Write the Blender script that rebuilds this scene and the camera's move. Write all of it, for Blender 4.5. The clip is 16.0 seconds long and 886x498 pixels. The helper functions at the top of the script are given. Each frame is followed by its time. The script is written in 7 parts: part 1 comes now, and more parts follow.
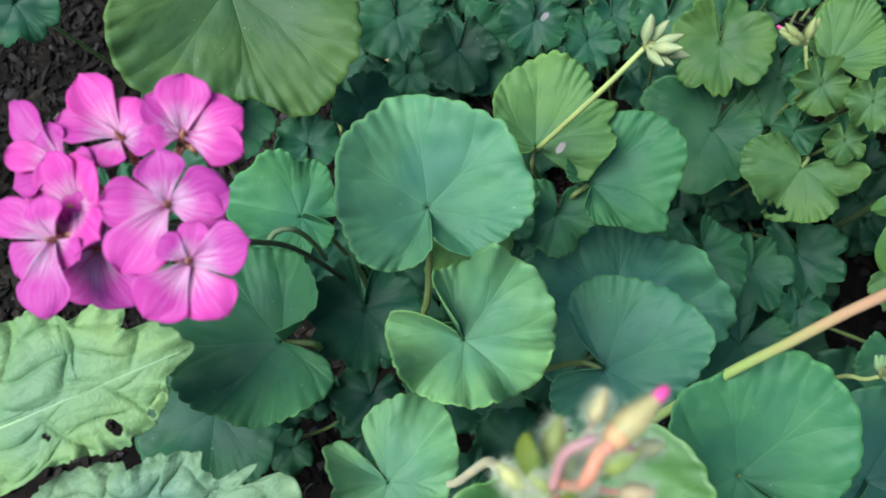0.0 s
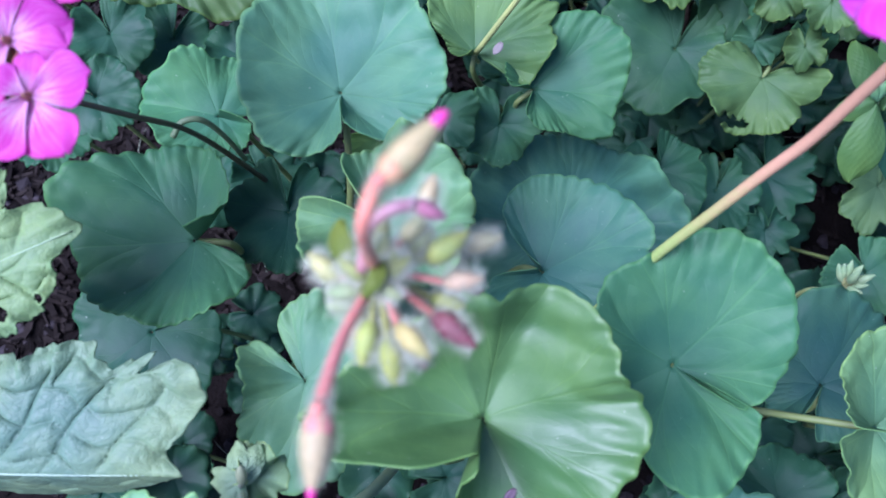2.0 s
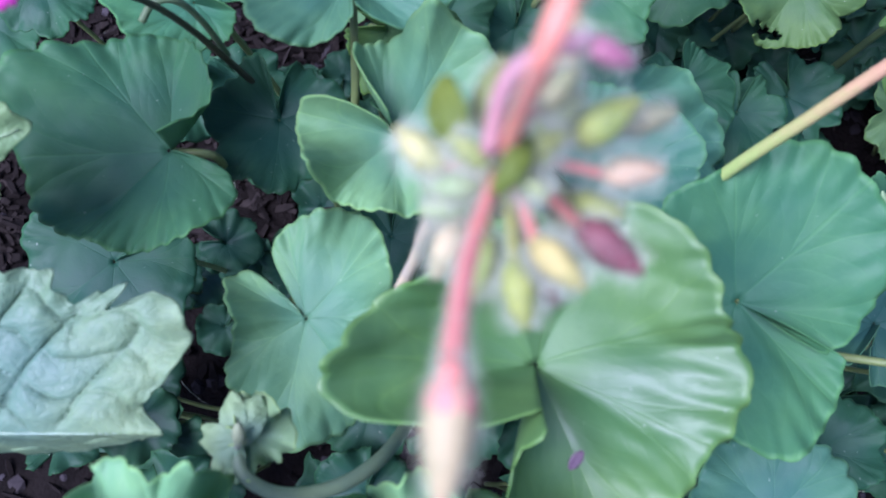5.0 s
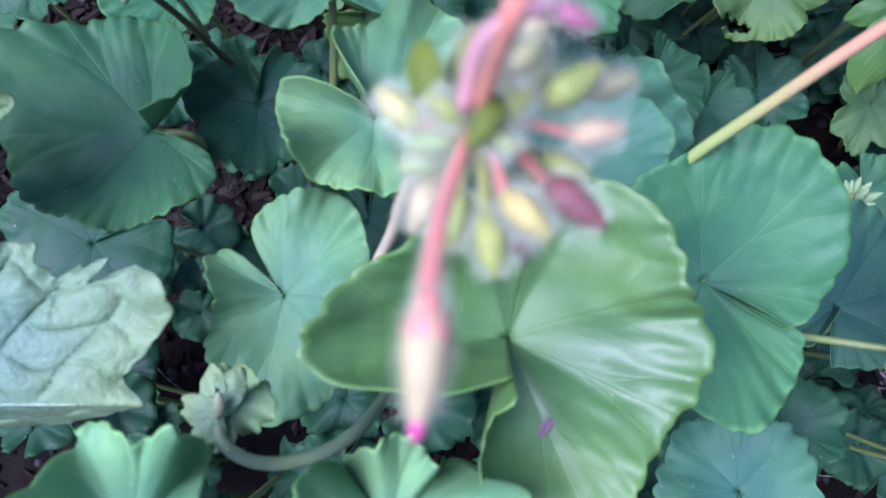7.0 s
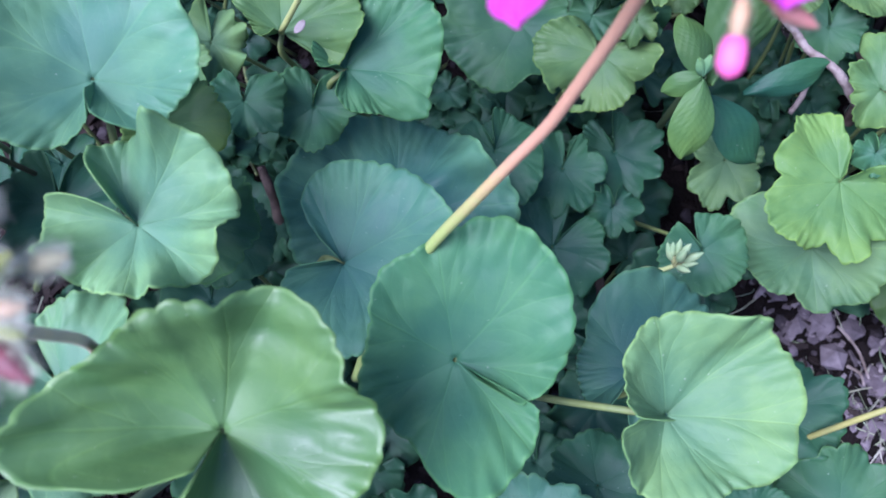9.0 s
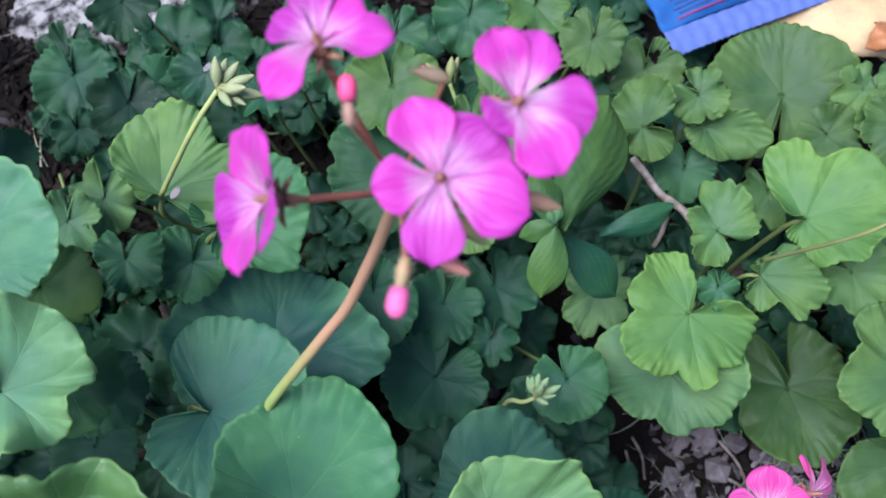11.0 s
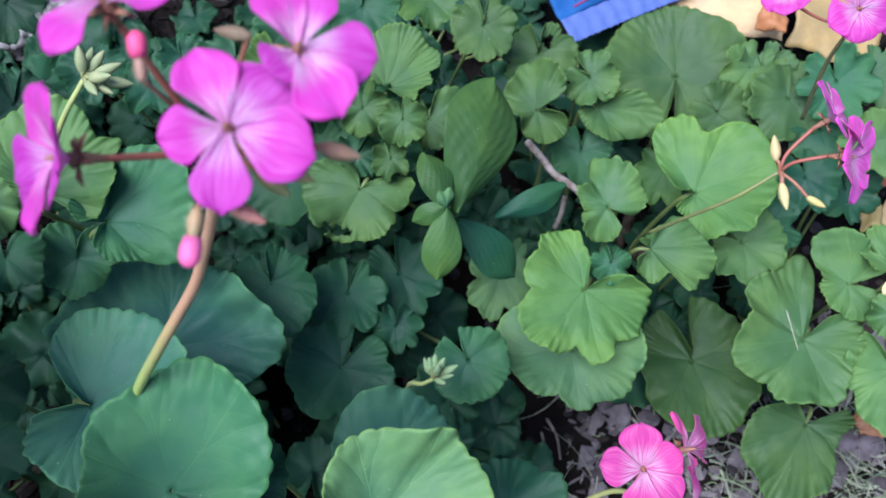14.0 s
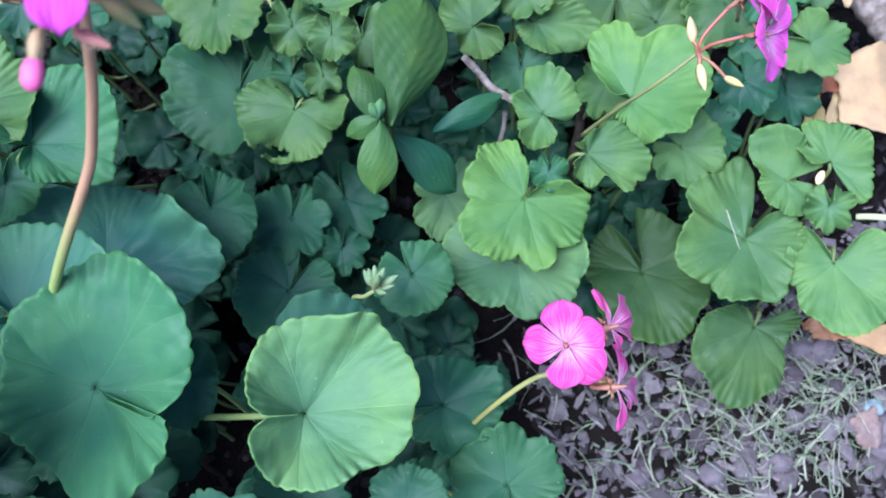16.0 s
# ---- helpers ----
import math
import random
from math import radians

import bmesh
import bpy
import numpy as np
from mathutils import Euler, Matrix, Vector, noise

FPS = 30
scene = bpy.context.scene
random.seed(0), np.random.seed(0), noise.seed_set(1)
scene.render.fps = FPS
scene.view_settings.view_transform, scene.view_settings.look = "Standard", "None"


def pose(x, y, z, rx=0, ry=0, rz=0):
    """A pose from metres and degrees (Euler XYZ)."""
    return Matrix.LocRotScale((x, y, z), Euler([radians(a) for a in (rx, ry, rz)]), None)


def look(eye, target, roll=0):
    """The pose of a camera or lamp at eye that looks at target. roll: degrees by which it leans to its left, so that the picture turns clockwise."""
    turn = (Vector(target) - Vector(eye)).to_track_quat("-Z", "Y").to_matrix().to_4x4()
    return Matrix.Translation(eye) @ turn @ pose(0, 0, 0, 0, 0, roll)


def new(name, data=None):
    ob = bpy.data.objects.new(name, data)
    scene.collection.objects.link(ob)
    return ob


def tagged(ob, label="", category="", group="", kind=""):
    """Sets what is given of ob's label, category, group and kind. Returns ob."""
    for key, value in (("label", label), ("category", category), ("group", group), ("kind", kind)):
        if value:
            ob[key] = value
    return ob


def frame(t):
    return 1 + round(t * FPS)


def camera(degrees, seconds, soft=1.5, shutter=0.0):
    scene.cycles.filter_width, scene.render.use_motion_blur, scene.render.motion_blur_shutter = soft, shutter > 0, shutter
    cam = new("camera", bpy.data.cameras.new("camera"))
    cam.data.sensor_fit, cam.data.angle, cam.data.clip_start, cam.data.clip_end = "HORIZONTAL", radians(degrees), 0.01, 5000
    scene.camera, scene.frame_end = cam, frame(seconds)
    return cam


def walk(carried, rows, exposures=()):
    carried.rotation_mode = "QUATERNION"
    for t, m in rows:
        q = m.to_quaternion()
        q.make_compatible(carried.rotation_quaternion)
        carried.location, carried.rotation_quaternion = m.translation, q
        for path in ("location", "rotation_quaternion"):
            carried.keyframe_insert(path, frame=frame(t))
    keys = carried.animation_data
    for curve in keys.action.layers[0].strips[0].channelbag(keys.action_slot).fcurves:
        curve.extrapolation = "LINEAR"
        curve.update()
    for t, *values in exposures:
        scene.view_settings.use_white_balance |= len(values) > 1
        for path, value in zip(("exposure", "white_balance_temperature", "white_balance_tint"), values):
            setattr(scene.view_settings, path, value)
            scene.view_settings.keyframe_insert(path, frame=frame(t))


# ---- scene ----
cam = camera(52.9, 16.0, 1.75)
cam.data.dof.use_dof, cam.data.dof.focus_distance, cam.data.dof.aperture_fstop = True, 0.45, 16.0
METRES, EYE, TILT, LEAN, TURN = 0.45, 0.765, -73.0, 0.0, 0.0
ROWS = [
    (0.0, 0.0, 0.0, 0.0, 0.0, 0.0, -0.0),
    (0.5, 0.0358, 0.0155, -0.0233, -0.02, 0.17, 0.7),
    (1.0, 0.0549, 0.0403, -0.0624, -0.46, -0.5, 1.11),
    (1.5, 0.0817, 0.0367, -0.0848, 0.73, -0.6, 1.5),
    (2.0, 0.087, 0.0408, -0.0946, 0.75, -0.77, 1.36),
    (2.5, 0.0871, 0.0533, -0.0847, -0.33, -1.12, 1.72),
    (3.0, 0.0775, 0.0637, -0.0759, -0.91, -2.73, 1.51),
    (3.5, 0.0312, 0.1002, -0.0921, -2.36, -2.28, 0.8),
    (6.0, 0.0265, 0.1768, -0.1138, -2.01, -6.37, 0.73),
    (6.5, 0.0082, 0.1687, -0.1242, -3.1, -6.03, -0.35),
    (7.0, 0.0275, 0.1512, -0.1235, -3.7, -5.21, 0.29),
    (7.5, 0.0568, 0.123, -0.1312, -3.14, -4.4, 1.02),
    (8.0, 0.1063, 0.0956, -0.1249, -2.35, -3.73, 1.94),
    (8.5, 0.1847, 0.0813, -0.1, -2.75, -3.04, 2.73),
    (9.0, 0.2324, 0.082, -0.0844, -3.29, -2.59, 2.8),
    (9.5, 0.2507, 0.0619, -0.0649, -3.83, -0.99, 2.58),
    (10.0, 0.2803, 0.022, -0.0341, -4.76, 1.9, 2.8),
    (12.5, 0.39, -0.0415, -0.0602, -7.02, 3.86, 6.07),
    (13.0, 0.389, -0.0368, -0.0651, -7.84, 3.57, 6.36),
    (13.5, 0.3952, -0.0296, -0.07, -8.65, 3.73, 6.32),
    (14.0, 0.4182, -0.0379, -0.0739, -8.97, 3.72, 6.8),
    (14.5, 0.4341, -0.0298, -0.081, -9.41, 3.57, 7.25),
    (15.0, 0.4436, -0.039, -0.0864, -9.83, 3.19, 7.97),
    (15.5, 0.4599, -0.0463, -0.1164, -9.33, 2.51, 9.16),
    (16.0, 0.4751, -0.0464, -0.1647, -9.68, 1.59, 9.83),
]
EXPOSURES = [(0.0, 1.5, 5900, 1), (0.5, 1.5, 6000, 1), (1.0, 1.6, 5150, 10), (2.0, 1.7, 5050, 36), (3.5, 1.77, 5150, 40), (6.0, 1.66, 5100, 36), (6.5, 1.7, 5100, 36), (8.0, 1.84, 5140, 38), (9.0, 1.92, 5200, 39), (10.0, 1.54, 5450, 29), (12.5, 1.5, 5800, 15), (14.0, 1.46, 5500, 17), (15.0, 1.54, 5200, 18), (15.5, 1.64, 5150, 18), (16.0, 1.84, 5150, 19)]
walk(cam, [(t, pose(0, 0, EYE, TILT, LEAN, TURN) @ pose(METRES * x, METRES * y, METRES * z, 90 + pitch, roll, yaw)) for t, x, y, z, yaw, pitch, roll in ROWS], EXPOSURES)

# ---- light: open shade under a bright sky ----
SUN_UP, SUN_ROUND = 62.0, -105.0
world = bpy.data.worlds.new("sky")
world.use_nodes = True
scene.world = world
wn = world.node_tree.nodes
sky = wn.new("ShaderNodeTexSky")
sky.sky_type, sky.sun_disc = "NISHITA", False
sky.sun_elevation, sky.sun_rotation = radians(SUN_UP), radians(SUN_ROUND)
wn["Background"].inputs["Strength"].default_value = 0.055
world.node_tree.links.new(sky.outputs[0], wn["Background"].inputs["Color"])
sun = new("sun", bpy.data.lights.new("sun", "SUN"))
sun.data.energy, sun.data.angle, sun.data.color = 2.9, radians(42), (1.0, 0.97, 0.92)
sun_from = Vector((math.sin(radians(SUN_ROUND)) * math.cos(radians(SUN_UP)), math.cos(radians(SUN_ROUND)) * math.cos(radians(SUN_UP)), math.sin(radians(SUN_UP))))
sun.matrix_world = look(sun_from * 5, (0, 0, 0))


# ---- materials ----
class Nodes:
    """A short hand for building a node material."""

    def __init__(self, name):
        self.mat = bpy.data.materials.new(name)
        self.mat.use_nodes = True
        self.tree = self.mat.node_tree
        self.bsdf = self.tree.nodes["Principled BSDF"]
        self.out = self.tree.nodes["Material Output"]

    def node(self, kind, props=None, **ins):
        n = self.tree.nodes.new(kind)
        for k, v in (props or {}).items():
            if k == "operation":
                n.operation = v
            elif k == "use_clamp":
                n.use_clamp = v
            elif k == "feature":
                n.feature = v
            elif k == "interpolation_type":
                n.interpolation_type = v
        for k, v in ins.items():
            self.link(v, n.inputs[int(k[1:])] if k[0] == "i" and k[1:].isdigit() else n.inputs[k.replace("_", " ")])
        return n

    def link(self, v, socket):
        if isinstance(v, bpy.types.NodeSocket):
            self.tree.links.new(v, socket)
        else:
            socket.default_value = v

    def maths(self, op, a, b=0.0, clamp=False):
        return self.node("ShaderNodeMath", {"operation": op, "use_clamp": clamp}, i0=a, i1=b).outputs[0]

    def step(self, v, lo, hi, out_lo=0.0, out_hi=1.0):
        return self.node("ShaderNodeMapRange", {"interpolation_type": "SMOOTHSTEP"}, i0=v, i1=lo, i2=hi, i3=out_lo, i4=out_hi).outputs[0]

    def mix(self, f, a, b, how="MIX"):
        n = self.tree.nodes.new("ShaderNodeMix")
        n.data_type, n.blend_type = "RGBA", how
        self.link(f, n.inputs[0])
        self.link(a, n.inputs[6])
        self.link(b, n.inputs[7])
        return n.outputs[2]

    def noise(self, scale, detail=3.0, rough=0.55, vec=None):
        if vec is None:
            vec = self.node("ShaderNodeTexCoord").outputs["Object"]
        return self.node("ShaderNodeTexNoise", None, Vector=vec, Scale=scale, Detail=detail, Roughness=rough).outputs[0]

    def bump(self, h, strength, dist):
        return self.node("ShaderNodeBump", None, Strength=strength, Distance=dist, Height=h).outputs[0]

    def set(self, **ins):
        for k, v in ins.items():
            self.link(v, self.bsdf.inputs[k.replace("_", " ")])
        return self.mat


def col(r, g, b):
    return (r, g, b, 1.0)


def leaf_material(name, veins, gloss, translucent=0.22, quilt=0.0, shine=0.2):
    """A leaf blade: the object's colour, pale radial veins with side veins, mottling, a velvety or waxy surface."""
    m = Nodes(name)
    info = m.node("ShaderNodeObjectInfo")
    uv = m.node("ShaderNodeSeparateXYZ", None, Vector=m.node("ShaderNodeUVMap").outputs[0])
    u, v = uv.outputs[0], uv.outputs[1]
    wob = m.maths("MULTIPLY", m.maths("SUBTRACT", m.noise(70.0, 2.0), 0.5), 0.035)
    arc = m.maths("ABSOLUTE", m.maths("SUBTRACT", m.maths("FRACT", m.maths("ADD", m.maths("MULTIPLY", u, veins), wob)), 0.5))
    gap = m.maths("MULTIPLY", m.maths("MULTIPLY", arc, 6.28 / veins), v)
    main = m.maths("MULTIPLY", m.step(gap, 0.003, 0.012, 1.0, 0.0), m.step(v, 0.02, 0.2, 0.3, 1.0))
    if veins > 1:
        turn = m.maths("MULTIPLY", m.maths("POWER", m.maths("MULTIPLY", m.maths("SUBTRACT", v, 0.36), 1.5625, True), 0.85), 0.29)
        split = m.maths("MULTIPLY", m.maths("MULTIPLY", m.maths("ABSOLUTE", m.maths("SUBTRACT", arc, turn)), 6.28 / veins), v)
        split = m.maths("MULTIPLY", m.step(split, 0.002, 0.010, 0.75, 0.0), m.step(v, 0.36, 0.5))
        main = m.maths("MAXIMUM", main, split)
    run = m.maths("ADD", m.maths("SUBTRACT", m.maths("MULTIPLY", v, 6.0), m.maths("MULTIPLY", arc, 5.0)), m.maths("MULTIPLY", wob, 4.0))
    side = m.step(m.maths("ABSOLUTE", m.maths("SUBTRACT", m.maths("FRACT", run), 0.5)), 0.02, 0.1, 1.0, 0.0)
    side = m.maths("MULTIPLY", side, m.step(v, 0.12, 0.4))
    blotch, grain = m.noise(28.0, 4.0), m.noise(900.0, 3.0)
    base = m.mix(m.step(blotch, 0.35, 0.7), m.mix(1.0, info.outputs["Color"], col(0.80, 0.86, 0.86), "MULTIPLY"), m.mix(1.0, info.outputs["Color"], col(1.18, 1.10, 0.95), "MULTIPLY"))
    zone = m.step(m.maths("ADD", v, m.maths("MULTIPLY", m.maths("SUBTRACT", blotch, 0.5), 0.5)), 0.25, 0.85)
    base = m.mix(zone, m.mix(1.0, base, col(0.92, 0.94, 1.0), "MULTIPLY"), m.mix(1.0, base, col(1.12, 1.06, 0.94), "MULTIPLY"))
    pale = m.mix(1.0, base, col(1.55, 1.4, 1.15), "MULTIPLY")
    base = m.mix(m.maths("MULTIPLY", m.maths("MAXIMUM", main, m.maths("MULTIPLY", side, 0.3)), 0.34), base, pale)
    base = m.mix(m.maths("MULTIPLY", m.step(v, 0.955, 1.0), 0.42), base, m.mix(1.0, base, col(1.7, 1.5, 0.9), "MULTIPLY"))
    base = m.mix(m.maths("MULTIPLY", grain, 0.3), base, m.mix(1.0, base, col(0.7, 0.75, 0.7), "MULTIPLY"))
    spots = m.step(m.noise(520.0, 1.0), 0.775, 0.80)
    base = m.mix(m.maths("MULTIPLY", spots, 0.35), base, col(0.42, 0.5, 0.4))
    relief = m.maths("SUBTRACT", m.maths("MULTIPLY", grain, 0.25), m.maths("MULTIPLY", m.maths("ADD", main, m.maths("MULTIPLY", side, 0.28)), 0.42))
    if quilt:
        place = m.node("ShaderNodeTexCoord").outputs["Object"]
        sway = m.node("ShaderNodeTexNoise", None, Vector=place, Scale=60.0, Detail=2.0).outputs[1]
        place = m.mix(0.012, place, sway, "LINEAR_LIGHT")
        cells = m.node("ShaderNodeTexVoronoi", {"feature": "SMOOTH_F1"}, Vector=place, Scale=quilt).outputs[0]
        net = m.node("ShaderNodeTexVoronoi", {"feature": "DISTANCE_TO_EDGE"}, Vector=place, Scale=quilt).outputs[0]
        net = m.step(net, 0.02, 0.12, 1.0, 0.0)
        base = m.mix(m.maths("MULTIPLY", net, 0.12), base, pale)
        relief = m.maths("SUBTRACT", m.maths("SUBTRACT", relief, m.maths("MULTIPLY", cells, 0.9)), m.maths("MULTIPLY", net, 0.35))
    relief = m.maths("ADD", relief, m.maths("ADD", m.maths("MULTIPLY", m.noise(120.0, 2.0), 1.3), m.maths("MULTIPLY", m.noise(48.0, 1.0), 6.0)))
    nrm = m.bump(relief, 0.4, 0.0006)
    m.set(Base_Color=base, Roughness=m.step(blotch, 0.3, 0.7, gloss - 0.06, gloss + 0.08), Normal=nrm, Specular_IOR_Level=shine)
    back = m.node("ShaderNodeBsdfTranslucent", None, Color=m.mix(1.0, base, col(1.3, 1.45, 0.55), "MULTIPLY"), Normal=nrm)
    both = m.node("ShaderNodeMixShader", None, i0=translucent, i1=m.bsdf.outputs[0], i2=back.outputs[0])
    m.tree.links.new(both.outputs[0], m.out.inputs[0])
    return m.mat


def petal_material():
    m = Nodes("petal")
    info = m.node("ShaderNodeObjectInfo")
    uv = m.node("ShaderNodeSeparateXYZ", None, Vector=m.node("ShaderNodeUVMap").outputs[0])
    across, along = uv.outputs[0], uv.outputs[1]
    tint = m.node("ShaderNodeHueSaturation", None, Hue=m.maths("ADD", 0.488, m.maths("MULTIPLY", info.outputs["Random"], 0.02)), Value=m.maths("ADD", 0.78, m.maths("MULTIPLY", info.outputs["Random"], 0.36)), Color=col(0.46, 0.024, 0.27)).outputs[0]
    streak = m.noise(1.0, 2.0, 0.5, m.node("ShaderNodeCombineXYZ", None, X=m.maths("MULTIPLY", across, 26.0), Y=m.maths("MULTIPLY", along, 2.0), Z=m.maths("MULTIPLY", info.outputs["Random"], 50.0)).outputs[0])
    base = m.mix(m.step(streak, 0.38, 0.7, 0.0, 0.32), tint, col(0.56, 0.11, 0.44))
    base = m.mix(1.0, base, info.outputs["Color"], "MULTIPLY")
    throat = m.maths("MULTIPLY", m.step(along, 0.2, 0.62, 1.0, 0.0), m.step(streak, 0.3, 0.6))
    base = m.mix(m.maths("MULTIPLY", throat, 0.8), base, col(0.68, 0.52, 0.64))
    base = m.mix(m.maths("MULTIPLY", m.step(m.maths("ABSOLUTE", m.maths("SUBTRACT", across, 0.5)), 0.02, 0.05, 1.0, 0.0), m.step(along, 0.15, 0.55, 0.35, 0.0)), base, col(0.5, 0.02, 0.2))
    nrm = m.bump(streak, 0.35, 0.0006)
    m.set(Base_Color=base, Roughness=0.5, Normal=nrm, Specular_IOR_Level=0.3)
    m.bsdf.inputs["Sheen Weight"].default_value = 0.15
    back = m.node("ShaderNodeBsdfTranslucent", None, Color=base, Normal=nrm)
    both = m.node("ShaderNodeMixShader", None, i0=0.48, i1=m.bsdf.outputs[0], i2=back.outputs[0])
    m.tree.links.new(both.outputs[0], m.out.inputs[0])
    return m.mat


def plain_material(name, a, b, scale, rough, bump=0.4, dist=0.001, own=False, fine=None, spec=0.4):
    """Two colours in patches, finer mottling and relief. own: the object's colour multiplies it."""
    m = Nodes(name)
    n1, n2 = m.noise(scale, 4.0), m.noise(fine or scale * 7, 3.0)
    base = m.mix(m.step(n1, 0.35, 0.65), a, b)
    base = m.mix(m.maths("MULTIPLY", n2, 0.5), base, m.mix(1.0, base, col(0.6, 0.6, 0.6), "MULTIPLY"))
    if own:
        base = m.mix(1.0, base, m.node("ShaderNodeObjectInfo").outputs["Color"], "MULTIPLY")
    return m.set(Base_Color=base, Roughness=rough, Specular_IOR_Level=spec, Normal=m.bump(m.maths("ADD", n1, m.maths("MULTIPLY", n2, 0.6)), bump, dist))


def island_material(name, ramp, scale, rough, bump=0.5, dist=0.001):
    """Colours that vary from piece to piece, with grain."""
    m = Nodes(name)
    geo = m.node("ShaderNodeNewGeometry")
    cr = m.node("ShaderNodeValToRGB", None, Fac=geo.outputs["Random Per Island"])
    els = cr.color_ramp.elements
    while len(els) < len(ramp):
        els.new(0.5)
    for i, c in enumerate(ramp):
        els[i].position, els[i].color = i / (len(ramp) - 1), c
    n = m.noise(scale, 4.0)
    base = m.mix(m.step(n, 0.3, 0.7), m.mix(1.0, cr.outputs[0], col(0.6, 0.6, 0.6), "MULTIPLY"), cr.outputs[0])
    return m.set(Base_Color=base, Roughness=rough, Specular_IOR_Level=0.1, Normal=m.bump(n, bump, dist))


LEAF = leaf_material("geranium_leaf", 7.0, 0.58, shine=0.27)
WAXY = leaf_material("waxy_leaf", 7.0, 0.56, 0.14, shine=0.75)
WEED = leaf_material("weed_leaf", 1.0, 0.5, 0.25, quilt=330.0, shine=0.28)
LANCE = leaf_material("lance_leaf", 1.0, 0.46, 0.2, shine=0.15)
PETAL = petal_material()
STALK = plain_material("stalk", col(0.6, 0.6, 0.6), col(0.74, 0.7, 0.6), 60.0, 0.5, 0.4, 0.0004, own=True)
BUD = plain_material("bud", col(0.55, 0.58, 0.52), col(0.75, 0.68, 0.62), 150.0, 0.6, 0.5, 0.0004, own=True)
HAIR = plain_material("hair", col(0.54, 0.58, 0.42), col(0.42, 0.46, 0.32), 60.0, 0.6, 0.1, 0.0002)
# soil taken below its own dark colour for deep shade under leaves
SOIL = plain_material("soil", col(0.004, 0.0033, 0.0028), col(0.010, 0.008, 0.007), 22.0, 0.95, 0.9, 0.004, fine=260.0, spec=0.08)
# one mulch in two colours: paler for open light, darker for shade
LIT_CHIP = island_material("lit_mulch", [col(0.085, 0.073, 0.073), col(0.14, 0.122, 0.122), col(0.22, 0.197, 0.197), col(0.11, 0.096, 0.096)], 180.0, 0.9)
SHADED_CHIP = island_material("mulch", [col(0.005, 0.004, 0.0035), col(0.011, 0.0086, 0.0072), col(0.026, 0.021, 0.018), col(0.008, 0.0062, 0.005)], 180.0, 0.9)
CLIP = island_material("clippings", [col(0.14, 0.21, 0.11), col(0.28, 0.29, 0.2), col(0.18, 0.24, 0.16), col(0.36, 0.36, 0.28), col(0.2, 0.29, 0.13)], 200.0, 0.7)
STONE = island_material("stones", [col(0.014, 0.012, 0.013), col(0.05, 0.044, 0.047), col(0.026, 0.022, 0.022)], 120.0, 0.85)
CLOD = island_material("clods", [col(0.06, 0.051, 0.055), col(0.12, 0.104, 0.11), col(0.17, 0.15, 0.155), col(0.085, 0.073, 0.077)], 120.0, 0.9)
PEBBLE = plain_material("pebble", col(0.6, 0.6, 0.6), col(0.9, 0.9, 0.9), 120.0, 0.9, 0.7, 0.0015, own=True, spec=0.1)
WOOD = plain_material("old_wood", col(0.03, 0.024, 0.018), col(0.08, 0.062, 0.048), 90.0, 0.9, 0.9, 0.002, spec=0.12)
BARK = plain_material("bark", col(0.13, 0.105, 0.085), col(0.3, 0.26, 0.23), 90.0, 0.85, 0.9, 0.002, spec=0.15)
CRUST = plain_material("crust", col(0.012, 0.011, 0.011), col(0.36, 0.35, 0.34), 85.0, 0.9, 1.0, 0.004, spec=0.15)
DRY = plain_material("dry_leaf", col(0.5, 0.48, 0.45), col(0.66, 0.6, 0.5), 40.0, 0.6, 0.6, 0.001, own=True)
FOIL = plain_material("packet", col(0.55, 0.58, 0.62), col(0.65, 0.65, 0.65), 90.0, 0.6, 0.3, 0.0008, own=True, spec=0.1)


# ---- building blocks ----
def mesh_of(name, verts, faces, material, uvs=None, smooth=True):
    me = bpy.data.meshes.new(name)
    me.from_pydata(verts, [], faces)
    if uvs is not None:
        layer = me.uv_layers.new(name="UVMap")
        idx = np.empty(len(me.loops), dtype=np.int32)
        me.loops.foreach_get("vertex_index", idx)
        layer.data.foreach_set("uv", np.asarray(uvs, dtype=np.float32)[idx].ravel())
    me.materials.append(material)
    if smooth:
        me.polygons.foreach_set("use_smooth", [True] * len(me.polygons))
    me.update()
    return me


def part(name, me, parent, label="", colour=None):
    """Links a mesh as one object under a thing or a part."""
    ob = new(name, me)
    ob.parent = parent
    if parent is not None:
        ob.matrix_parent_inverse = parent.matrix_basis.inverted() if parent.parent is None else Matrix()
    if label:
        tagged(ob, label)
    if colour:
        ob.color = (*colour, 1.0)
    return ob


def thing(name, place, label, category, group="", kind=""):
    ob = new(name)
    ob.matrix_basis = Matrix.Translation(place)
    ob.empty_display_size = 0.02
    return tagged(ob, label, category, group, kind)


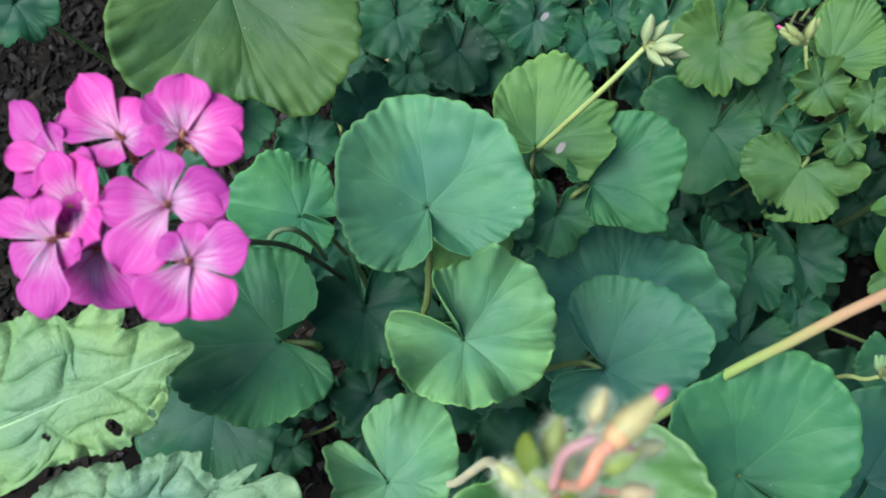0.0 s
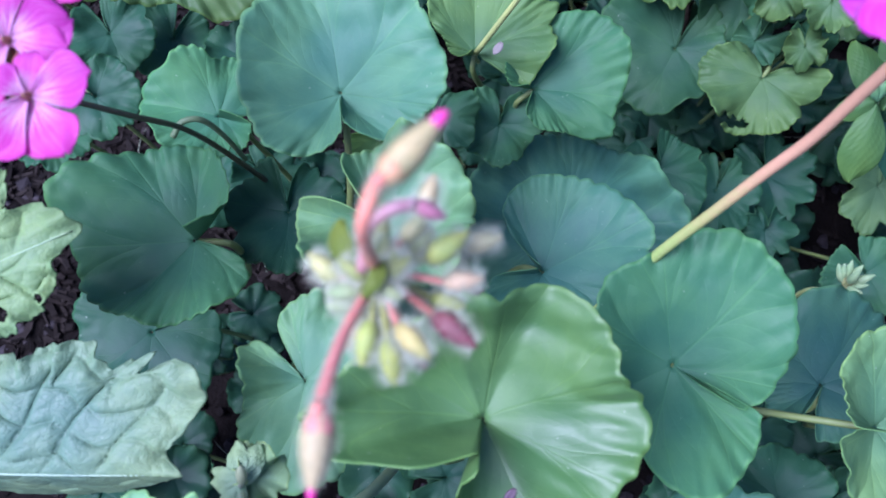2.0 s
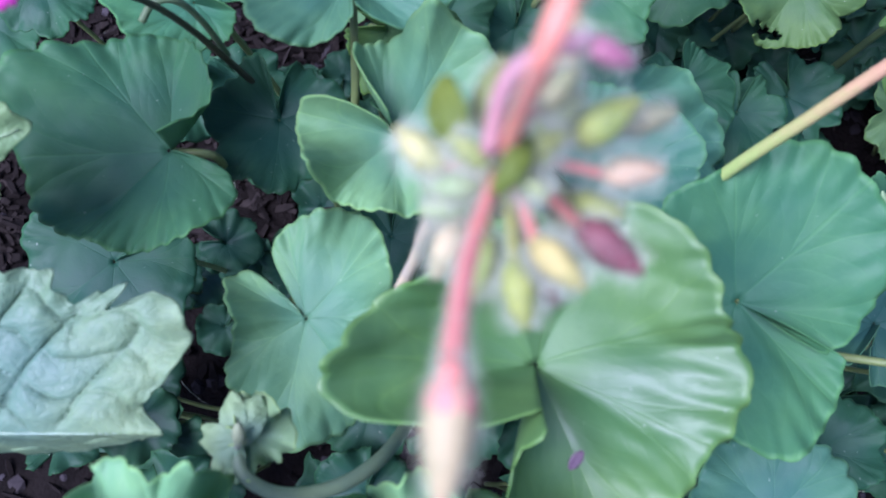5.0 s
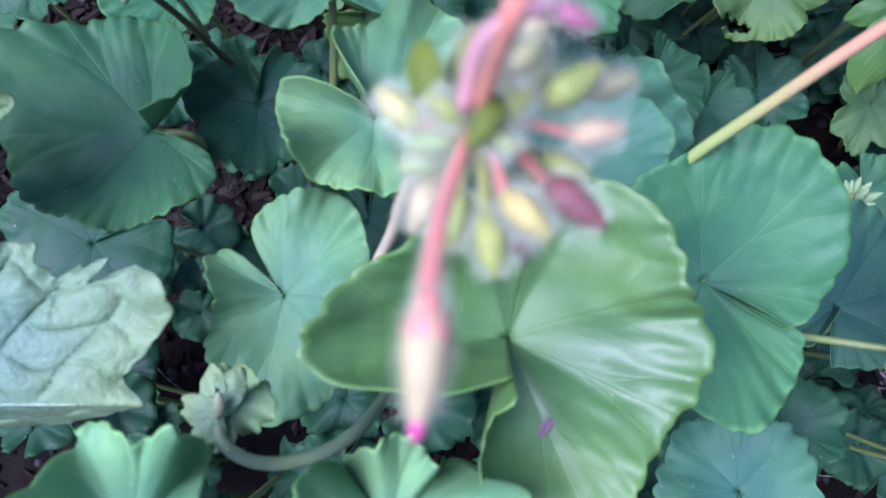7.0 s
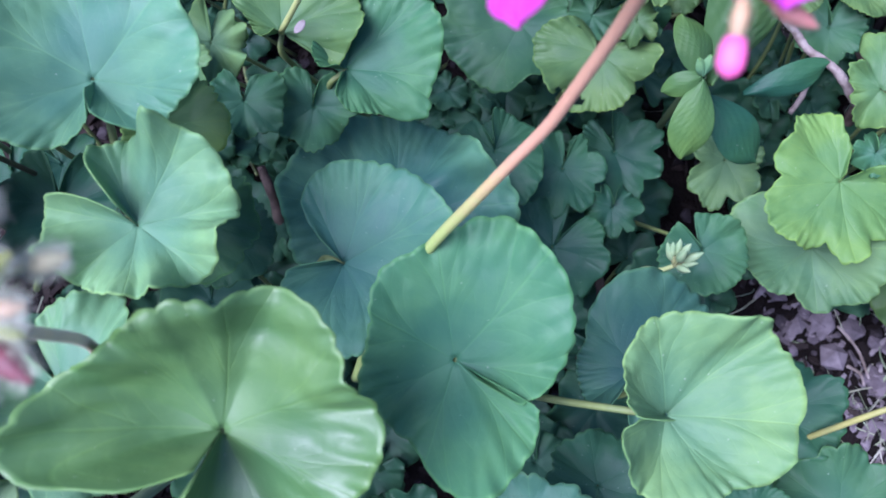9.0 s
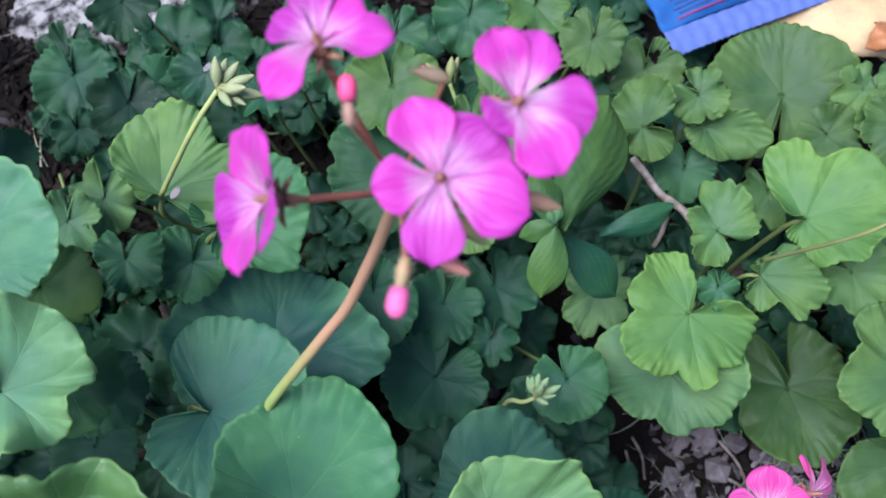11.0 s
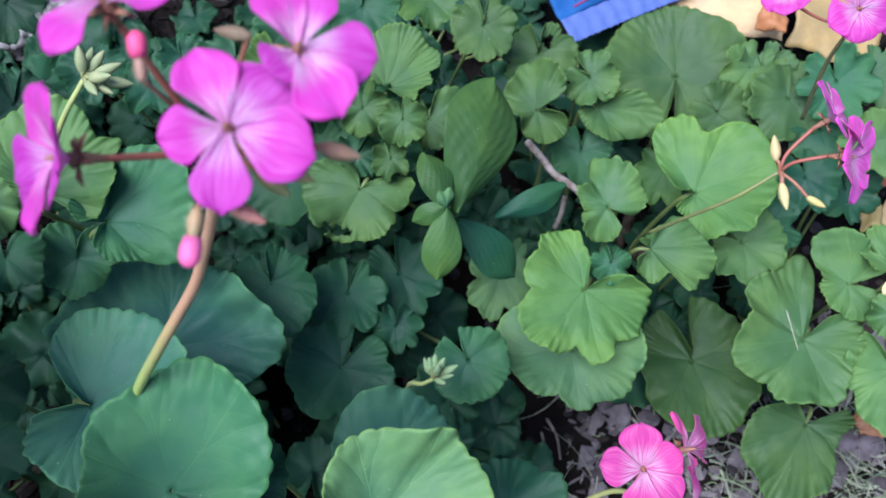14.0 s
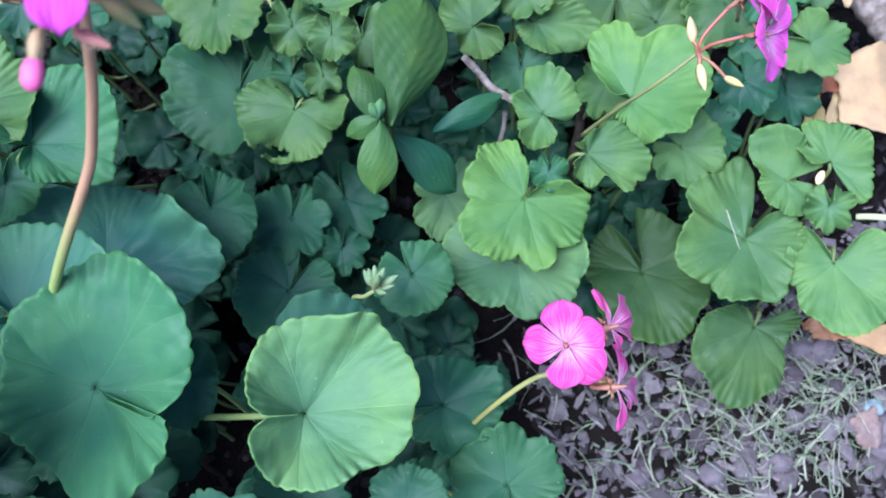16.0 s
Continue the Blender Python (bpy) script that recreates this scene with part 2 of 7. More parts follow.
def shell(top, nu, nv, thick, holes=None):
    """A thin solid sheet from a grid of points (nu x nv, row by row): upper side, under side and rim."""
    top = np.asarray(top, float).reshape(nv, nu, 3)
    du, dv = np.gradient(top, axis=1), np.gradient(top, axis=0)
    n = np.cross(du, dv)
    n /= np.linalg.norm(n, axis=-1, keepdims=True) + 1e-12
    both = np.concatenate([top.reshape(-1, 3), (top - n * thick).reshape(-1, 3)])
    cells = [(j, i) for j in range(nv - 1) for i in range(nu - 1) if not (holes is not None and holes[j, i])]
    kept, k, faces = set(cells), nu * nv, []
    for j, i in cells:
        a, b, c, d = j * nu + i, j * nu + i + 1, (j + 1) * nu + i + 1, (j + 1) * nu + i
        faces += [(a, b, c, d), (d + k, c + k, b + k, a + k)]
        for (p, q), near in (((a, b), (j - 1, i)), ((b, c), (j, i + 1)), ((c, d), (j + 1, i)), ((d, a), (j, i - 1))):
            if near not in kept:
                faces.append((q, p, p + k, q + k))
    return both, faces


def frame_of(place, tip, normal):
    z = Vector(normal).normalized()
    x = (Vector(tip) - z * Vector(tip).dot(z)).normalized()
    y = z.cross(x)
    return Matrix.Translation(place) @ Matrix((x, y, z)).transposed().to_4x4()


def curve_points(pts, steps=8):
    """Points on a smooth line through pts."""
    p = [Vector(q) for q in pts]
    p = [p[0] * 2 - p[1], *p, p[-1] * 2 - p[-2]]
    out = []
    for a, b, c, d in zip(p, p[1:], p[2:], p[3:]):
        for s in range(steps):
            t = s / steps
            out.append(0.5 * (2 * b + (c - a) * t + (2 * a - 5 * b + 4 * c - d) * t * t + (3 * b - a - 3 * c + d) * t**3))
    return [*out, p[-2]]


def tube(pts, r0, r1, sides=8, steps=8, knots=0.0, rng=None):
    """Verts and faces of a round stalk through pts, from radius r0 to r1."""
    line = curve_points(pts, steps)
    verts, faces, up = [], [], Vector((0.31, 0.52, 0.8))
    for i, q in enumerate(line):
        way = (line[min(i + 1, len(line) - 1)] - line[max(i - 1, 0)]).normalized()
        a = way.cross(up).normalized() if i == 0 else (a - way * a.dot(way)).normalized()
        b = way.cross(a)
        r = r0 + (r1 - r0) * i / (len(line) - 1)
        if knots and rng:
            r *= 1 + knots * rng.uniform(-1, 1)
        for s in range(sides):
            g = 2 * math.pi * s / sides
            verts.append(q + (a * math.cos(g) + b * math.sin(g)) * r)
    for i in range(len(line) - 1):
        for s in range(sides):
            k, l = i * sides + s, i * sides + (s + 1) % sides
            faces.append((k, l, l + sides, k + sides))
    faces.append(tuple(reversed(range(sides))))
    faces.append(tuple(range(len(verts) - sides, len(verts))))
    return verts, faces


def stalk(name, pts, r0, r1, parent, colour, label="", sides=8, hairs=0, hair_len=0.0012, seed=1):
    verts, faces = tube(pts, r0, r1, sides)
    ob = part(name, mesh_of(name, verts, faces, STALK), parent, label, colour)
    if hairs:
        fuzz(verts, hairs, hair_len, ob if parent.parent is None else parent if parent.parent.parent is None else parent.parent, seed)
    return ob


def graded_stalk(name, pts, r0, r1, parent, low, high, split, label=""):
    """A stalk whose colour turns along its length from low to high round the share split."""
    m = Nodes(name)
    v = m.node("ShaderNodeSeparateXYZ", None, Vector=m.node("ShaderNodeUVMap").outputs[0]).outputs[1]
    turn = m.maths("ADD", v, m.maths("MULTIPLY", m.maths("SUBTRACT", m.noise(300.0), 0.5), 0.12))
    base = m.mix(m.step(turn, split - 0.13, split + 0.13), low, high)
    grain = m.noise(500.0, 3.0)
    m.set(Base_Color=m.mix(m.maths("MULTIPLY", grain, 0.5), base, m.mix(1.0, base, col(0.6, 0.6, 0.6), "MULTIPLY")), Roughness=0.55, Specular_IOR_Level=0.3, Normal=m.bump(grain, 0.4, 0.0004))
    verts, faces = tube(pts, r0, r1, 8)
    uv = [(i % 8 / 8, i // 8 / (len(verts) // 8 - 1)) for i in range(len(verts))]
    ob = part(name, mesh_of(name, verts, faces, m.mat, uv), parent, label)
    fuzz(verts, 500, 0.0009, ob)
    return ob


def fuzz(verts, count, length, parent, seed=1, centre=None):
    """Fine pale hairs that stand off a surface."""
    rng = random.Random(seed)
    middle = Vector((0, 0, 0))
    hv, hf = [], []
    ring = len(verts)
    for _ in range(count):
        i = rng.randrange(ring - 8)
        p = Vector(verts[i]).lerp(Vector(verts[i + 8]), rng.random())
        j = i - i % 8
        c = sum((Vector(v) for v in verts[j : j + 8]), middle) / len(verts[j : j + 8])
        way = (p - c).normalized() + Vector((rng.uniform(-0.5, 0.5), rng.uniform(-0.5, 0.5), rng.uniform(-0.5, 0.5)))
        way.normalize()
        w = way.cross(Vector((0.3, 0.5, 0.7))).normalized() * 0.000022
        tip = p + way * length * rng.uniform(0.5, 1.0)
        k = len(hv)
        hv += [p - w, p + w, tip]
        hf.append((k, k + 1, k + 2))
    return part("hairs", mesh_of("hairs", hv, hf, HAIR), parent, "fine pale hairs")


# deep greens of living leaves; three also hold shade or sky sheen
TINTS = {
    "mid": (0.041, 0.134, 0.067),
    "pale": (0.097, 0.211, 0.096),
    "yellow": (0.082, 0.184, 0.054),
    # old leaves' dark green, lowered further for the gloom under the canopy
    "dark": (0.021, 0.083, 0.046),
    # bluer than the leaf, standing in for sky sheen on matt blades
    "blue": (0.042, 0.130, 0.092),
    # front leaf's green, paled for the bluish sky sheen on it
    "sky_sheen": (0.090, 0.235, 0.145),
    "lime": (0.080, 0.172, 0.060),
    "weed": (0.15, 0.25, 0.17),
    "weed_green": (0.16, 0.275, 0.135),
    "bract": (0.16, 0.27, 0.15),
    "gloss": (0.058, 0.150, 0.042),
    "mint": (0.120, 0.265, 0.140),
    "olive": (0.15, 0.19, 0.03),
}


def blade(r, left, right, base, cut, lobe, seed, ruffle, cup, holes, fold, pleats=1.0, facets=(), crinkle=1.0, crease=1.0, lobes=(), fine=True):
    """The blade of a geranium leaf: seven veins that fork, sunk between quilted fields, a scalloped rim, a cut to the petiole.
    cut: the half angle of the cut in degrees; below nought the two base lobes overlap; lobes: the reach of the cut's rim, the lobes and the bays between them, from side to side, as shares of r;
    facets: (degrees, height) of the crests and valleys between flat fields."""
    rng = random.Random(seed)
    big = r > 0.036
    nu, nv = ((241, 21) if big else (155, 14)) if fine else (71, 7)
    smooth = lambda x: x * x * (3 - 2 * x)  # noqa: E731
    ph = [rng.uniform(0, 6.28) for _ in range(16)]
    if lobes:
        reach = math.pi - radians(cut)
    else:
        reach = math.pi - 0.01 + (radians(-cut) if cut < 0 else 0.0)
    th = np.linspace(-reach, reach, nu)
    a = np.abs(th)
    sway = 0.0 if lobes else 0.16
    field = lambda t, q=0.0: (t / reach + 1) * 3.5 - 0.5 + sway * np.sin(2 * t + ph[8]) + q * 0.07 * np.sin(3 * t + ph[9])  # noqa: E731
    c = field(th)
    if lobes:
        rad = np.interp(th, np.linspace(-reach, reach, len(lobes)), lobes)
        w = 1
        kernel = np.hanning(2 * w + 3)
        rad = np.convolve(np.pad(rad, w + 1, mode="edge"), kernel / kernel.sum(), "valid")
        rad *= 0.35 + 0.65 * smooth(np.clip((reach - a) / 0.07, 0, 1))
    else:
        side = np.where(th > 0, left, right)
        q = math.pi / 2
        rad = np.where(a < q, 1 + (side - 1) * smooth(np.clip(a / q, 0, 1)), side + (base - side) * smooth(np.clip((a - q) / (q * 0.72), 0, 1)))
        rad = rad * (0.12 + 0.88 * smooth(np.clip((reach - a) / radians(max(cut, 7)), 0, 1)))
    plain = rad.copy()
    deep = np.array([rng.uniform(0.25, 1.25) for _ in range(10)])[np.clip(np.floor(c).astype(int) + 1, 0, 9)]
    rad *= 1 + 0.25 * lobe - 1.35 * lobe * deep * np.exp(-(((c % 1) - 0.5) / 0.17) ** 2)
    teeth = (5 if big else 4) * math.pi
    jag = lambda x, t: teeth * x + 0.7 * np.sin(3 * t + ph[1])  # noqa: E731
    tooth = np.abs(np.sin(jag(c, th))) ** 0.7 - 0.65
    rad *= 1 + (0.036 if big else 0.085) * tooth * (0.75 + 0.4 * np.sin(5 * th + ph[10])) + 0.008 * np.sin(9 * th + ph[2])
    rho = (np.arange(nv) / (nv - 1)) ** 0.85
    rho[0] = 0.02
    R, T = np.meshgrid(rho, th, indexing="ij")
    C = field(T, 1.0) + 0.05 * R * np.sin(2 * T + ph[15])
    flat = R * (plain[None, :] + (rad - plain)[None, :] * R**4) * r
    near = np.abs((C + 0.5) % 1 - 0.5)
    lap = smooth(np.clip((np.abs(T) - (reach - 0.75)) / 0.45, 0, 1)) if cut < 2 else 0.0 * T
    veins = np.arange(-2, 10)
    drop = np.array([rng.uniform(-0.075, 0.075) for _ in veins])
    puff = np.array([rng.uniform(0.035, 0.075) for _ in veins])[np.clip(np.floor(C).astype(int) + 2, 0, 11)]
    hill = puff * R * (1.2 - 0.45 * R**2) * (1 - (1 - 2 * near) ** 1.8)
    fork = 0.29 * np.clip((R - 0.36) / 0.64, 0, 1) ** 0.85
    rill = np.clip((R - 0.42) / 0.3, 0, 1) * np.clip(1 - np.abs(near - fork) / 0.075, 0, 1)
    slant = np.abs(((R * 6.0 - near * 5.0 + 0.1 * np.sin(7 * T + ph[3])) % 1) - 0.5)
    rung = np.clip(1 - slant / 0.2, 0, 1) * np.clip(near / 0.12, 0, 1) * np.clip((R - 0.2) / 0.3, 0, 1)
    z = cup * R**1.5 + pleats * 0.014 * R**1.9 * np.abs(np.sin(math.pi * C)) ** 1.1
    z += crease * (1 - lap) * ((1.25 if big else 0.8) * R**1.1 * np.interp(C, veins, drop) + (0.7 if big else 0.5) * hill - 0.011 * rill - 0.004 * rung)
    z += ruffle * R**3 * (np.sin(5 * T + ph[4]) * 0.9 + np.sin(8 * T + ph[5]) * 0.6 + np.sin(13 * T + ph[11]) * 0.3 * R**2)
    z += (1 - lap) * (0.085 * R**1.8 * np.sin(2 * T + ph[6]) + 0.085 * R**2.2 * np.sin(3 * T + ph[7]) + 0.04 * R**2.6 * np.sin(5 * T + ph[12]))
    fx, fy = flat / r * np.cos(T), flat / r * np.sin(T)
    for _ in range(8):
        g, wl = rng.uniform(0, 6.28), rng.uniform(0.35, 1.1)
        z += crinkle * (0.009 if big else 0.016) * wl * np.minimum(1, 2 * R) * np.sin(6.28 / wl * (fx * math.cos(g) + fy * math.sin(g)) + rng.uniform(0, 6.28))
    for _ in range(2):
        g, tall, wide = rng.uniform(-2.4, 2.4), rng.choice((-1, 1)) * rng.uniform(0.05, 0.11), rng.uniform(0.35, 0.7)
        z += (1 - lap) * tall * R**1.4 * np.exp(-np.sqrt(((T - g) / wide) ** 2 + 0.01))
    for _ in range(5):
        g, wl = rng.uniform(0, 6.28), rng.uniform(0.13, 0.28)
        z += crinkle * 0.026 * wl * R**3 * np.sin(6.28 / wl * (fx * math.cos(g) + fy * math.sin(g)) + rng.uniform(0, 6.28))
    if facets:
        folds = np.interp(th, [radians(w) for w, _ in facets], [h for _, h in facets])
        folds = np.convolve(np.pad(folds, 4, mode="edge"), np.hanning(11)[1:-1] / np.hanning(11).sum(), "valid")
        z += R**1.15 * folds[None, :]
    z += min(1.0, 0.3 + 0.7 * crease) * (0.024 if big else 0.034) * R**6 * np.sin(2 * jag(C, T) + 1.5) * (0.6 + 0.4 * np.sin(3 * T + ph[0]))
    z -= fold * R * np.abs(np.sin(T)) ** 1.2
    z -= 0.05 * R**5 * (0.6 + 0.4 * np.sin(4 * T + ph[13]))
    z += 0.008 * R * np.sign(T) * smooth(np.clip((np.abs(T) - (reach - 0.8)) / 0.6, 0, 1))
    top = np.stack([flat * np.cos(T), flat * np.sin(T), z * r], -1)
    cells = None
    if holes:
        mid = 0.25 * (top[1:, 1:] + top[:-1, 1:] + top[1:, :-1] + top[:-1, :-1])[..., :2] / r
        cells = np.zeros(mid.shape[:2], bool)
        for hx, hy, hr in holes:
            way = np.arctan2(mid[..., 1] - hy, mid[..., 0] - hx)
            cells |= np.hypot(mid[..., 0] - hx, mid[..., 1] - hy) < hr * (1 + 0.3 * np.sin(3 * way + ph[14]))
    verts, faces = shell(top, nu, nv, 0.0004, cells)
    uv = np.stack([((C + 0.5) / 7).ravel(), R.ravel()], -1)
    return verts, faces, np.concatenate([uv, uv])


SEEDS = [0]


def leaf(plant, place, tip, normal, r, left, right, base, tint="mid", cut=14, lobe=0.1, ruffle=0.03, cup=0.16, fold=0.0, root=None, holes=(), mat=None, shade=1.0, petiole=(0.2, 0.28, 0.09), pleats=1.0, facets=(), crinkle=1.0, crease=1.0, lobes=(), fine=True):
    """A geranium leaf on its petiole. tip: the way from the petiole to the blade's far end; left, right, base: the other radii, as shares of r."""
    SEEDS[0] += 1
    seed = SEEDS[0]
    rng = random.Random(seed)
    verts, faces, uv = blade(r, left, right, base, cut, lobe, seed, ruffle * (3.0 if r < 0.036 else 2.1 if r < 0.045 else 1.3), cup, holes, fold, pleats, facets, crinkle, crease, lobes, fine)
    if not lobes:
        place = Vector(place) - Vector(normal).normalized() * 0.7 * cup * r
    m = frame_of(place, tip, normal)
    me = mesh_of("leaf", verts, faces, mat or LEAF, uv)
    me.transform(m)
    # shade scales the green; on hidden leaves it stands in for shadow
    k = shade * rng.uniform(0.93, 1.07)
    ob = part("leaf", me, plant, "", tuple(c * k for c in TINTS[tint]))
    p, n = Vector(place), m.to_3x3() @ Vector((0, 0, 1))
    back = m.to_3x3() @ Vector((-1, 0, 0))
    base_at = Vector(root) if root else Vector((p.x * 0.75 + plant.location.x * 0.25, p.y * 0.75 + plant.location.y * 0.25 + rng.uniform(-0.01, 0.01), max(0.015, p.z - 0.17)))
    start = p - n * 0.0008
    pts = [start, start + back * r * 0.22 - n * 0.012, (start + back * r * 0.5) * 0.5 + base_at * 0.5 - Vector((0, 0, 0.01)), base_at]
    w = 0.0010 + 0.012 * r
    stalk("petiole", pts, w * 0.9, w * 1.15, ob, petiole)
    return ob


def petal(length, width, curl, rng):
    """A petal with a narrow claw, a broad round end, faint ribs and a wavy rim."""
    nu, nv = 21, 25
    s = np.linspace(0.0, 1.0, nv)
    x = np.linspace(-1, 1, nu)
    S, X = np.meshgrid(s, x, indexing="ij")
    a, b, c = rng.uniform(0, 6), rng.uniform(-0.10, 0.10), rng.uniform(0.0, 0.05)
    prof = 1.1 * width * (0.15 + 0.85 * np.clip(s / 0.64, 0, 1) ** 1.1) * np.where(s > 0.6, np.sqrt(np.clip(1 - ((s - 0.6) / 0.405) ** 2.3, 0.004, 1)), 1)
    px = length * (S - 0.05 * X**2 * S - c * np.exp(-((X / 0.25) ** 2)) * S**6)
    py = prof[:, None] * X * (1 + 0.03 * np.sin(9 * S + a)) + length * b * S**2
    pz = length * (curl * S - 0.9 * curl * S**2 + 0.07 * X**2 * (1 - 0.6 * S) + 0.035 * np.sin(4 * X + a) * S**2 + 0.03 * np.sin(7 * S + 3 * X + 2 * a) * np.abs(X) + 0.006 * np.cos(19 * X) * (1 - S) * S**0.5 - 0.05 * S**5)
    top = np.stack([px, py, pz], -1)
    verts, faces = shell(top, nu, nv, 0.0003)
    uv = np.stack([(X * 0.5 + 0.5).ravel(), S.ravel()], -1)
    return verts, faces, np.concatenate([uv, uv])


def lathe(profile, sides=8):
    """Verts and faces round the local x axis from (x, radius) pairs."""
    verts = [(x, r * math.cos(2 * math.pi * k / sides), r * math.sin(2 * math.pi * k / sides)) for x, r in profile for k in range(sides)]
    faces = [(i * sides + k, i * sides + (k + 1) % sides, (i + 1) * sides + (k + 1) % sides, (i + 1) * sides + k) for i in range(len(profile) - 1) for k in range(sides)]
    return verts, faces + [tuple(reversed(range(sides))), tuple(range(len(verts) - sides, len(verts)))]


def along(place, way):
    return Matrix.Translation(place) @ Vector(way).to_track_quat("X", "Z").to_matrix().to_4x4()


def floret(plant, place, face, top, size, hub=None, lift=14.0, seed=1, green=(0.5, 0.24, 0.16), tone=(1.0, 1.0, 1.0), petals=()):
    """An open geranium flower: calyx with sepals, stamens, five petals, two of them towards top, or as petals says: (degrees, length, half width). hub: where its pedicel leaves the flower stalk."""
    rng = random.Random(seed)
    z = Vector(face).normalized()
    m = frame_of(place, top, z)
    verts, faces = lathe([(-0.010, 0.0009), (-0.006, 0.0014), (-0.002, 0.0019), (0.0, 0.0012), (0.003, 0.0007), (0.0045, 0.0003)])
    turned = [(y, zz, x) for x, y, zz in verts]
    for k in range(5):
        g = 2 * math.pi * (k + 0.5) / 5
        b, w = len(turned), 0.0013
        c, s = math.cos(g), math.sin(g)
        turned += [(0.0015 * c - w * s, 0.0015 * s + w * c, -0.003), (0.0015 * c + w * s, 0.0015 * s - w * c, -0.003), (0.0072 * c, 0.0072 * s, -0.0042), (0.005 * c, 0.005 * s, -0.0022)]
        faces += [(b, b + 2, b + 3), (b + 1, b + 3, b + 2), (b, b + 3, b + 1), (b, b + 1, b + 2)]
    me = mesh_of("floret", turned, faces, BUD)
    me.transform(m)
    ob = part("floret", me, plant, "pink geranium flower with streaked petals", green)
    for k in range(5):
        upper = k in (0, 4)
        g, long, wide = petals[k] if petals else (k * 72 + 36 + rng.uniform(-7, 7), size * rng.uniform(0.93, 1.05), size * (0.415 if upper else 0.515) * rng.uniform(0.94, 1.06))
        v, f, uv = petal(long, wide, 0.35 * rng.uniform(0.6, 1.3), rng)
        pm = mesh_of("petal", v, f, PETAL, uv)
        pm.transform(m @ pose(0, 0, 0.0006 * (k % 3) - 0.001, 0, 0, g) @ pose(0.0012, 0, 0, rng.uniform(-8, 8), -lift + rng.uniform(-5, 5), 0))
        part("petal", pm, ob, "", tone)
    if hub:
        p0, p1 = Vector(hub), Vector(place) - z * 0.009
        mid = p0 * 0.45 + p1 * 0.55 - z * 0.006
        stalk("pedicel", [p0, mid, p1], 0.0009, 0.0010, ob, (0.48, 0.16, 0.12), hairs=40, hair_len=0.001, seed=seed)
    return ob


def bud(parent, hub, place, size, colour, tip=None, stem=(0.4, 0.16, 0.1), hairs=60, seed=1, way=None, fuzz_len=0.002, bloom=1.0, foot=None, plump=1.0, hair_wide=0.00002):
    """A closed bud with its sepals on a hairy pedicel; tip: the colour of the petals that show."""
    h, p = Vector(hub), Vector(place)
    w = Vector(way).normalized() if way else (p - h).normalized()
    m = along(p, w)
    pts = [h, h * 0.5 + p * 0.5 + Vector((0, 0, 0.0015)), p]
    s = stalk("pedicel", pts, 0.0008 * size / 0.011 + 0.0002, 0.001 * size / 0.011, parent, stem, hairs=hairs, hair_len=0.0012, seed=seed)
    prof = [(-0.08, 0.09), (0.0, 0.13), (0.12, 0.185), (0.3, 0.215), (0.5, 0.205), (0.7, 0.16), (0.86, 0.1), (0.97, 0.045), (1.02, 0.01)]
    verts, faces = lathe([(x * size, r * size * plump) for x, r in prof], 10)
    ridged = []
    for i, (x, y, zz) in enumerate(verts):
        k = 1 + 0.10 * math.cos(5 * 2 * math.pi * (i % 10) / 10)
        ridged.append((x, y * k, zz * k))
    me = mesh_of("bud", ridged, faces, BUD)
    me.transform(m)
    ob = part("bud", me, parent, "", colour)
    if hairs:
        rng = random.Random(seed + 5)
        hv, hf = [], []
        for _ in range(hairs):
            i = rng.randrange(10, 80)
            q, u = Vector(ridged[i]).lerp(Vector(ridged[i - 10]), rng.random()), rng.uniform(-0.35, 0.35)
            q = Vector((q.x, q.y * math.cos(u) - q.z * math.sin(u), q.y * math.sin(u) + q.z * math.cos(u)))
            a = m @ q
            c = m @ Vector((q.x, 0, 0))
            o = ((a - c).normalized() + Vector((rng.uniform(-0.6, 0.6), rng.uniform(-0.6, 0.6), rng.uniform(-0.6, 0.6)))).normalized()
            t = o.cross(Vector((0.4, 0.2, 0.8))).normalized() * hair_wide
            b = len(hv)
            hv += [a - t, a + t, a + o * fuzz_len * rng.uniform(0.4, 1.1)]
            hf.append((b, b + 1, b + 2))
        part("bud_hair", mesh_of("bud_hair", hv, hf, HAIR), parent)
    if foot:
        verts, faces = lathe([(x * size, r * size) for x, r in [(-0.1, 0.10), (0.0, 0.137), (0.12, 0.195), (0.22, 0.214), (0.26, 0.19)]], 10)
        me = mesh_of("bud_foot", verts, faces, BUD)
        me.transform(m)
        part("bud_foot", me, parent, "", foot)
    if tip:
        grow = max(0.0, (bloom - 1) * 0.25)
        verts, faces = lathe([(x * size, r * size * bloom) for x, r in [(0.75, 0.09), (0.88 + grow * 0.3, 0.115), (0.98 + grow * 0.8, 0.115), (1.06 + grow, 0.085), (1.1 + grow * 1.15, 0.03)]], 10)
        me = mesh_of("petal_tip", verts, faces, BUD)
        me.transform(m)
        part("petal_tip", me, parent, "", tip)
    return ob


def cluster(parent, hub, tips, size, colour, stem=(0.3, 0.34, 0.14), tip=None, hairs=30, seed=1):
    """A tight head of buds on short pedicels."""
    for i, p in enumerate(tips):
        h = Vector(hub)
        bud(parent, h, h + (Vector(p) - h) * 0.3, size * (0.85 + 0.1 * (i % 4)), colour, tip if i == 0 else None, stem, hairs, seed + i, fuzz_len=0.0032, plump=1.0, hair_wide=0.000022)


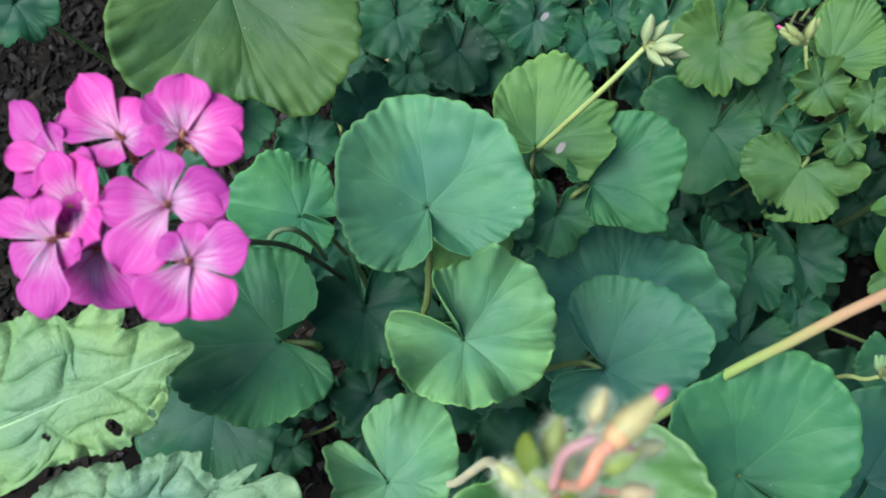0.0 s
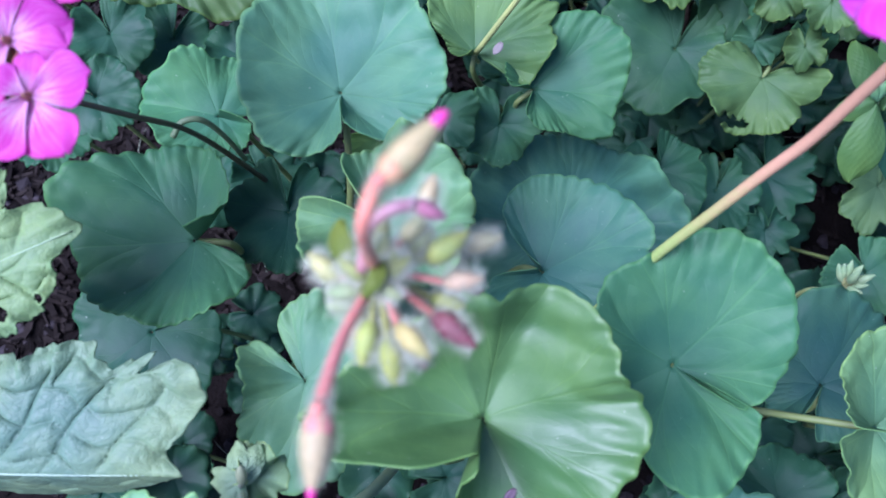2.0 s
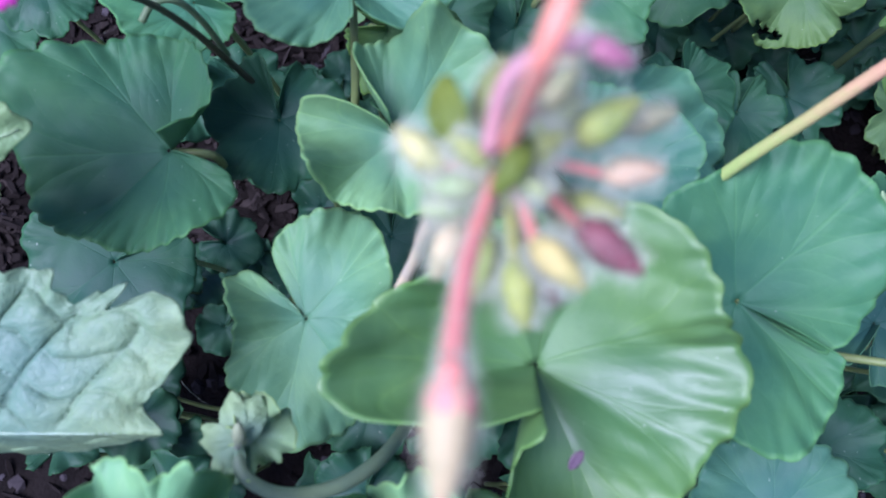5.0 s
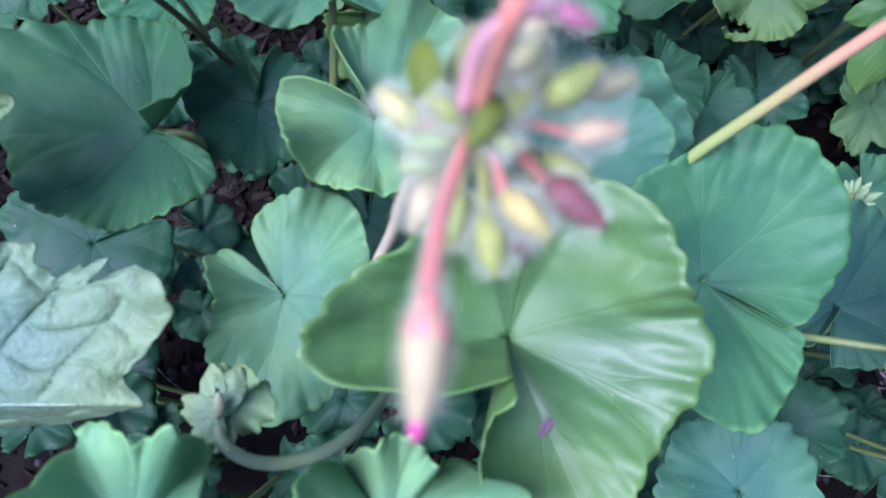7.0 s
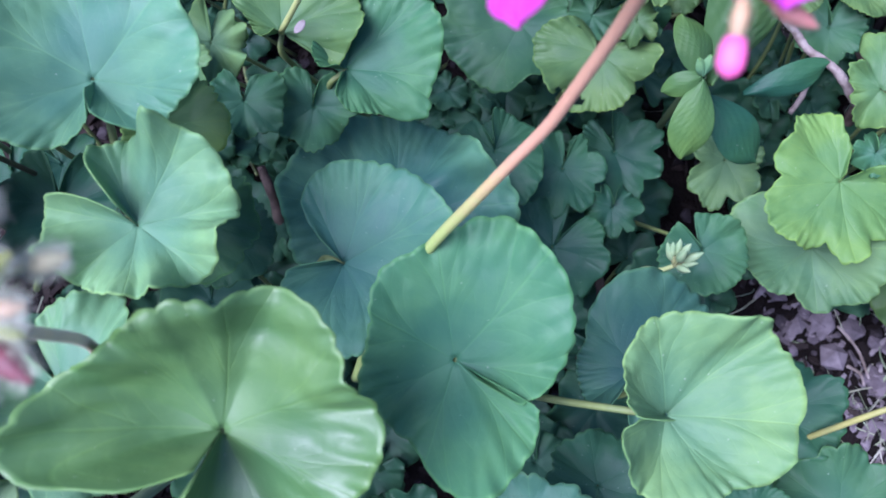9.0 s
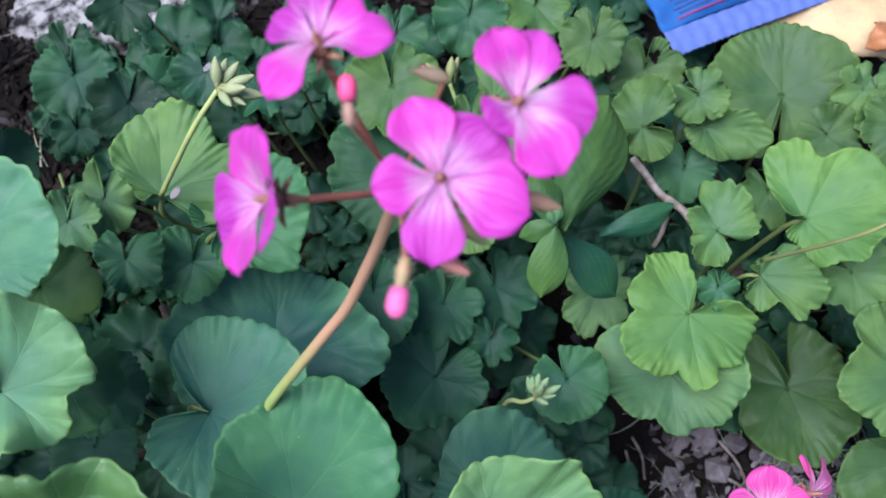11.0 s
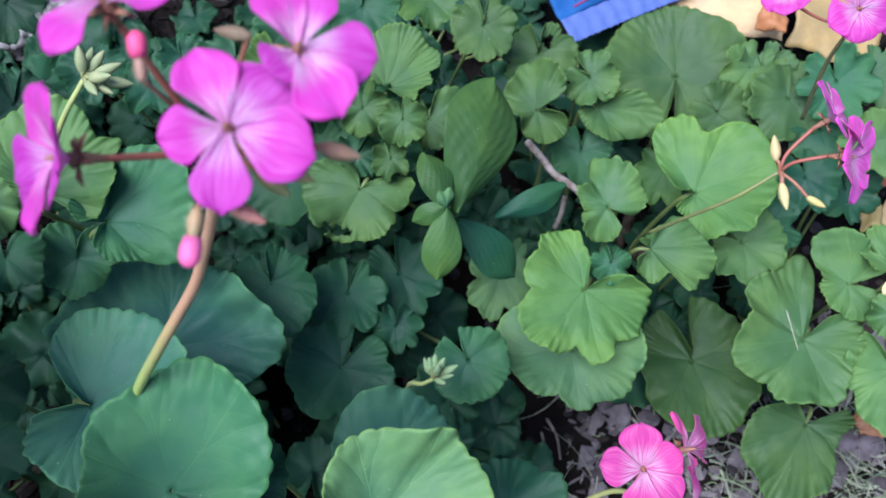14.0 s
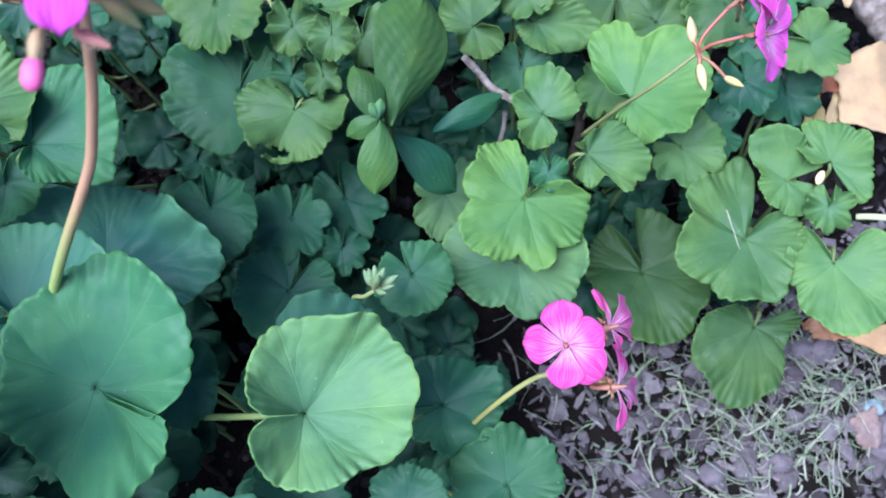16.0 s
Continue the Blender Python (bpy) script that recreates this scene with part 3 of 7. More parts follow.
def long_leaf(plant, base, tip, normal, half, tint, mat, seed=1, wave=0.02, bite=0.0, blunt=0.5, fold=0.0, holes=(), arch=0.1, name="leaf", shade=1.0, push=0.08):
    """A leaf with a midrib from base to tip; half: its half width in metres; blunt: where it is widest; fold: how far its halves drop."""
    rng = random.Random(seed)
    m = frame_of(base, Vector(tip) - Vector(base), normal)
    length = (Vector(tip) - Vector(base)).length
    nu, nv = 45, 57
    s, x = np.linspace(0.0, 1.0, nv), np.linspace(-1, 1, nu)
    S, X = np.meshgrid(s, x, indexing="ij")
    k = math.log(0.5) / math.log(blunt)
    prof = half * (0.04 + 0.96 * np.sin(np.pi * s**k) ** 0.85)
    ph = [rng.uniform(0, 6.28) for _ in range(6)]
    edge = 1 + bite * (np.sin(17 * S + ph[0] + 2 * np.sign(X)) * 0.5 + np.sin(31 * S + ph[1] + np.sign(X)) * 0.35 + np.sin(57 * S + ph[2]) * 0.25 - 0.9 * np.clip(np.sin(8.3 * S + ph[4] + 1.7 * np.sign(X)) - 0.55, 0, 1))
    px = length * S + length * push * np.abs(X) * np.sin(np.pi * S)
    py = prof[:, None] * X * (1 + (edge - 1) * np.abs(X) ** 0.7)
    veins = np.sin(2 * math.pi * (S * 6.5 - np.abs(X) * 1.3))
    pz = length * arch * np.sin(np.pi * S) - fold * half * np.abs(X) ** 1.3 + wave * half * (0.8 * np.abs(veins) * (1 - 0.5 * np.abs(X)) * np.minimum(1, 4 * np.abs(X)) + 0.5 * np.sin(23 * S + 9 * X + ph[5]) * np.sin(11 * X + 7 * S) + np.sin(9 * S + 3 * X + ph[3]) * np.abs(X) ** 2 * 1.5 + 0.5 * np.sin(14 * S - 5 * X + ph[4]))
    top = np.stack([px, py, pz], -1)
    cells = None
    if holes:
        mid = 0.25 * (top[1:, 1:] + top[:-1, 1:] + top[1:, :-1] + top[:-1, :-1])[..., :2]
        cells = np.zeros(mid.shape[:2], bool)
        for hx, hy, hr in holes:
            cells |= np.hypot(mid[..., 0] - hx * length, mid[..., 1] - hy * half) < hr
    verts, faces = shell(top, nu, nv, 0.0005, cells)
    uv = np.stack([(X * 0.5 + 0.5).ravel(), S.ravel()], -1)
    me = mesh_of(name, verts, faces, mat, np.concatenate([uv, uv]))
    me.transform(m)
    ob = part(name, me, plant, "", tuple(c * shade for c in TINTS[tint]))
    pts = [m @ Vector((length * q, 0, length * arch * math.sin(math.pi * q) - 0.0005)) for q in (0.0, 0.25, 0.5, 0.75, 0.97)]
    stalk("midrib", pts, 0.0009 * (half / 0.03) + 0.0002, 0.0002, ob, tuple(c * 1.2 for c in TINTS[tint]))
    return ob


def quilted_leaf(plant, base, tip, normal, rim, heart, push, tuck, tint, seed=1, holes=(), gap=0.02, shade=1.0):
    """A broad weed leaf with sunken veins and puffed fields. rim: its outline as (along, across) the midrib, in metres from the base; heart: a point inside;
    push: how far the side veins lean forward; tuck: degrees by which the lower side hangs; gap: between the side veins."""
    rng = random.Random(seed)
    m = frame_of(base, Vector(tip) - Vector(base), normal)
    length = (Vector(tip) - Vector(base)).length
    nu, nv = 321, 56
    ph = [rng.uniform(0, 6.28) for _ in range(8)]
    ways = sorted((math.atan2(y - heart[1], x - heart[0]), math.hypot(x - heart[0], y - heart[1])) for x, y in rim)
    th = np.linspace(-math.pi, math.pi, nu)
    rad = np.interp(th, [w for w, _ in ways], [d for _, d in ways], period=2 * math.pi)
    rad = rad + 0.00035 * np.sin(61 * th + ph[0]) + 0.0003 * np.sin(97 * th + ph[1]) + 0.0004 * np.sin(37 * th + ph[2])
    blur = np.hanning(5)
    rad = np.convolve(np.pad(rad[:-1], 2, mode="wrap"), blur / blur.sum(), "valid")
    rad = np.append(rad, rad[0])
    soft = np.hanning(47)
    plain = np.convolve(np.pad(rad[:-1], 23, mode="wrap"), soft / soft.sum(), "valid")
    plain = np.append(plain, plain[0])
    rho = (np.arange(nv) / (nv - 1)) ** 0.8
    R, T = np.meshgrid(rho, th, indexing="ij")
    flat = R * (plain[None, :] + (rad - plain)[None, :] * R**3)
    U, V = heart[0] + flat * np.cos(T), heart[1] + flat * np.sin(T)
    A = np.abs(V)
    side = np.sign(V)
    row = (U - push * A * (1 - 4.0 * A)) / gap + 0.13 * np.sin(130 * A + 1.9 * np.floor(U / gap) + ph[3]) * np.clip(A / 0.02, 0, 1) + 0.3 * side
    k = np.floor(row)
    rungs = A / 0.0105 + 0.45 * np.sin(k * 4.7 + seed + side) + 0.5 * (row % 1) + 0.25 * np.sin(4 * row + 110 * A + ph[4])
    f, g = np.abs((row + 0.5) % 1 - 0.5), np.abs((rungs + 0.5) % 1 - 0.5)
    tall = 0.62 + 0.38 * np.sin(k * 12.9 + np.floor(rungs) * 78.2 + seed)
    pillow = (1 - (1 - 2 * f) ** 3) * (0.35 + 0.65 * (1 - (1 - 2 * g) ** 3)) * tall
    half_rows, half_rungs = np.abs(np.sin(math.pi * (2 * row + 0.3 * np.sin(3 * rungs)))), np.abs(np.sin(math.pi * (2 * rungs + 0.4 * np.sin(4 * row))))
    pillow = pillow + 0.16 * (half_rows * half_rungs) ** 0.6
    rill = np.exp(-((f / 0.045) ** 2)) + 0.6 * np.exp(-((g / 0.06) ** 2)) * np.clip(6 * f, 0, 1)
    pucker = 0.0 * U
    for _ in range(9):
        way, wl = rng.uniform(0, 6.28), rng.uniform(0.008, 0.024)
        pucker = pucker + wl * np.sin(6.28 / wl * (U * math.cos(way) + V * math.sin(way)) + rng.uniform(0, 6.28))
    z = (0.0024 * pillow - 0.0011 * rill + 0.0035 * pucker) * np.clip(A / 0.005, 0, 1) * np.clip(8 * (1 - R), 0.35, 1)
    z += 0.0024 * np.sin(5 * U / length + 40 * V + ph[5]) * np.clip(A / 0.03, 0, 1) + 0.0022 * R**6 * np.sin(15 * T + ph[6]) + 0.0014 * R**8 * np.sin(31 * T + ph[7]) + 0.03 * length * np.sin(math.pi * np.clip(U / length, 0, 1))
    drop = radians(tuck)
    py = np.where(V > 0, V, V * math.cos(drop))
    z = np.where(V > 0, z, z * math.cos(drop) + V * math.sin(drop))
    top = np.stack([U, py, z], -1)
    cells = None
    if holes:
        mid = 0.25 * (top[1:, 1:] + top[:-1, 1:] + top[1:, :-1] + top[:-1, :-1])[..., :2]
        cells = np.zeros(mid.shape[:2], bool)
        for hx, hy, hr in holes:
            way = np.arctan2(mid[..., 1] - hy, mid[..., 0] - hx)
            cells |= np.hypot(mid[..., 0] - hx, mid[..., 1] - hy) < hr * (1 + 0.3 * np.sin(2 * way + ph[3]))
    verts, faces = shell(top, nu, nv, 0.0005, cells)
    uv = np.stack([(0.5 + V / 0.1).ravel(), 0.95 * R.ravel()], -1)
    me = mesh_of("leaf", verts, faces, WEED, np.concatenate([uv, uv]))
    me.transform(m)
    ob = part("leaf", me, plant, "", tuple(c * shade for c in TINTS[tint]))
    pts = [m @ Vector((length * q, 0, length * 0.03 * math.sin(math.pi * q) + 0.0001)) for q in (0.0, 0.25, 0.5, 0.75, 0.97)]
    stalk("midrib", pts, 0.0009, 0.0003, ob, tuple(min(0.8, c * 1.7 + 0.08) for c in TINTS[tint]))
    return ob


# ---- ground ----
def ground_height(x, y):
    rise = lambda v, a, b: min(1.0, max(0.0, (v - a) / (b - a)))  # noqa: E731
    heap = rise(x, 0.38, 0.6) * rise(y, 0.25, 0.42)
    return 0.05 * heap * heap * (3 - 2 * heap) + 0.018 * noise.noise(Vector((x * 3.1, y * 3.1, 0.3))) + 0.009 * noise.noise(Vector((x * 13, y * 13, 4.0))) + 0.004 * noise.noise(Vector((x * 45, y * 45, 9.0)))


def build_ground():
    near = np.linspace(-0.75, 1.15, 191)
    xs = np.concatenate([[-60, -20, -6, -2, -1.2], near, [1.6, 2.5, 6, 20, 60]])
    ys = np.concatenate([[-60, -20, -6, -2, -1.0], np.linspace(-0.6, 1.1, 171), [1.6, 2.5, 6, 20, 60]])
    verts = [(x, y, ground_height(x, y)) for y in ys for x in xs]
    n = len(xs)
    faces = [(j * n + i, j * n + i + 1, (j + 1) * n + i + 1, (j + 1) * n + i) for j in range(len(ys) - 1) for i in range(n - 1)]
    tagged(new("ground", mesh_of("ground", verts, faces, SOIL)), "dark crumbly garden soil, darkened further for shade under the plants", "ground", kind="structure")


build_ground()

# ---- the geraniums: leaves ----
front = thing("geranium_plant", (0.0078, 0.1421, 0.0000), "tall geranium with large scalloped green leaves and pink flower heads", "plant", "geranium plants")
corner = thing("geranium_plant", (0.0178, -0.0452, 0.0000), "geranium with broad glossy leaves and a hairy bud cluster", "plant", "geranium plants")
middle = thing("geranium_plant", (0.2382, 0.0551, 0.0000), "geranium with round matt leaves and a long-stalked pink flower", "plant", "geranium plants")
rear = thing("geranium_plant", (0.2482, 0.3681, 0.0000), "low geranium with small crinkled leaves in the shade", "plant", "geranium plants")
left_rear = thing("geranium_plant", (-0.1831, 0.4523, 0.0000), "geranium with broad yellowing leaves over bare soil", "plant", "geranium plants")
bright = thing("geranium_plant", (0.4913, 0.2304, 0.0000), "geranium with bright yellow-green frilled leaves", "plant", "geranium plants")
edge = thing("geranium_plant", (0.6474, 0.0941, 0.0000), "sprawling geranium with lobed leaves beside the bare soil", "plant", "geranium plants")
leaf(front, (-0.0066, 0.1298, 0.4008), (-0.1089, 0.9463, 0.3045), (0.0501, -0.3008, 0.9524), 0.0500, 1.00, 1.00, 1.00, "sky_sheen", root=(-0.0106, 0.0947, 0.3443), shade=1.0, cut=-2, cup=0.34, lobe=0.0, lobes=(0.28, 0.29, 0.36, 0.42, 0.49, 0.57, 0.62, 0.66, 0.69, 0.73, 0.79, 0.85, 0.87, 0.90, 0.89, 0.88, 0.89, 0.93, 0.95, 0.93, 0.91, 0.92, 0.92, 0.95, 0.99, 1.00, 1.00, 0.93, 0.93, 0.94, 0.92, 0.88, 0.84, 0.80, 0.79, 0.78, 0.76, 0.73, 0.73, 0.74, 0.74, 0.70, 0.66, 0.62, 0.57, 0.52, 0.46, 0.37, 0.35))
leaf(front, (0.0088, 0.0737, 0.3917), (0.7449, -0.6663, -0.0337), (0.0000, -0.0504, 0.9987), 0.0398, 1.00, 1.00, 1.00, "mint", ruffle=0.13, cut=9, cup=0.36, shade=0.92, lobe=0.0, lobes=(0.24, 0.54, 0.82, 0.83, 0.84, 0.82, 0.80, 0.78, 0.78, 0.79, 0.79, 0.77, 0.75, 0.74, 0.73, 0.73, 0.73, 0.74, 0.75, 0.75, 0.76, 0.78, 0.78, 0.79, 0.81, 0.86, 0.90, 0.90, 0.91, 0.93, 0.96, 0.98, 0.99, 1.00, 1.00, 1.00, 0.98, 0.95, 0.92, 0.90, 0.87, 0.85, 0.82, 0.80, 0.78, 0.76, 0.75, 0.64, 0.28), facets=((-160, 0.05), (-120, -0.05), (-85, 0.06), (-40, -0.05), (-5, 0.07), (35, -0.06), (80, 0.05), (120, -0.05), (160, 0.04)))
leaf(front, (0.0811, 0.0732, 0.3170), (0.9253, -0.3791, -0.0103), (-0.0301, -0.1005, 0.9945), 0.0535, 1.00, 1.00, 1.00, "blue", cut=22, cup=0.20, lobe=0.0, lobes=(0.15, 0.46, 0.51, 0.56, 0.59, 0.62, 0.64, 0.64, 0.65, 0.66, 0.69, 0.72, 0.75, 0.79, 0.84, 0.82, 0.78, 0.74, 0.69, 0.66, 0.67, 0.67, 0.67, 0.67, 0.69, 0.74, 0.79, 0.84, 0.89, 0.95, 1.00, 1.00, 0.99, 0.98, 0.97, 0.95, 0.93, 0.92, 0.91, 0.90, 0.89, 0.88, 0.87, 0.84, 0.81, 0.73, 0.64, 0.39, 0.11), shade=1.2)
leaf(front, (0.1063, 0.1245, 0.2290), (0.0681, 0.9836, 0.1668), (-0.1308, -0.1569, 0.9789), 0.0711, 1.00, 1.00, 1.00, "blue", ruffle=0.09, cut=29, cup=0.14, lobe=0.0, lobes=(0.61, 0.64, 0.66, 0.69, 0.72, 0.74, 0.81, 0.88, 0.96, 0.99, 1.00, 0.98, 0.95, 0.90, 0.86, 0.85, 0.84, 0.82, 0.81, 0.79, 0.78, 0.77, 0.76, 0.75, 0.76, 0.77, 0.78, 0.79, 0.80, 0.81, 0.82, 0.83, 0.84, 0.85, 0.85, 0.85, 0.85, 0.86, 0.86, 0.87, 0.88, 0.90, 0.91, 0.90, 0.90, 0.87, 0.84, 0.81, 0.78), crinkle=2.2, shade=1.25)
leaf(front, (-0.0725, 0.0771, 0.3699), (-0.9886, 0.0100, -0.1500), (-0.1504, -0.0501, 0.9874), 0.0587, 1.00, 1.00, 1.00, "mid", root=(-0.0925, 0.0891, 0.2299), shade=1.01, cut=15, cup=0.15, lobe=0.0, lobes=(0.18, 0.25, 0.33, 0.39, 0.46, 0.50, 0.55, 0.59, 0.63, 0.67, 0.70, 0.73, 0.75, 0.77, 0.77, 0.78, 0.81, 0.85, 0.90, 0.94, 0.97, 1.00, 0.99, 0.93, 0.88, 0.83, 0.82, 0.85, 0.84, 0.82, 0.79, 0.74, 0.69, 0.67, 0.69, 0.68, 0.67, 0.64, 0.62, 0.61, 0.61, 0.60, 0.58, 0.57, 0.54, 0.52, 0.46, 0.39, 0.22))
leaf(front, (-0.0683, 0.1401, 0.3626), (-0.9799, 0.1841, 0.0770), (0.0596, -0.0983, 0.9934), 0.0363, 0.56, 0.78, 0.54, "mid", cut=12, shade=1.3)
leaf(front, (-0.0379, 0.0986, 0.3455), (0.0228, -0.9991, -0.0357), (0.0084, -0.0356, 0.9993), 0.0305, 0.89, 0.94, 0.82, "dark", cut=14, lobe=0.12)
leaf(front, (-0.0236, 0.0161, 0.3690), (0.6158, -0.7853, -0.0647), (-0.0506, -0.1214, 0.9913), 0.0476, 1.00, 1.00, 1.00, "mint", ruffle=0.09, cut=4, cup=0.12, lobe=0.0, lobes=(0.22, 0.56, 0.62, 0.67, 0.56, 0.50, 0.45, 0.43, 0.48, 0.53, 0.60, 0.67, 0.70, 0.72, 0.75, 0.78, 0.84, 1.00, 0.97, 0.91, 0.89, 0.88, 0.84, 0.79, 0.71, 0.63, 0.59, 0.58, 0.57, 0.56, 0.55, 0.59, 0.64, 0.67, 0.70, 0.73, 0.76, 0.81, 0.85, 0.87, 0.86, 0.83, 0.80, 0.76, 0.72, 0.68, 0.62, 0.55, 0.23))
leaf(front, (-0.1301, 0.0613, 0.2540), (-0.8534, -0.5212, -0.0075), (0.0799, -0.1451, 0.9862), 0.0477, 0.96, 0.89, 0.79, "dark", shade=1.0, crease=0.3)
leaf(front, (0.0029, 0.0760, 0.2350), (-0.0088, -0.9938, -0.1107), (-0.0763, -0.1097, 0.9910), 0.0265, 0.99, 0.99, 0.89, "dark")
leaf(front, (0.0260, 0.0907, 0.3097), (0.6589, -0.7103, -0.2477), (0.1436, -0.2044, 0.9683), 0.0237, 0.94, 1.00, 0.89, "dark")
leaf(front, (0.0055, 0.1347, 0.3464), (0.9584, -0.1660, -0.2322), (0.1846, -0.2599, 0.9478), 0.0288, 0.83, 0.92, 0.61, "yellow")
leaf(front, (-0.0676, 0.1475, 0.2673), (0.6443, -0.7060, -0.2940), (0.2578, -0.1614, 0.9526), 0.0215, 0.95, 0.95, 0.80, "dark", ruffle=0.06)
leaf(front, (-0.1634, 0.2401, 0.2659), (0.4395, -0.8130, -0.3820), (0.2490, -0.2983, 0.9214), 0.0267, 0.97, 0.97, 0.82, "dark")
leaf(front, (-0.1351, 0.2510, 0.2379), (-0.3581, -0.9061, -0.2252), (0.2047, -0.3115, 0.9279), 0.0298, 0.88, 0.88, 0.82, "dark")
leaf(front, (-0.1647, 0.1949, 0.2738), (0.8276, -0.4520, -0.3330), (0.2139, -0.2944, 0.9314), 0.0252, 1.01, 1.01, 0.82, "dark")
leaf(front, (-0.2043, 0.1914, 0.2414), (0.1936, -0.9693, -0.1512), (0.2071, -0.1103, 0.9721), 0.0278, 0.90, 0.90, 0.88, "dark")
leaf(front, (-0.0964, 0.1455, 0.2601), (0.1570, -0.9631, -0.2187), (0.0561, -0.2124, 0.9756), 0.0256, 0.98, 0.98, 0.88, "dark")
leaf(corner, (0.0471, -0.0063, 0.4266), (0.8789, 0.4375, 0.1902), (0.0000, -0.3987, 0.9171), 0.0574, 1.00, 1.00, 1.00, "gloss", ruffle=0.04, mat=WAXY, shade=1.0, crinkle=2.6, cut=16, cup=0.46, crease=0.15, lobe=0.0, lobes=(0.18, 0.24, 0.34, 0.45, 0.60, 0.78, 0.88, 0.94, 0.97, 0.99, 0.99, 0.96, 0.94, 0.90, 0.85, 0.80, 0.76, 0.78, 0.83, 0.88, 0.91, 0.91, 0.89, 0.85, 0.83, 0.89, 0.93, 0.95, 0.95, 0.94, 0.91, 0.87, 0.80, 0.83, 0.84, 0.84, 0.83, 0.81, 0.79, 0.78, 0.79, 0.84, 0.89, 0.95, 1.00, 1.00, 0.90, 0.40, 0.11), facets=((-160, 0.16), (-91, -0.14), (-50, 0.12), (-20, -0.03), (-4, -0.08), (29, -0.17), (36, -0.19), (78, 0.22), (119, -0.08), (160, 0.06)), pleats=0.2)
leaf(corner, (-0.0526, -0.0555, 0.4463), (0.1382, 0.9846, 0.1069), (0.0724, -0.1177, 0.9904), 0.0307, 1.00, 1.00, 1.00, "mint", ruffle=0.2, pleats=9.0, shade=1.15, cut=37, cup=0.14, lobe=0.0, lobes=(0.39, 0.43, 0.47, 0.52, 0.56, 0.60, 0.64, 0.65, 0.65, 0.66, 0.67, 0.67, 0.68, 0.68, 0.69, 0.70, 0.70, 0.72, 0.77, 0.82, 0.90, 1.00, 0.93, 0.82, 0.75, 0.83, 0.88, 0.92, 0.95, 0.95, 0.95, 0.91, 0.88, 0.85, 0.81, 0.77, 0.74, 0.70, 0.67, 0.64, 0.61, 0.58, 0.55, 0.52, 0.50, 0.47, 0.45, 0.42, 0.40))
leaf(corner, (0.0127, -0.0575, 0.4375), (0.1314, 0.9906, 0.0383), (0.1254, -0.0549, 0.9906), 0.0334, 1.00, 1.00, 1.00, "mint", ruffle=0.2, pleats=9.0, shade=1.15, cut=34, cup=0.14, lobe=0.0, lobes=(0.37, 0.42, 0.47, 0.53, 0.58, 0.64, 0.69, 0.74, 0.80, 0.86, 0.92, 0.98, 1.00, 0.99, 0.93, 0.87, 0.82, 0.76, 0.69, 0.61, 0.60, 0.64, 0.68, 0.74, 0.77, 0.76, 0.76, 0.73, 0.69, 0.65, 0.59, 0.52, 0.71, 0.84, 0.89, 0.90, 0.88, 0.87, 0.83, 0.79, 0.75, 0.71, 0.67, 0.62, 0.58, 0.54, 0.50, 0.45, 0.41))
leaf(corner, (0.1581, -0.0594, 0.3090), (0.0720, 0.9959, 0.0544), (-0.1431, -0.0437, 0.9887), 0.0331, 1.04, 1.04, 0.76, "blue")
leaf(middle, (0.1260, 0.0185, 0.3733), (-0.8474, 0.5305, 0.0229), (-0.1229, -0.2379, 0.9635), 0.0590, 1.00, 1.00, 1.00, "mid", cut=-6, cup=0.25, lobe=0.0, lobes=(0.51, 0.52, 0.60, 0.65, 0.69, 0.73, 0.78, 0.82, 0.86, 0.90, 0.92, 0.94, 0.98, 1.00, 0.98, 0.92, 0.86, 0.81, 0.78, 0.76, 0.76, 0.75, 0.71, 0.67, 0.60, 0.58, 0.56, 0.57, 0.59, 0.62, 0.63, 0.62, 0.61, 0.59, 0.58, 0.57, 0.57, 0.63, 0.71, 0.76, 0.79, 0.81, 0.80, 0.78, 0.76, 0.73, 0.68, 0.62, 0.61), shade=1.2)
leaf(middle, (0.2103, -0.0069, 0.3583), (0.9705, -0.0944, -0.2219), (0.1998, -0.1998, 0.9592), 0.0499, 1.00, 1.00, 1.00, "pale", root=(0.1429, 0.0170, 0.3105), cut=-3, cup=0.40, lobe=0.0, lobes=(0.36, 0.44, 0.54, 0.59, 0.61, 0.63, 0.64, 0.65, 0.66, 0.66, 0.66, 0.66, 0.66, 0.65, 0.64, 0.63, 0.64, 0.64, 0.68, 0.76, 0.81, 0.83, 0.86, 0.84, 0.88, 0.95, 0.97, 0.98, 0.97, 0.95, 0.94, 1.00, 0.99, 0.90, 0.85, 0.84, 0.84, 0.85, 0.83, 0.82, 0.79, 0.75, 0.72, 0.68, 0.65, 0.61, 0.56, 0.47, 0.41))
leaf(middle, (0.2181, 0.0203, 0.2922), (0.4443, 0.8958, 0.0131), (-0.1612, 0.0656, 0.9847), 0.0500, 0.56, 0.93, 0.56, "blue", lobe=0.06)
leaf(middle, (0.1997, -0.0342, 0.2668), (0.1072, 0.9942, 0.0022), (-0.0170, -0.0004, 0.9999), 0.0270, 0.99, 1.04, 0.80, "dark")
leaf(middle, (0.2819, -0.0051, 0.2966), (0.9882, 0.1417, 0.0588), (-0.0609, 0.0107, 0.9981), 0.0329, 0.77, 0.81, 0.73, "dark")
leaf(middle, (0.3061, -0.0529, 0.2958), (0.0363, 0.9937, 0.1056), (-0.0583, -0.1034, 0.9929), 0.0310, 1.00, 0.95, 0.64, "mid", shade=0.8)
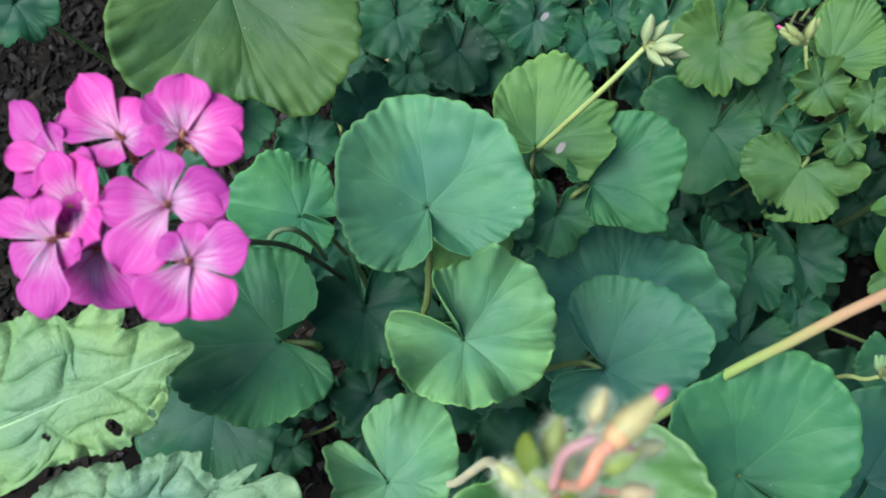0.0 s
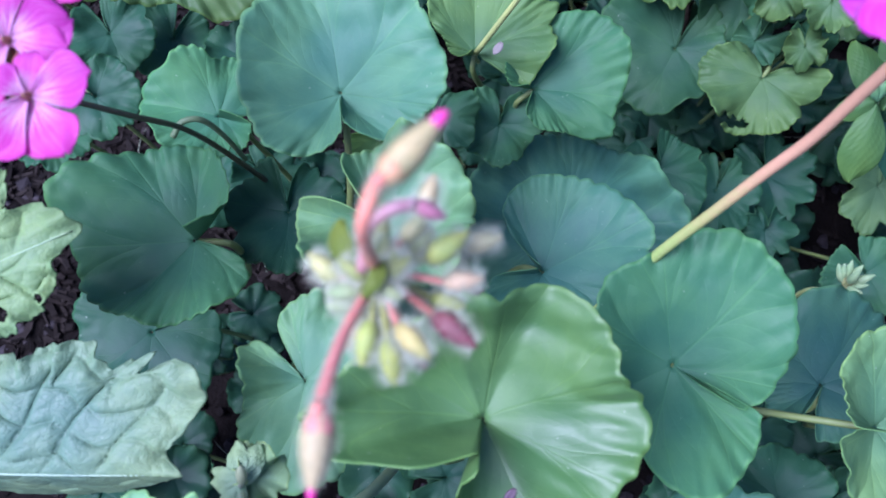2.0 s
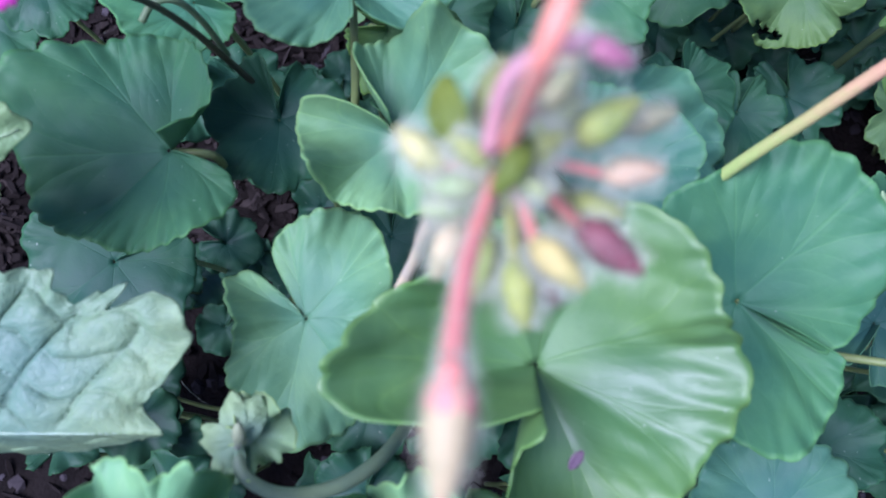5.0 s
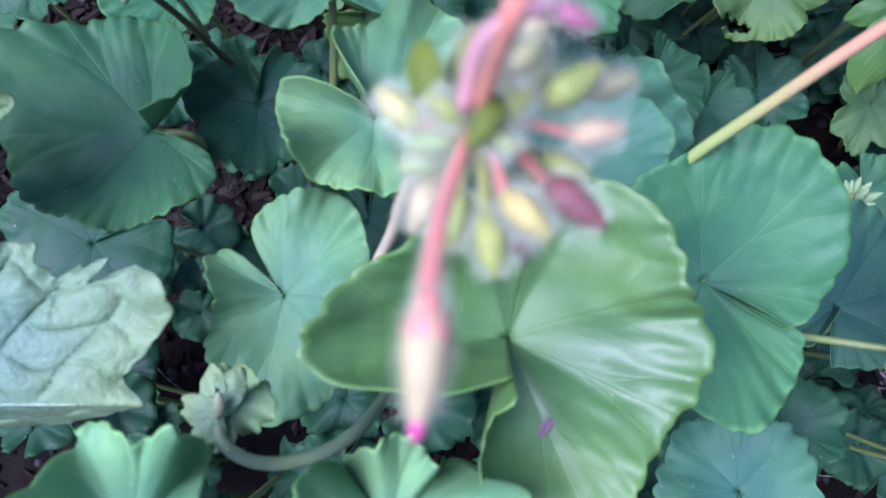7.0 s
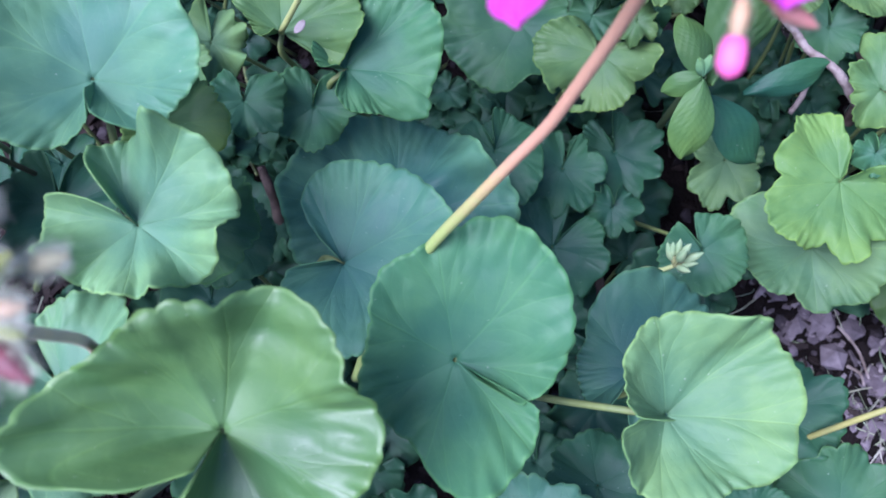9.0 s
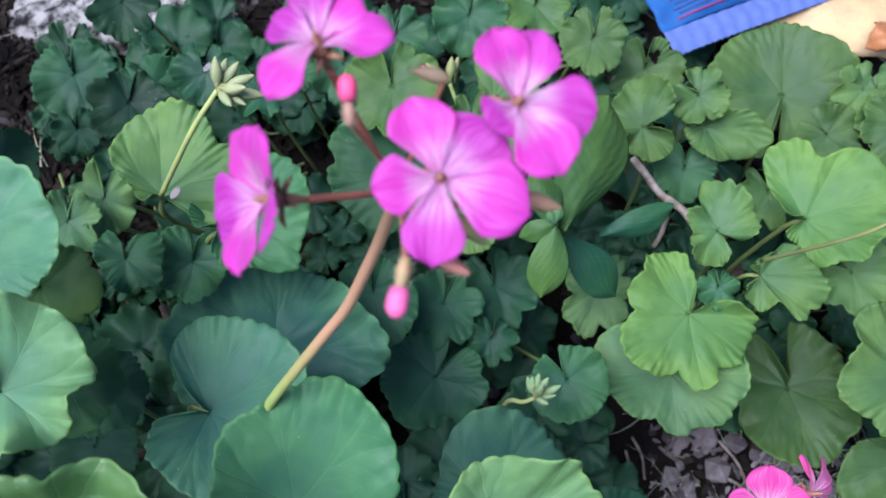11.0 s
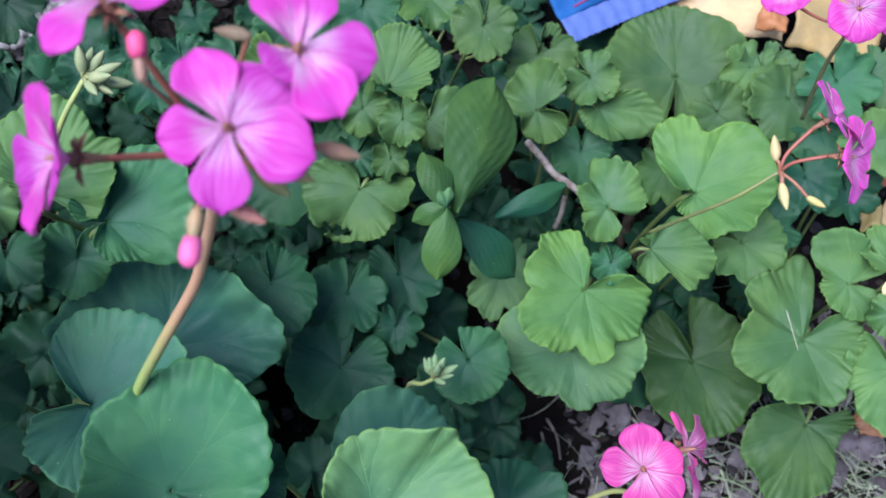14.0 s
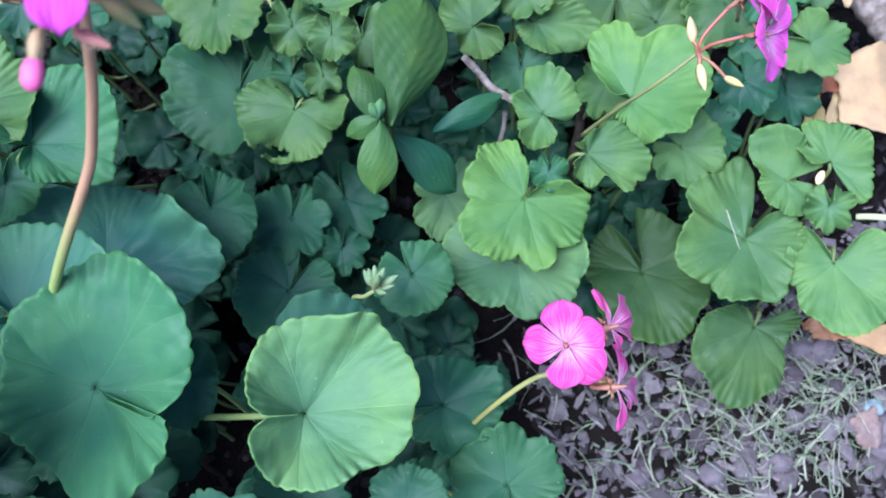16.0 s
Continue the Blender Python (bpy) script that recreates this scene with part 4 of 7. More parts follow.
leaf(middle, (0.2502, -0.0522, 0.3285), (0.1897, 0.9747, 0.1182), (-0.0851, -0.1036, 0.9910), 0.0180, 1.11, 1.11, 0.71, "dark")
leaf(middle, (0.1575, 0.0243, 0.3371), (-0.1387, -0.9795, -0.1463), (0.1348, -0.1650, 0.9770), 0.0238, 0.65, 0.65, 0.78, "dark", ruffle=0.07)
leaf(left_rear, (-0.1135, 0.2706, 0.3557), (0.2181, -0.9107, -0.3508), (0.2171, -0.3052, 0.9272), 0.0804, 1.00, 1.00, 1.00, "lime", shade=0.7, cut=28, cup=0.14, lobe=0.0, lobes=(0.39, 0.42, 0.44, 0.47, 0.50, 0.52, 0.55, 0.58, 0.64, 0.70, 0.75, 0.79, 0.83, 0.87, 0.91, 0.92, 0.92, 0.87, 0.82, 0.77, 0.77, 0.76, 0.76, 0.75, 0.76, 0.84, 0.96, 1.00, 1.00, 0.97, 0.94, 0.95, 0.94, 0.90, 0.86, 0.84, 0.86, 0.84, 0.80, 0.77, 0.73, 0.68, 0.63, 0.59, 0.54, 0.50, 0.46, 0.41, 0.37))
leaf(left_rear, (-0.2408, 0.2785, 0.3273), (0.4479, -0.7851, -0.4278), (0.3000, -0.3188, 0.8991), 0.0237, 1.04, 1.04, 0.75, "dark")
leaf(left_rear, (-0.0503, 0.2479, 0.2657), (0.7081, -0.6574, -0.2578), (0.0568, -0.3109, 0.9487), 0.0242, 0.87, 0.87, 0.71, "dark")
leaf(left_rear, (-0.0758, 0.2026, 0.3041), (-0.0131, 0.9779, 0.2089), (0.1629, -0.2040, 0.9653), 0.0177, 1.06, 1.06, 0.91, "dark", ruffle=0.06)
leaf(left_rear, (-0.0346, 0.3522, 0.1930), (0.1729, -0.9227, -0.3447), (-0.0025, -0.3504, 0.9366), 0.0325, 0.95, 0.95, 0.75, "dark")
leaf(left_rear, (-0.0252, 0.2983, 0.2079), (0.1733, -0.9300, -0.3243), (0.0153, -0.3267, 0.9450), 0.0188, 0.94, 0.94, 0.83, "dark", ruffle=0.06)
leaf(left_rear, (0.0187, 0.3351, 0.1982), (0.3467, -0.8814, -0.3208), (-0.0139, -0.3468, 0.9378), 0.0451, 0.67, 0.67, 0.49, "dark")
leaf(rear, (0.0525, 0.2024, 0.2991), (-0.0431, 0.9553, 0.2925), (0.0019, -0.2927, 0.9562), 0.0533, 1.00, 1.00, 1.00, "lime", shade=1.04, cut=47, cup=0.14, lobe=0.0, lobes=(0.27, 0.65, 0.66, 0.67, 0.68, 0.70, 0.74, 0.78, 0.82, 0.81, 0.80, 0.83, 0.97, 0.95, 0.81, 0.81, 0.87, 0.93, 0.96, 0.98, 0.99, 1.00, 1.00, 0.97, 0.94, 0.90, 0.87, 0.84, 0.81, 0.77, 0.74, 0.70, 0.65, 0.58, 0.51, 0.40, 0.32, 0.30, 0.28, 0.27, 0.25, 0.24, 0.22, 0.20, 0.19, 0.17, 0.16, 0.14, 0.12))
leaf(rear, (0.0845, 0.1852, 0.2878), (0.7843, 0.6129, 0.0961), (0.0198, -0.1796, 0.9835), 0.0537, 1.00, 1.00, 1.00, "mid", shade=1.23, cut=25, cup=0.14, lobe=0.0, lobes=(0.26, 0.31, 0.35, 0.39, 0.44, 0.47, 0.49, 0.51, 0.54, 0.56, 0.59, 0.72, 0.84, 0.93, 0.90, 0.86, 0.87, 0.89, 0.91, 0.94, 0.97, 0.99, 1.00, 1.00, 0.99, 0.96, 0.93, 0.88, 0.83, 0.78, 0.73, 0.69, 0.64, 0.60, 0.55, 0.51, 0.47, 0.43, 0.41, 0.40, 0.38, 0.36, 0.34, 0.33, 0.31, 0.29, 0.27, 0.25, 0.24))
leaf(rear, (0.0658, 0.1702, 0.2751), (-0.1233, -0.9623, -0.2425), (-0.0173, -0.2422, 0.9701), 0.0273, 1.00, 1.00, 1.00, "mid", cut=5, cup=0.14, lobe=0.04, lobes=(0.31, 0.70, 0.75, 0.80, 0.84, 0.85, 0.84, 0.81, 0.74, 0.67, 0.63, 0.66, 0.70, 0.73, 0.77, 0.80, 0.83, 0.86, 0.84, 0.79, 0.75, 0.76, 0.81, 0.87, 0.91, 0.90, 0.90, 0.89, 0.89, 0.83, 0.76, 0.69, 0.71, 0.74, 0.77, 0.80, 0.91, 1.00, 1.00, 1.00, 0.98, 0.96, 0.94, 0.88, 0.82, 0.75, 0.66, 0.54, 0.42))
leaf(rear, (0.0315, 0.1686, 0.2895), (-0.0125, -0.9772, -0.2117), (0.0502, -0.2121, 0.9760), 0.0236, 1.00, 1.00, 1.00, "mid", ruffle=0.05, cut=10, cup=0.14, lobe=0.04, lobes=(0.16, 0.57, 0.72, 0.77, 0.81, 0.84, 0.81, 0.78, 0.75, 0.73, 0.71, 0.69, 0.67, 0.65, 0.61, 0.58, 0.54, 0.50, 0.58, 0.66, 0.74, 0.78, 0.80, 0.82, 0.82, 0.81, 0.80, 0.79, 0.82, 0.88, 0.94, 1.00, 0.98, 0.96, 0.94, 0.89, 0.85, 0.90, 0.97, 0.97, 0.97, 0.95, 0.88, 0.82, 0.76, 0.70, 0.64, 0.56, 0.35), shade=0.85)
leaf(rear, (0.1999, 0.2762, 0.1645), (-0.4167, -0.8604, -0.2933), (-0.0997, -0.2774, 0.9556), 0.0504, 0.61, 1.14, 0.74, "mid", shade=0.68)
leaf(rear, (0.2365, 0.2229, 0.2188), (-0.5121, -0.7829, -0.3532), (-0.2066, -0.2869, 0.9354), 0.0401, 1.00, 1.00, 1.00, "lime", ruffle=0.06, shade=0.84, cut=32, cup=0.14, lobe=0.04, lobes=(0.22, 0.35, 0.48, 0.58, 0.63, 0.69, 0.75, 0.80, 0.85, 0.90, 0.93, 0.96, 0.99, 0.99, 1.00, 1.00, 0.95, 0.89, 0.89, 0.92, 0.95, 0.96, 0.97, 0.98, 0.96, 0.95, 0.94, 0.93, 0.92, 0.91, 0.90, 0.90, 0.90, 0.91, 0.90, 0.88, 0.83, 0.70, 0.78, 0.85, 0.91, 0.94, 0.98, 0.96, 0.90, 0.72, 0.55, 0.43, 0.31), holes=[(0.84, -0.18, 0.09), (0.81, -0.02, 0.09), (0.76, 0.11, 0.07)])
leaf(rear, (0.2427, 0.2673, 0.2507), (0.0210, -0.9405, -0.3392), (-0.1710, -0.3377, 0.9256), 0.0197, 0.87, 0.87, 0.91, "lime", ruffle=0.13, lobe=0.17, shade=0.72)
leaf(rear, (0.2572, 0.2327, 0.2401), (-0.0300, -0.9732, -0.2280), (-0.3294, -0.2057, 0.9215), 0.0154, 0.82, 0.82, 0.83, "lime", ruffle=0.13, lobe=0.17, shade=0.72)
leaf(rear, (0.2656, 0.2479, 0.2657), (-0.0119, -0.9632, -0.2686), (-0.3342, -0.2494, 0.9089), 0.0182, 0.87, 0.87, 0.77, "lime", ruffle=0.104, lobe=0.17, shade=0.72)
leaf(rear, (0.1932, 0.3190, 0.2142), (0.0086, -0.9478, -0.3187), (-0.2296, -0.3121, 0.9219), 0.0360, 1.00, 0.94, 0.87, "yellow", cut=12, shade=0.65, lobe=0.2)
leaf(rear, (0.2645, 0.2996, 0.2203), (0.4831, 0.7683, 0.4199), (-0.2679, -0.3268, 0.9063), 0.0474, 1.00, 1.00, 1.00, "lime", shade=0.86, cut=78, cup=0.14, lobe=0.04, lobes=(0.34, 0.44, 0.54, 0.54, 0.54, 0.54, 0.54, 0.60, 0.70, 0.74, 0.72, 0.71, 0.70, 0.92, 0.94, 0.96, 0.96, 0.94, 0.91, 0.89, 0.93, 0.98, 0.99, 1.00, 1.00, 0.99, 0.98, 0.97, 0.95, 0.93, 0.91, 0.88, 0.85, 0.83, 0.78, 0.73, 0.67, 0.58, 0.47, 0.36, 0.33, 0.30, 0.28, 0.25, 0.22, 0.19, 0.16, 0.14, 0.11))
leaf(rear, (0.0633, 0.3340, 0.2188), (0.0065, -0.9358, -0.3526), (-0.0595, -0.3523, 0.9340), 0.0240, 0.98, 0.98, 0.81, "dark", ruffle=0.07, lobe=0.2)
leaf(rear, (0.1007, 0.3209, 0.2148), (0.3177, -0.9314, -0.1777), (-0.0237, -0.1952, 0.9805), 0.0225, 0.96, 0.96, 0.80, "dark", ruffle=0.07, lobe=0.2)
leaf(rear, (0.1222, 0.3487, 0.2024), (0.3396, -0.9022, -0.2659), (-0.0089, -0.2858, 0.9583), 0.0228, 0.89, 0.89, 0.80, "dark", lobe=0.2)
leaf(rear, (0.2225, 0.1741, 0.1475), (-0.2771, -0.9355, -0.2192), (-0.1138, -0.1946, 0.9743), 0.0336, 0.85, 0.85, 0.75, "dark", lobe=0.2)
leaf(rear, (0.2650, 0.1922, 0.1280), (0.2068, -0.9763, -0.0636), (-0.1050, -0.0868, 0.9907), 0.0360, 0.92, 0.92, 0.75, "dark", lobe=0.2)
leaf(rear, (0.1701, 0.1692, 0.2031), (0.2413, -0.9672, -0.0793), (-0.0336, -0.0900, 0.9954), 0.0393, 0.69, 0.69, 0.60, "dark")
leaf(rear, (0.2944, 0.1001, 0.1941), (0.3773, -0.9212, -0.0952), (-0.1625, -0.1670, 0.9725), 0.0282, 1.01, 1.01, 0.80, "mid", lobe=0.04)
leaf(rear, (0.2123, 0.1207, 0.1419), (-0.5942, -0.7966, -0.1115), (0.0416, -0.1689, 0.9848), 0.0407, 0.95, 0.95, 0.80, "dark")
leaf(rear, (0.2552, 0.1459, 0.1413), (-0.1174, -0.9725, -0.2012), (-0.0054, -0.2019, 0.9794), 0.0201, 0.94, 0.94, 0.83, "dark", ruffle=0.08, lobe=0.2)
# gloom over the back left is put into these four leaf colours
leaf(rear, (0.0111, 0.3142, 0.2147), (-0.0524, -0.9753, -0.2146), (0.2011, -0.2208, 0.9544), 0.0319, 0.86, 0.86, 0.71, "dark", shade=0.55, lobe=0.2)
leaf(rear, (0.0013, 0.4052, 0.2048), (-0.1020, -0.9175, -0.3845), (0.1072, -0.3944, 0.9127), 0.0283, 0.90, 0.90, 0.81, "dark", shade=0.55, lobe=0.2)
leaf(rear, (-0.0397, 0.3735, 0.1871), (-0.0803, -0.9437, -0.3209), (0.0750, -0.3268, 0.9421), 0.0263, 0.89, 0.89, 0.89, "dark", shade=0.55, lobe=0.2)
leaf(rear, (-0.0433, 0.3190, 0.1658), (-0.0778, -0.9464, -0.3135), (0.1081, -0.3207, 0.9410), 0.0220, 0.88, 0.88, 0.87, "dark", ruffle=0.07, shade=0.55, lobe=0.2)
leaf(rear, (0.0054, 0.2271, 0.2454), (-0.0481, -0.9756, -0.2142), (0.2293, -0.2195, 0.9483), 0.0236, 0.86, 0.86, 0.87, "pale", ruffle=0.13, lobe=0.17, shade=0.90)
leaf(rear, (-0.0119, 0.2082, 0.2574), (-0.0661, -0.9572, -0.2818), (0.1364, -0.2885, 0.9477), 0.0240, 0.78, 0.78, 0.78, "pale", lobe=0.2)
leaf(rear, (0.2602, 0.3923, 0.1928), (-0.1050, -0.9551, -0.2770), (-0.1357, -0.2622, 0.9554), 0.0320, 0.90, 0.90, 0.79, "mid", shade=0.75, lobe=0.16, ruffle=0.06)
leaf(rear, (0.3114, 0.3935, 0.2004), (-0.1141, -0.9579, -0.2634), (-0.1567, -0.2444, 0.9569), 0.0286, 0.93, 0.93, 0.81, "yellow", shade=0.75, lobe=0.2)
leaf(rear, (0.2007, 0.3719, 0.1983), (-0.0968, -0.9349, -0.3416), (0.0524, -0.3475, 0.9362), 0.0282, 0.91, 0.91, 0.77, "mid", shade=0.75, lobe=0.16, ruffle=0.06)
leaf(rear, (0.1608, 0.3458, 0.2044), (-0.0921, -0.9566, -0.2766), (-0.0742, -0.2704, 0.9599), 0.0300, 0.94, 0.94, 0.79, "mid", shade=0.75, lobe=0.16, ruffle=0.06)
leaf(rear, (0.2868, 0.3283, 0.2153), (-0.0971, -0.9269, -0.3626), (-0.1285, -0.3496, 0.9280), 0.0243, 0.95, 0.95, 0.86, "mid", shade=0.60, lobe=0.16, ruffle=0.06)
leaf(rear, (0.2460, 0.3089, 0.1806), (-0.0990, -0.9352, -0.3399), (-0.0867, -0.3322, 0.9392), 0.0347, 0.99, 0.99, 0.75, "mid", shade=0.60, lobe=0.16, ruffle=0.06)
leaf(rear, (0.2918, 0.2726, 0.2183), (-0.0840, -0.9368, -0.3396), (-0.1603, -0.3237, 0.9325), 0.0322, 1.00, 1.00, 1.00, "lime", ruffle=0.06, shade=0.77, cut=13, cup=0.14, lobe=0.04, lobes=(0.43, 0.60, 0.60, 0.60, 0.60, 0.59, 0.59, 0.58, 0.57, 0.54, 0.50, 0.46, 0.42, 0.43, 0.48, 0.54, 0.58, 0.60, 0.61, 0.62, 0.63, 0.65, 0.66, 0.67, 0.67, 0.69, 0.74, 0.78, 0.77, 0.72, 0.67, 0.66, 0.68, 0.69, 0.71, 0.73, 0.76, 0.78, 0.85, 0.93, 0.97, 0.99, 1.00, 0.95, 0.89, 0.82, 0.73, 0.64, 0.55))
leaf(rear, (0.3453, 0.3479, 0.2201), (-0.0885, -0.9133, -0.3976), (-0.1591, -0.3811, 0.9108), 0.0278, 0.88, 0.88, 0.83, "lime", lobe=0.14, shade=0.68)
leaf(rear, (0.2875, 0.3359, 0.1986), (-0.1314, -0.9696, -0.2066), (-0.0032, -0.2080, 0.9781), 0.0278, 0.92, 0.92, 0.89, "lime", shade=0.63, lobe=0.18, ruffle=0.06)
leaf(rear, (0.2549, 0.2922, 0.2087), (0.2230, -0.9352, -0.2751), (-0.1385, -0.3097, 0.9407), 0.0204, 0.89, 0.95, 0.80, "mid", lobe=0.14, ruffle=0.13, shade=0.90)
leaf(rear, (0.2668, 0.2450, 0.2257), (0.3840, -0.8954, -0.2252), (-0.1415, -0.2981, 0.9440), 0.0163, 0.90, 0.90, 0.81, "mid", lobe=0.17, ruffle=0.156, shade=0.90)
leaf(rear, (0.2385, 0.2533, 0.2127), (-0.4366, -0.8901, -0.1310), (0.0310, -0.1604, 0.9866), 0.0199, 0.88, 0.78, 0.79, "mid", lobe=0.14, ruffle=0.13, shade=0.64)
leaf(bright, (0.3786, 0.1345, 0.2122), (-0.6885, -0.7025, -0.1804), (-0.0742, -0.1792, 0.9810), 0.0532, 1.00, 1.00, 1.00, "yellow", ruffle=0.08, shade=1.15, cut=21, cup=0.14, lobe=0.0, lobes=(0.22, 0.46, 0.54, 0.75, 0.79, 0.82, 0.84, 0.86, 0.90, 0.85, 0.79, 0.81, 0.83, 0.82, 0.81, 0.76, 0.71, 0.78, 0.88, 0.93, 0.98, 1.00, 0.99, 0.97, 0.92, 0.91, 0.88, 0.82, 0.73, 0.87, 0.96, 0.95, 0.94, 0.87, 0.75, 0.81, 0.86, 0.91, 0.90, 0.88, 0.87, 0.86, 0.84, 0.83, 0.64, 0.55, 0.46, 0.35, 0.24))
leaf(bright, (0.3735, 0.1033, 0.1724), (-0.1188, -0.9827, -0.1419), (-0.2411, -0.1101, 0.9642), 0.0550, 1.00, 1.00, 1.00, "pale", shade=0.85, cut=18, cup=0.14, lobe=0.0, lobes=(0.69, 0.74, 0.79, 0.83, 0.88, 0.92, 0.96, 1.00, 1.00, 1.00, 0.95, 0.87, 0.84, 0.84, 0.81, 0.79, 0.78, 0.76, 0.74, 0.70, 0.66, 0.61, 0.67, 0.73, 0.76, 0.78, 0.79, 0.73, 0.75, 0.79, 0.84, 0.87, 0.88, 0.85, 0.86, 0.90, 0.90, 0.90, 0.90, 0.90, 0.89, 0.86, 0.84, 0.81, 0.79, 0.77, 0.75, 0.73, 0.71))
leaf(bright, (0.3969, 0.1805, 0.2429), (-0.6901, 0.7231, 0.0302), (-0.2535, -0.2806, 0.9257), 0.0350, 1.00, 1.00, 1.00, "lime", ruffle=0.06, cut=14, cup=0.14, lobe=0.04, lobes=(0.45, 0.52, 0.60, 0.65, 0.70, 0.75, 0.76, 0.78, 0.80, 0.82, 0.84, 0.86, 0.94, 0.97, 0.99, 0.99, 0.94, 0.96, 1.00, 0.98, 0.76, 0.60, 0.54, 0.60, 0.66, 0.68, 0.63, 0.59, 0.54, 0.50, 0.46, 0.46, 0.50, 0.54, 0.57, 0.61, 0.65, 0.66, 0.67, 0.68, 0.70, 0.71, 0.70, 0.66, 0.63, 0.59, 0.54, 0.49, 0.43))
leaf(bright, (0.3965, 0.1468, 0.2261), (-0.1394, -0.9563, -0.2571), (-0.2829, -0.2104, 0.9358), 0.0145, 0.92, 0.92, 0.84, "mid", ruffle=0.13, lobe=0.18)
leaf(bright, (0.4217, 0.1498, 0.2372), (0.9923, -0.0792, 0.0955), (-0.1111, -0.2252, 0.9680), 0.0424, 1.00, 1.00, 1.00, "lime", ruffle=0.06, cut=25, cup=0.14, lobe=0.04, lobes=(0.35, 0.35, 0.35, 0.35, 0.37, 0.39, 0.41, 0.46, 0.51, 0.56, 0.55, 0.54, 0.50, 0.47, 0.51, 0.85, 0.90, 0.90, 0.88, 1.00, 0.98, 0.95, 0.92, 0.90, 0.88, 0.86, 0.84, 0.82, 0.79, 0.76, 0.72, 0.68, 0.63, 0.42, 0.38, 0.35, 0.31, 0.28, 0.26, 0.23, 0.21, 0.19, 0.17, 0.16, 0.19, 0.21, 0.24, 0.26, 0.28))
leaf(bright, (0.4732, 0.1945, 0.2175), (0.9277, 0.1182, 0.3542), (-0.3269, -0.2012, 0.9234), 0.0628, 1.00, 1.00, 1.00, "yellow", shade=1.15, cut=13, cup=0.14, lobe=0.0, lobes=(0.27, 0.27, 0.28, 0.28, 0.28, 0.28, 0.29, 0.36, 0.43, 0.50, 0.56, 0.57, 0.58, 0.59, 0.61, 0.71, 0.75, 0.72, 0.73, 0.79, 0.83, 0.86, 0.88, 0.90, 0.93, 0.96, 0.99, 0.99, 1.00, 0.98, 0.93, 0.82, 0.70, 0.70, 0.85, 0.90, 0.91, 0.91, 0.90, 0.82, 0.66, 0.55, 0.44, 0.35, 0.31, 0.27, 0.23, 0.19, 0.15))
leaf(bright, (0.5068, 0.1588, 0.2028), (0.7533, -0.6566, 0.0378), (-0.2613, -0.2459, 0.9334), 0.0311, 0.94, 0.94, 0.62, "lime", shade=1.0, lobe=0.2)
leaf(bright, (0.3796, 0.2853, 0.1940), (-0.9760, 0.0117, -0.2175), (-0.2094, -0.3255, 0.9221), 0.0382, 1.00, 1.00, 1.00, "lime", ruffle=0.06, shade=0.79, cut=17, cup=0.14, lobe=0.04, lobes=(0.43, 0.67, 0.73, 0.79, 0.85, 0.91, 0.96, 0.98, 1.00, 1.00, 1.00, 0.99, 0.97, 0.93, 0.82, 0.79, 0.79, 0.78, 0.75, 0.73, 0.70, 0.66, 0.61, 0.56, 0.48, 0.40, 0.37, 0.40, 0.43, 0.45, 0.48, 0.51, 0.54, 0.58, 0.61, 0.64, 0.67, 0.69, 0.71, 0.72, 0.74, 0.75, 0.74, 0.72, 0.71, 0.68, 0.65, 0.57, 0.46))
leaf(bright, (0.4240, 0.3053, 0.2040), (0.6899, -0.7061, -0.1598), (-0.1288, -0.3369, 0.9327), 0.0224, 0.97, 0.97, 0.88, "lime", lobe=0.2, ruffle=0.06, shade=0.81)
leaf(bright, (0.4330, 0.2901, 0.1831), (0.9377, -0.3417, 0.0630), (-0.1830, -0.3315, 0.9255), 0.0520, 1.00, 1.00, 1.00, "lime", shade=0.9, cut=17, cup=0.14, lobe=0.0, lobes=(0.31, 0.31, 0.32, 0.32, 0.32, 0.33, 0.33, 0.35, 0.38, 0.40, 0.43, 0.45, 0.48, 0.52, 0.56, 0.59, 0.60, 0.61, 0.62, 0.68, 0.77, 0.84, 0.85, 0.93, 1.00, 0.92, 0.83, 0.77, 0.71, 0.59, 0.44, 0.37, 0.31, 0.25, 0.19, 0.15, 0.16, 0.16, 0.17, 0.17, 0.17, 0.18, 0.18, 0.18, 0.19, 0.19, 0.20, 0.20, 0.20))
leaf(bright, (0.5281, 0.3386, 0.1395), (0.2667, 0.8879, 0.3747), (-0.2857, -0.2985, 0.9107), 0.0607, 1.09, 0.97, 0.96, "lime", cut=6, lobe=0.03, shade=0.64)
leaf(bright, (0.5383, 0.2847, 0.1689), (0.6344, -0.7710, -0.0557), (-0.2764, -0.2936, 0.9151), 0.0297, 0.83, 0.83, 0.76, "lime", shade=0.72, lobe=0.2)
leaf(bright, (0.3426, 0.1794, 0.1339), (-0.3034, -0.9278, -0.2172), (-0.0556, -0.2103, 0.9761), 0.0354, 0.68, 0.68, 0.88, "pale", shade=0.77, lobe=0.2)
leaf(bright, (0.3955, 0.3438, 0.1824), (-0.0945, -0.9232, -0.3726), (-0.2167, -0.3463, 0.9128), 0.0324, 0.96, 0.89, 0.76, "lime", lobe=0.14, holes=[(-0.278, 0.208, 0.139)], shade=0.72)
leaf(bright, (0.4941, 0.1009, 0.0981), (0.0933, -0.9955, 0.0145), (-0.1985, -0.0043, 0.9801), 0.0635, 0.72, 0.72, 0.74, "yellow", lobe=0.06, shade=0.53)
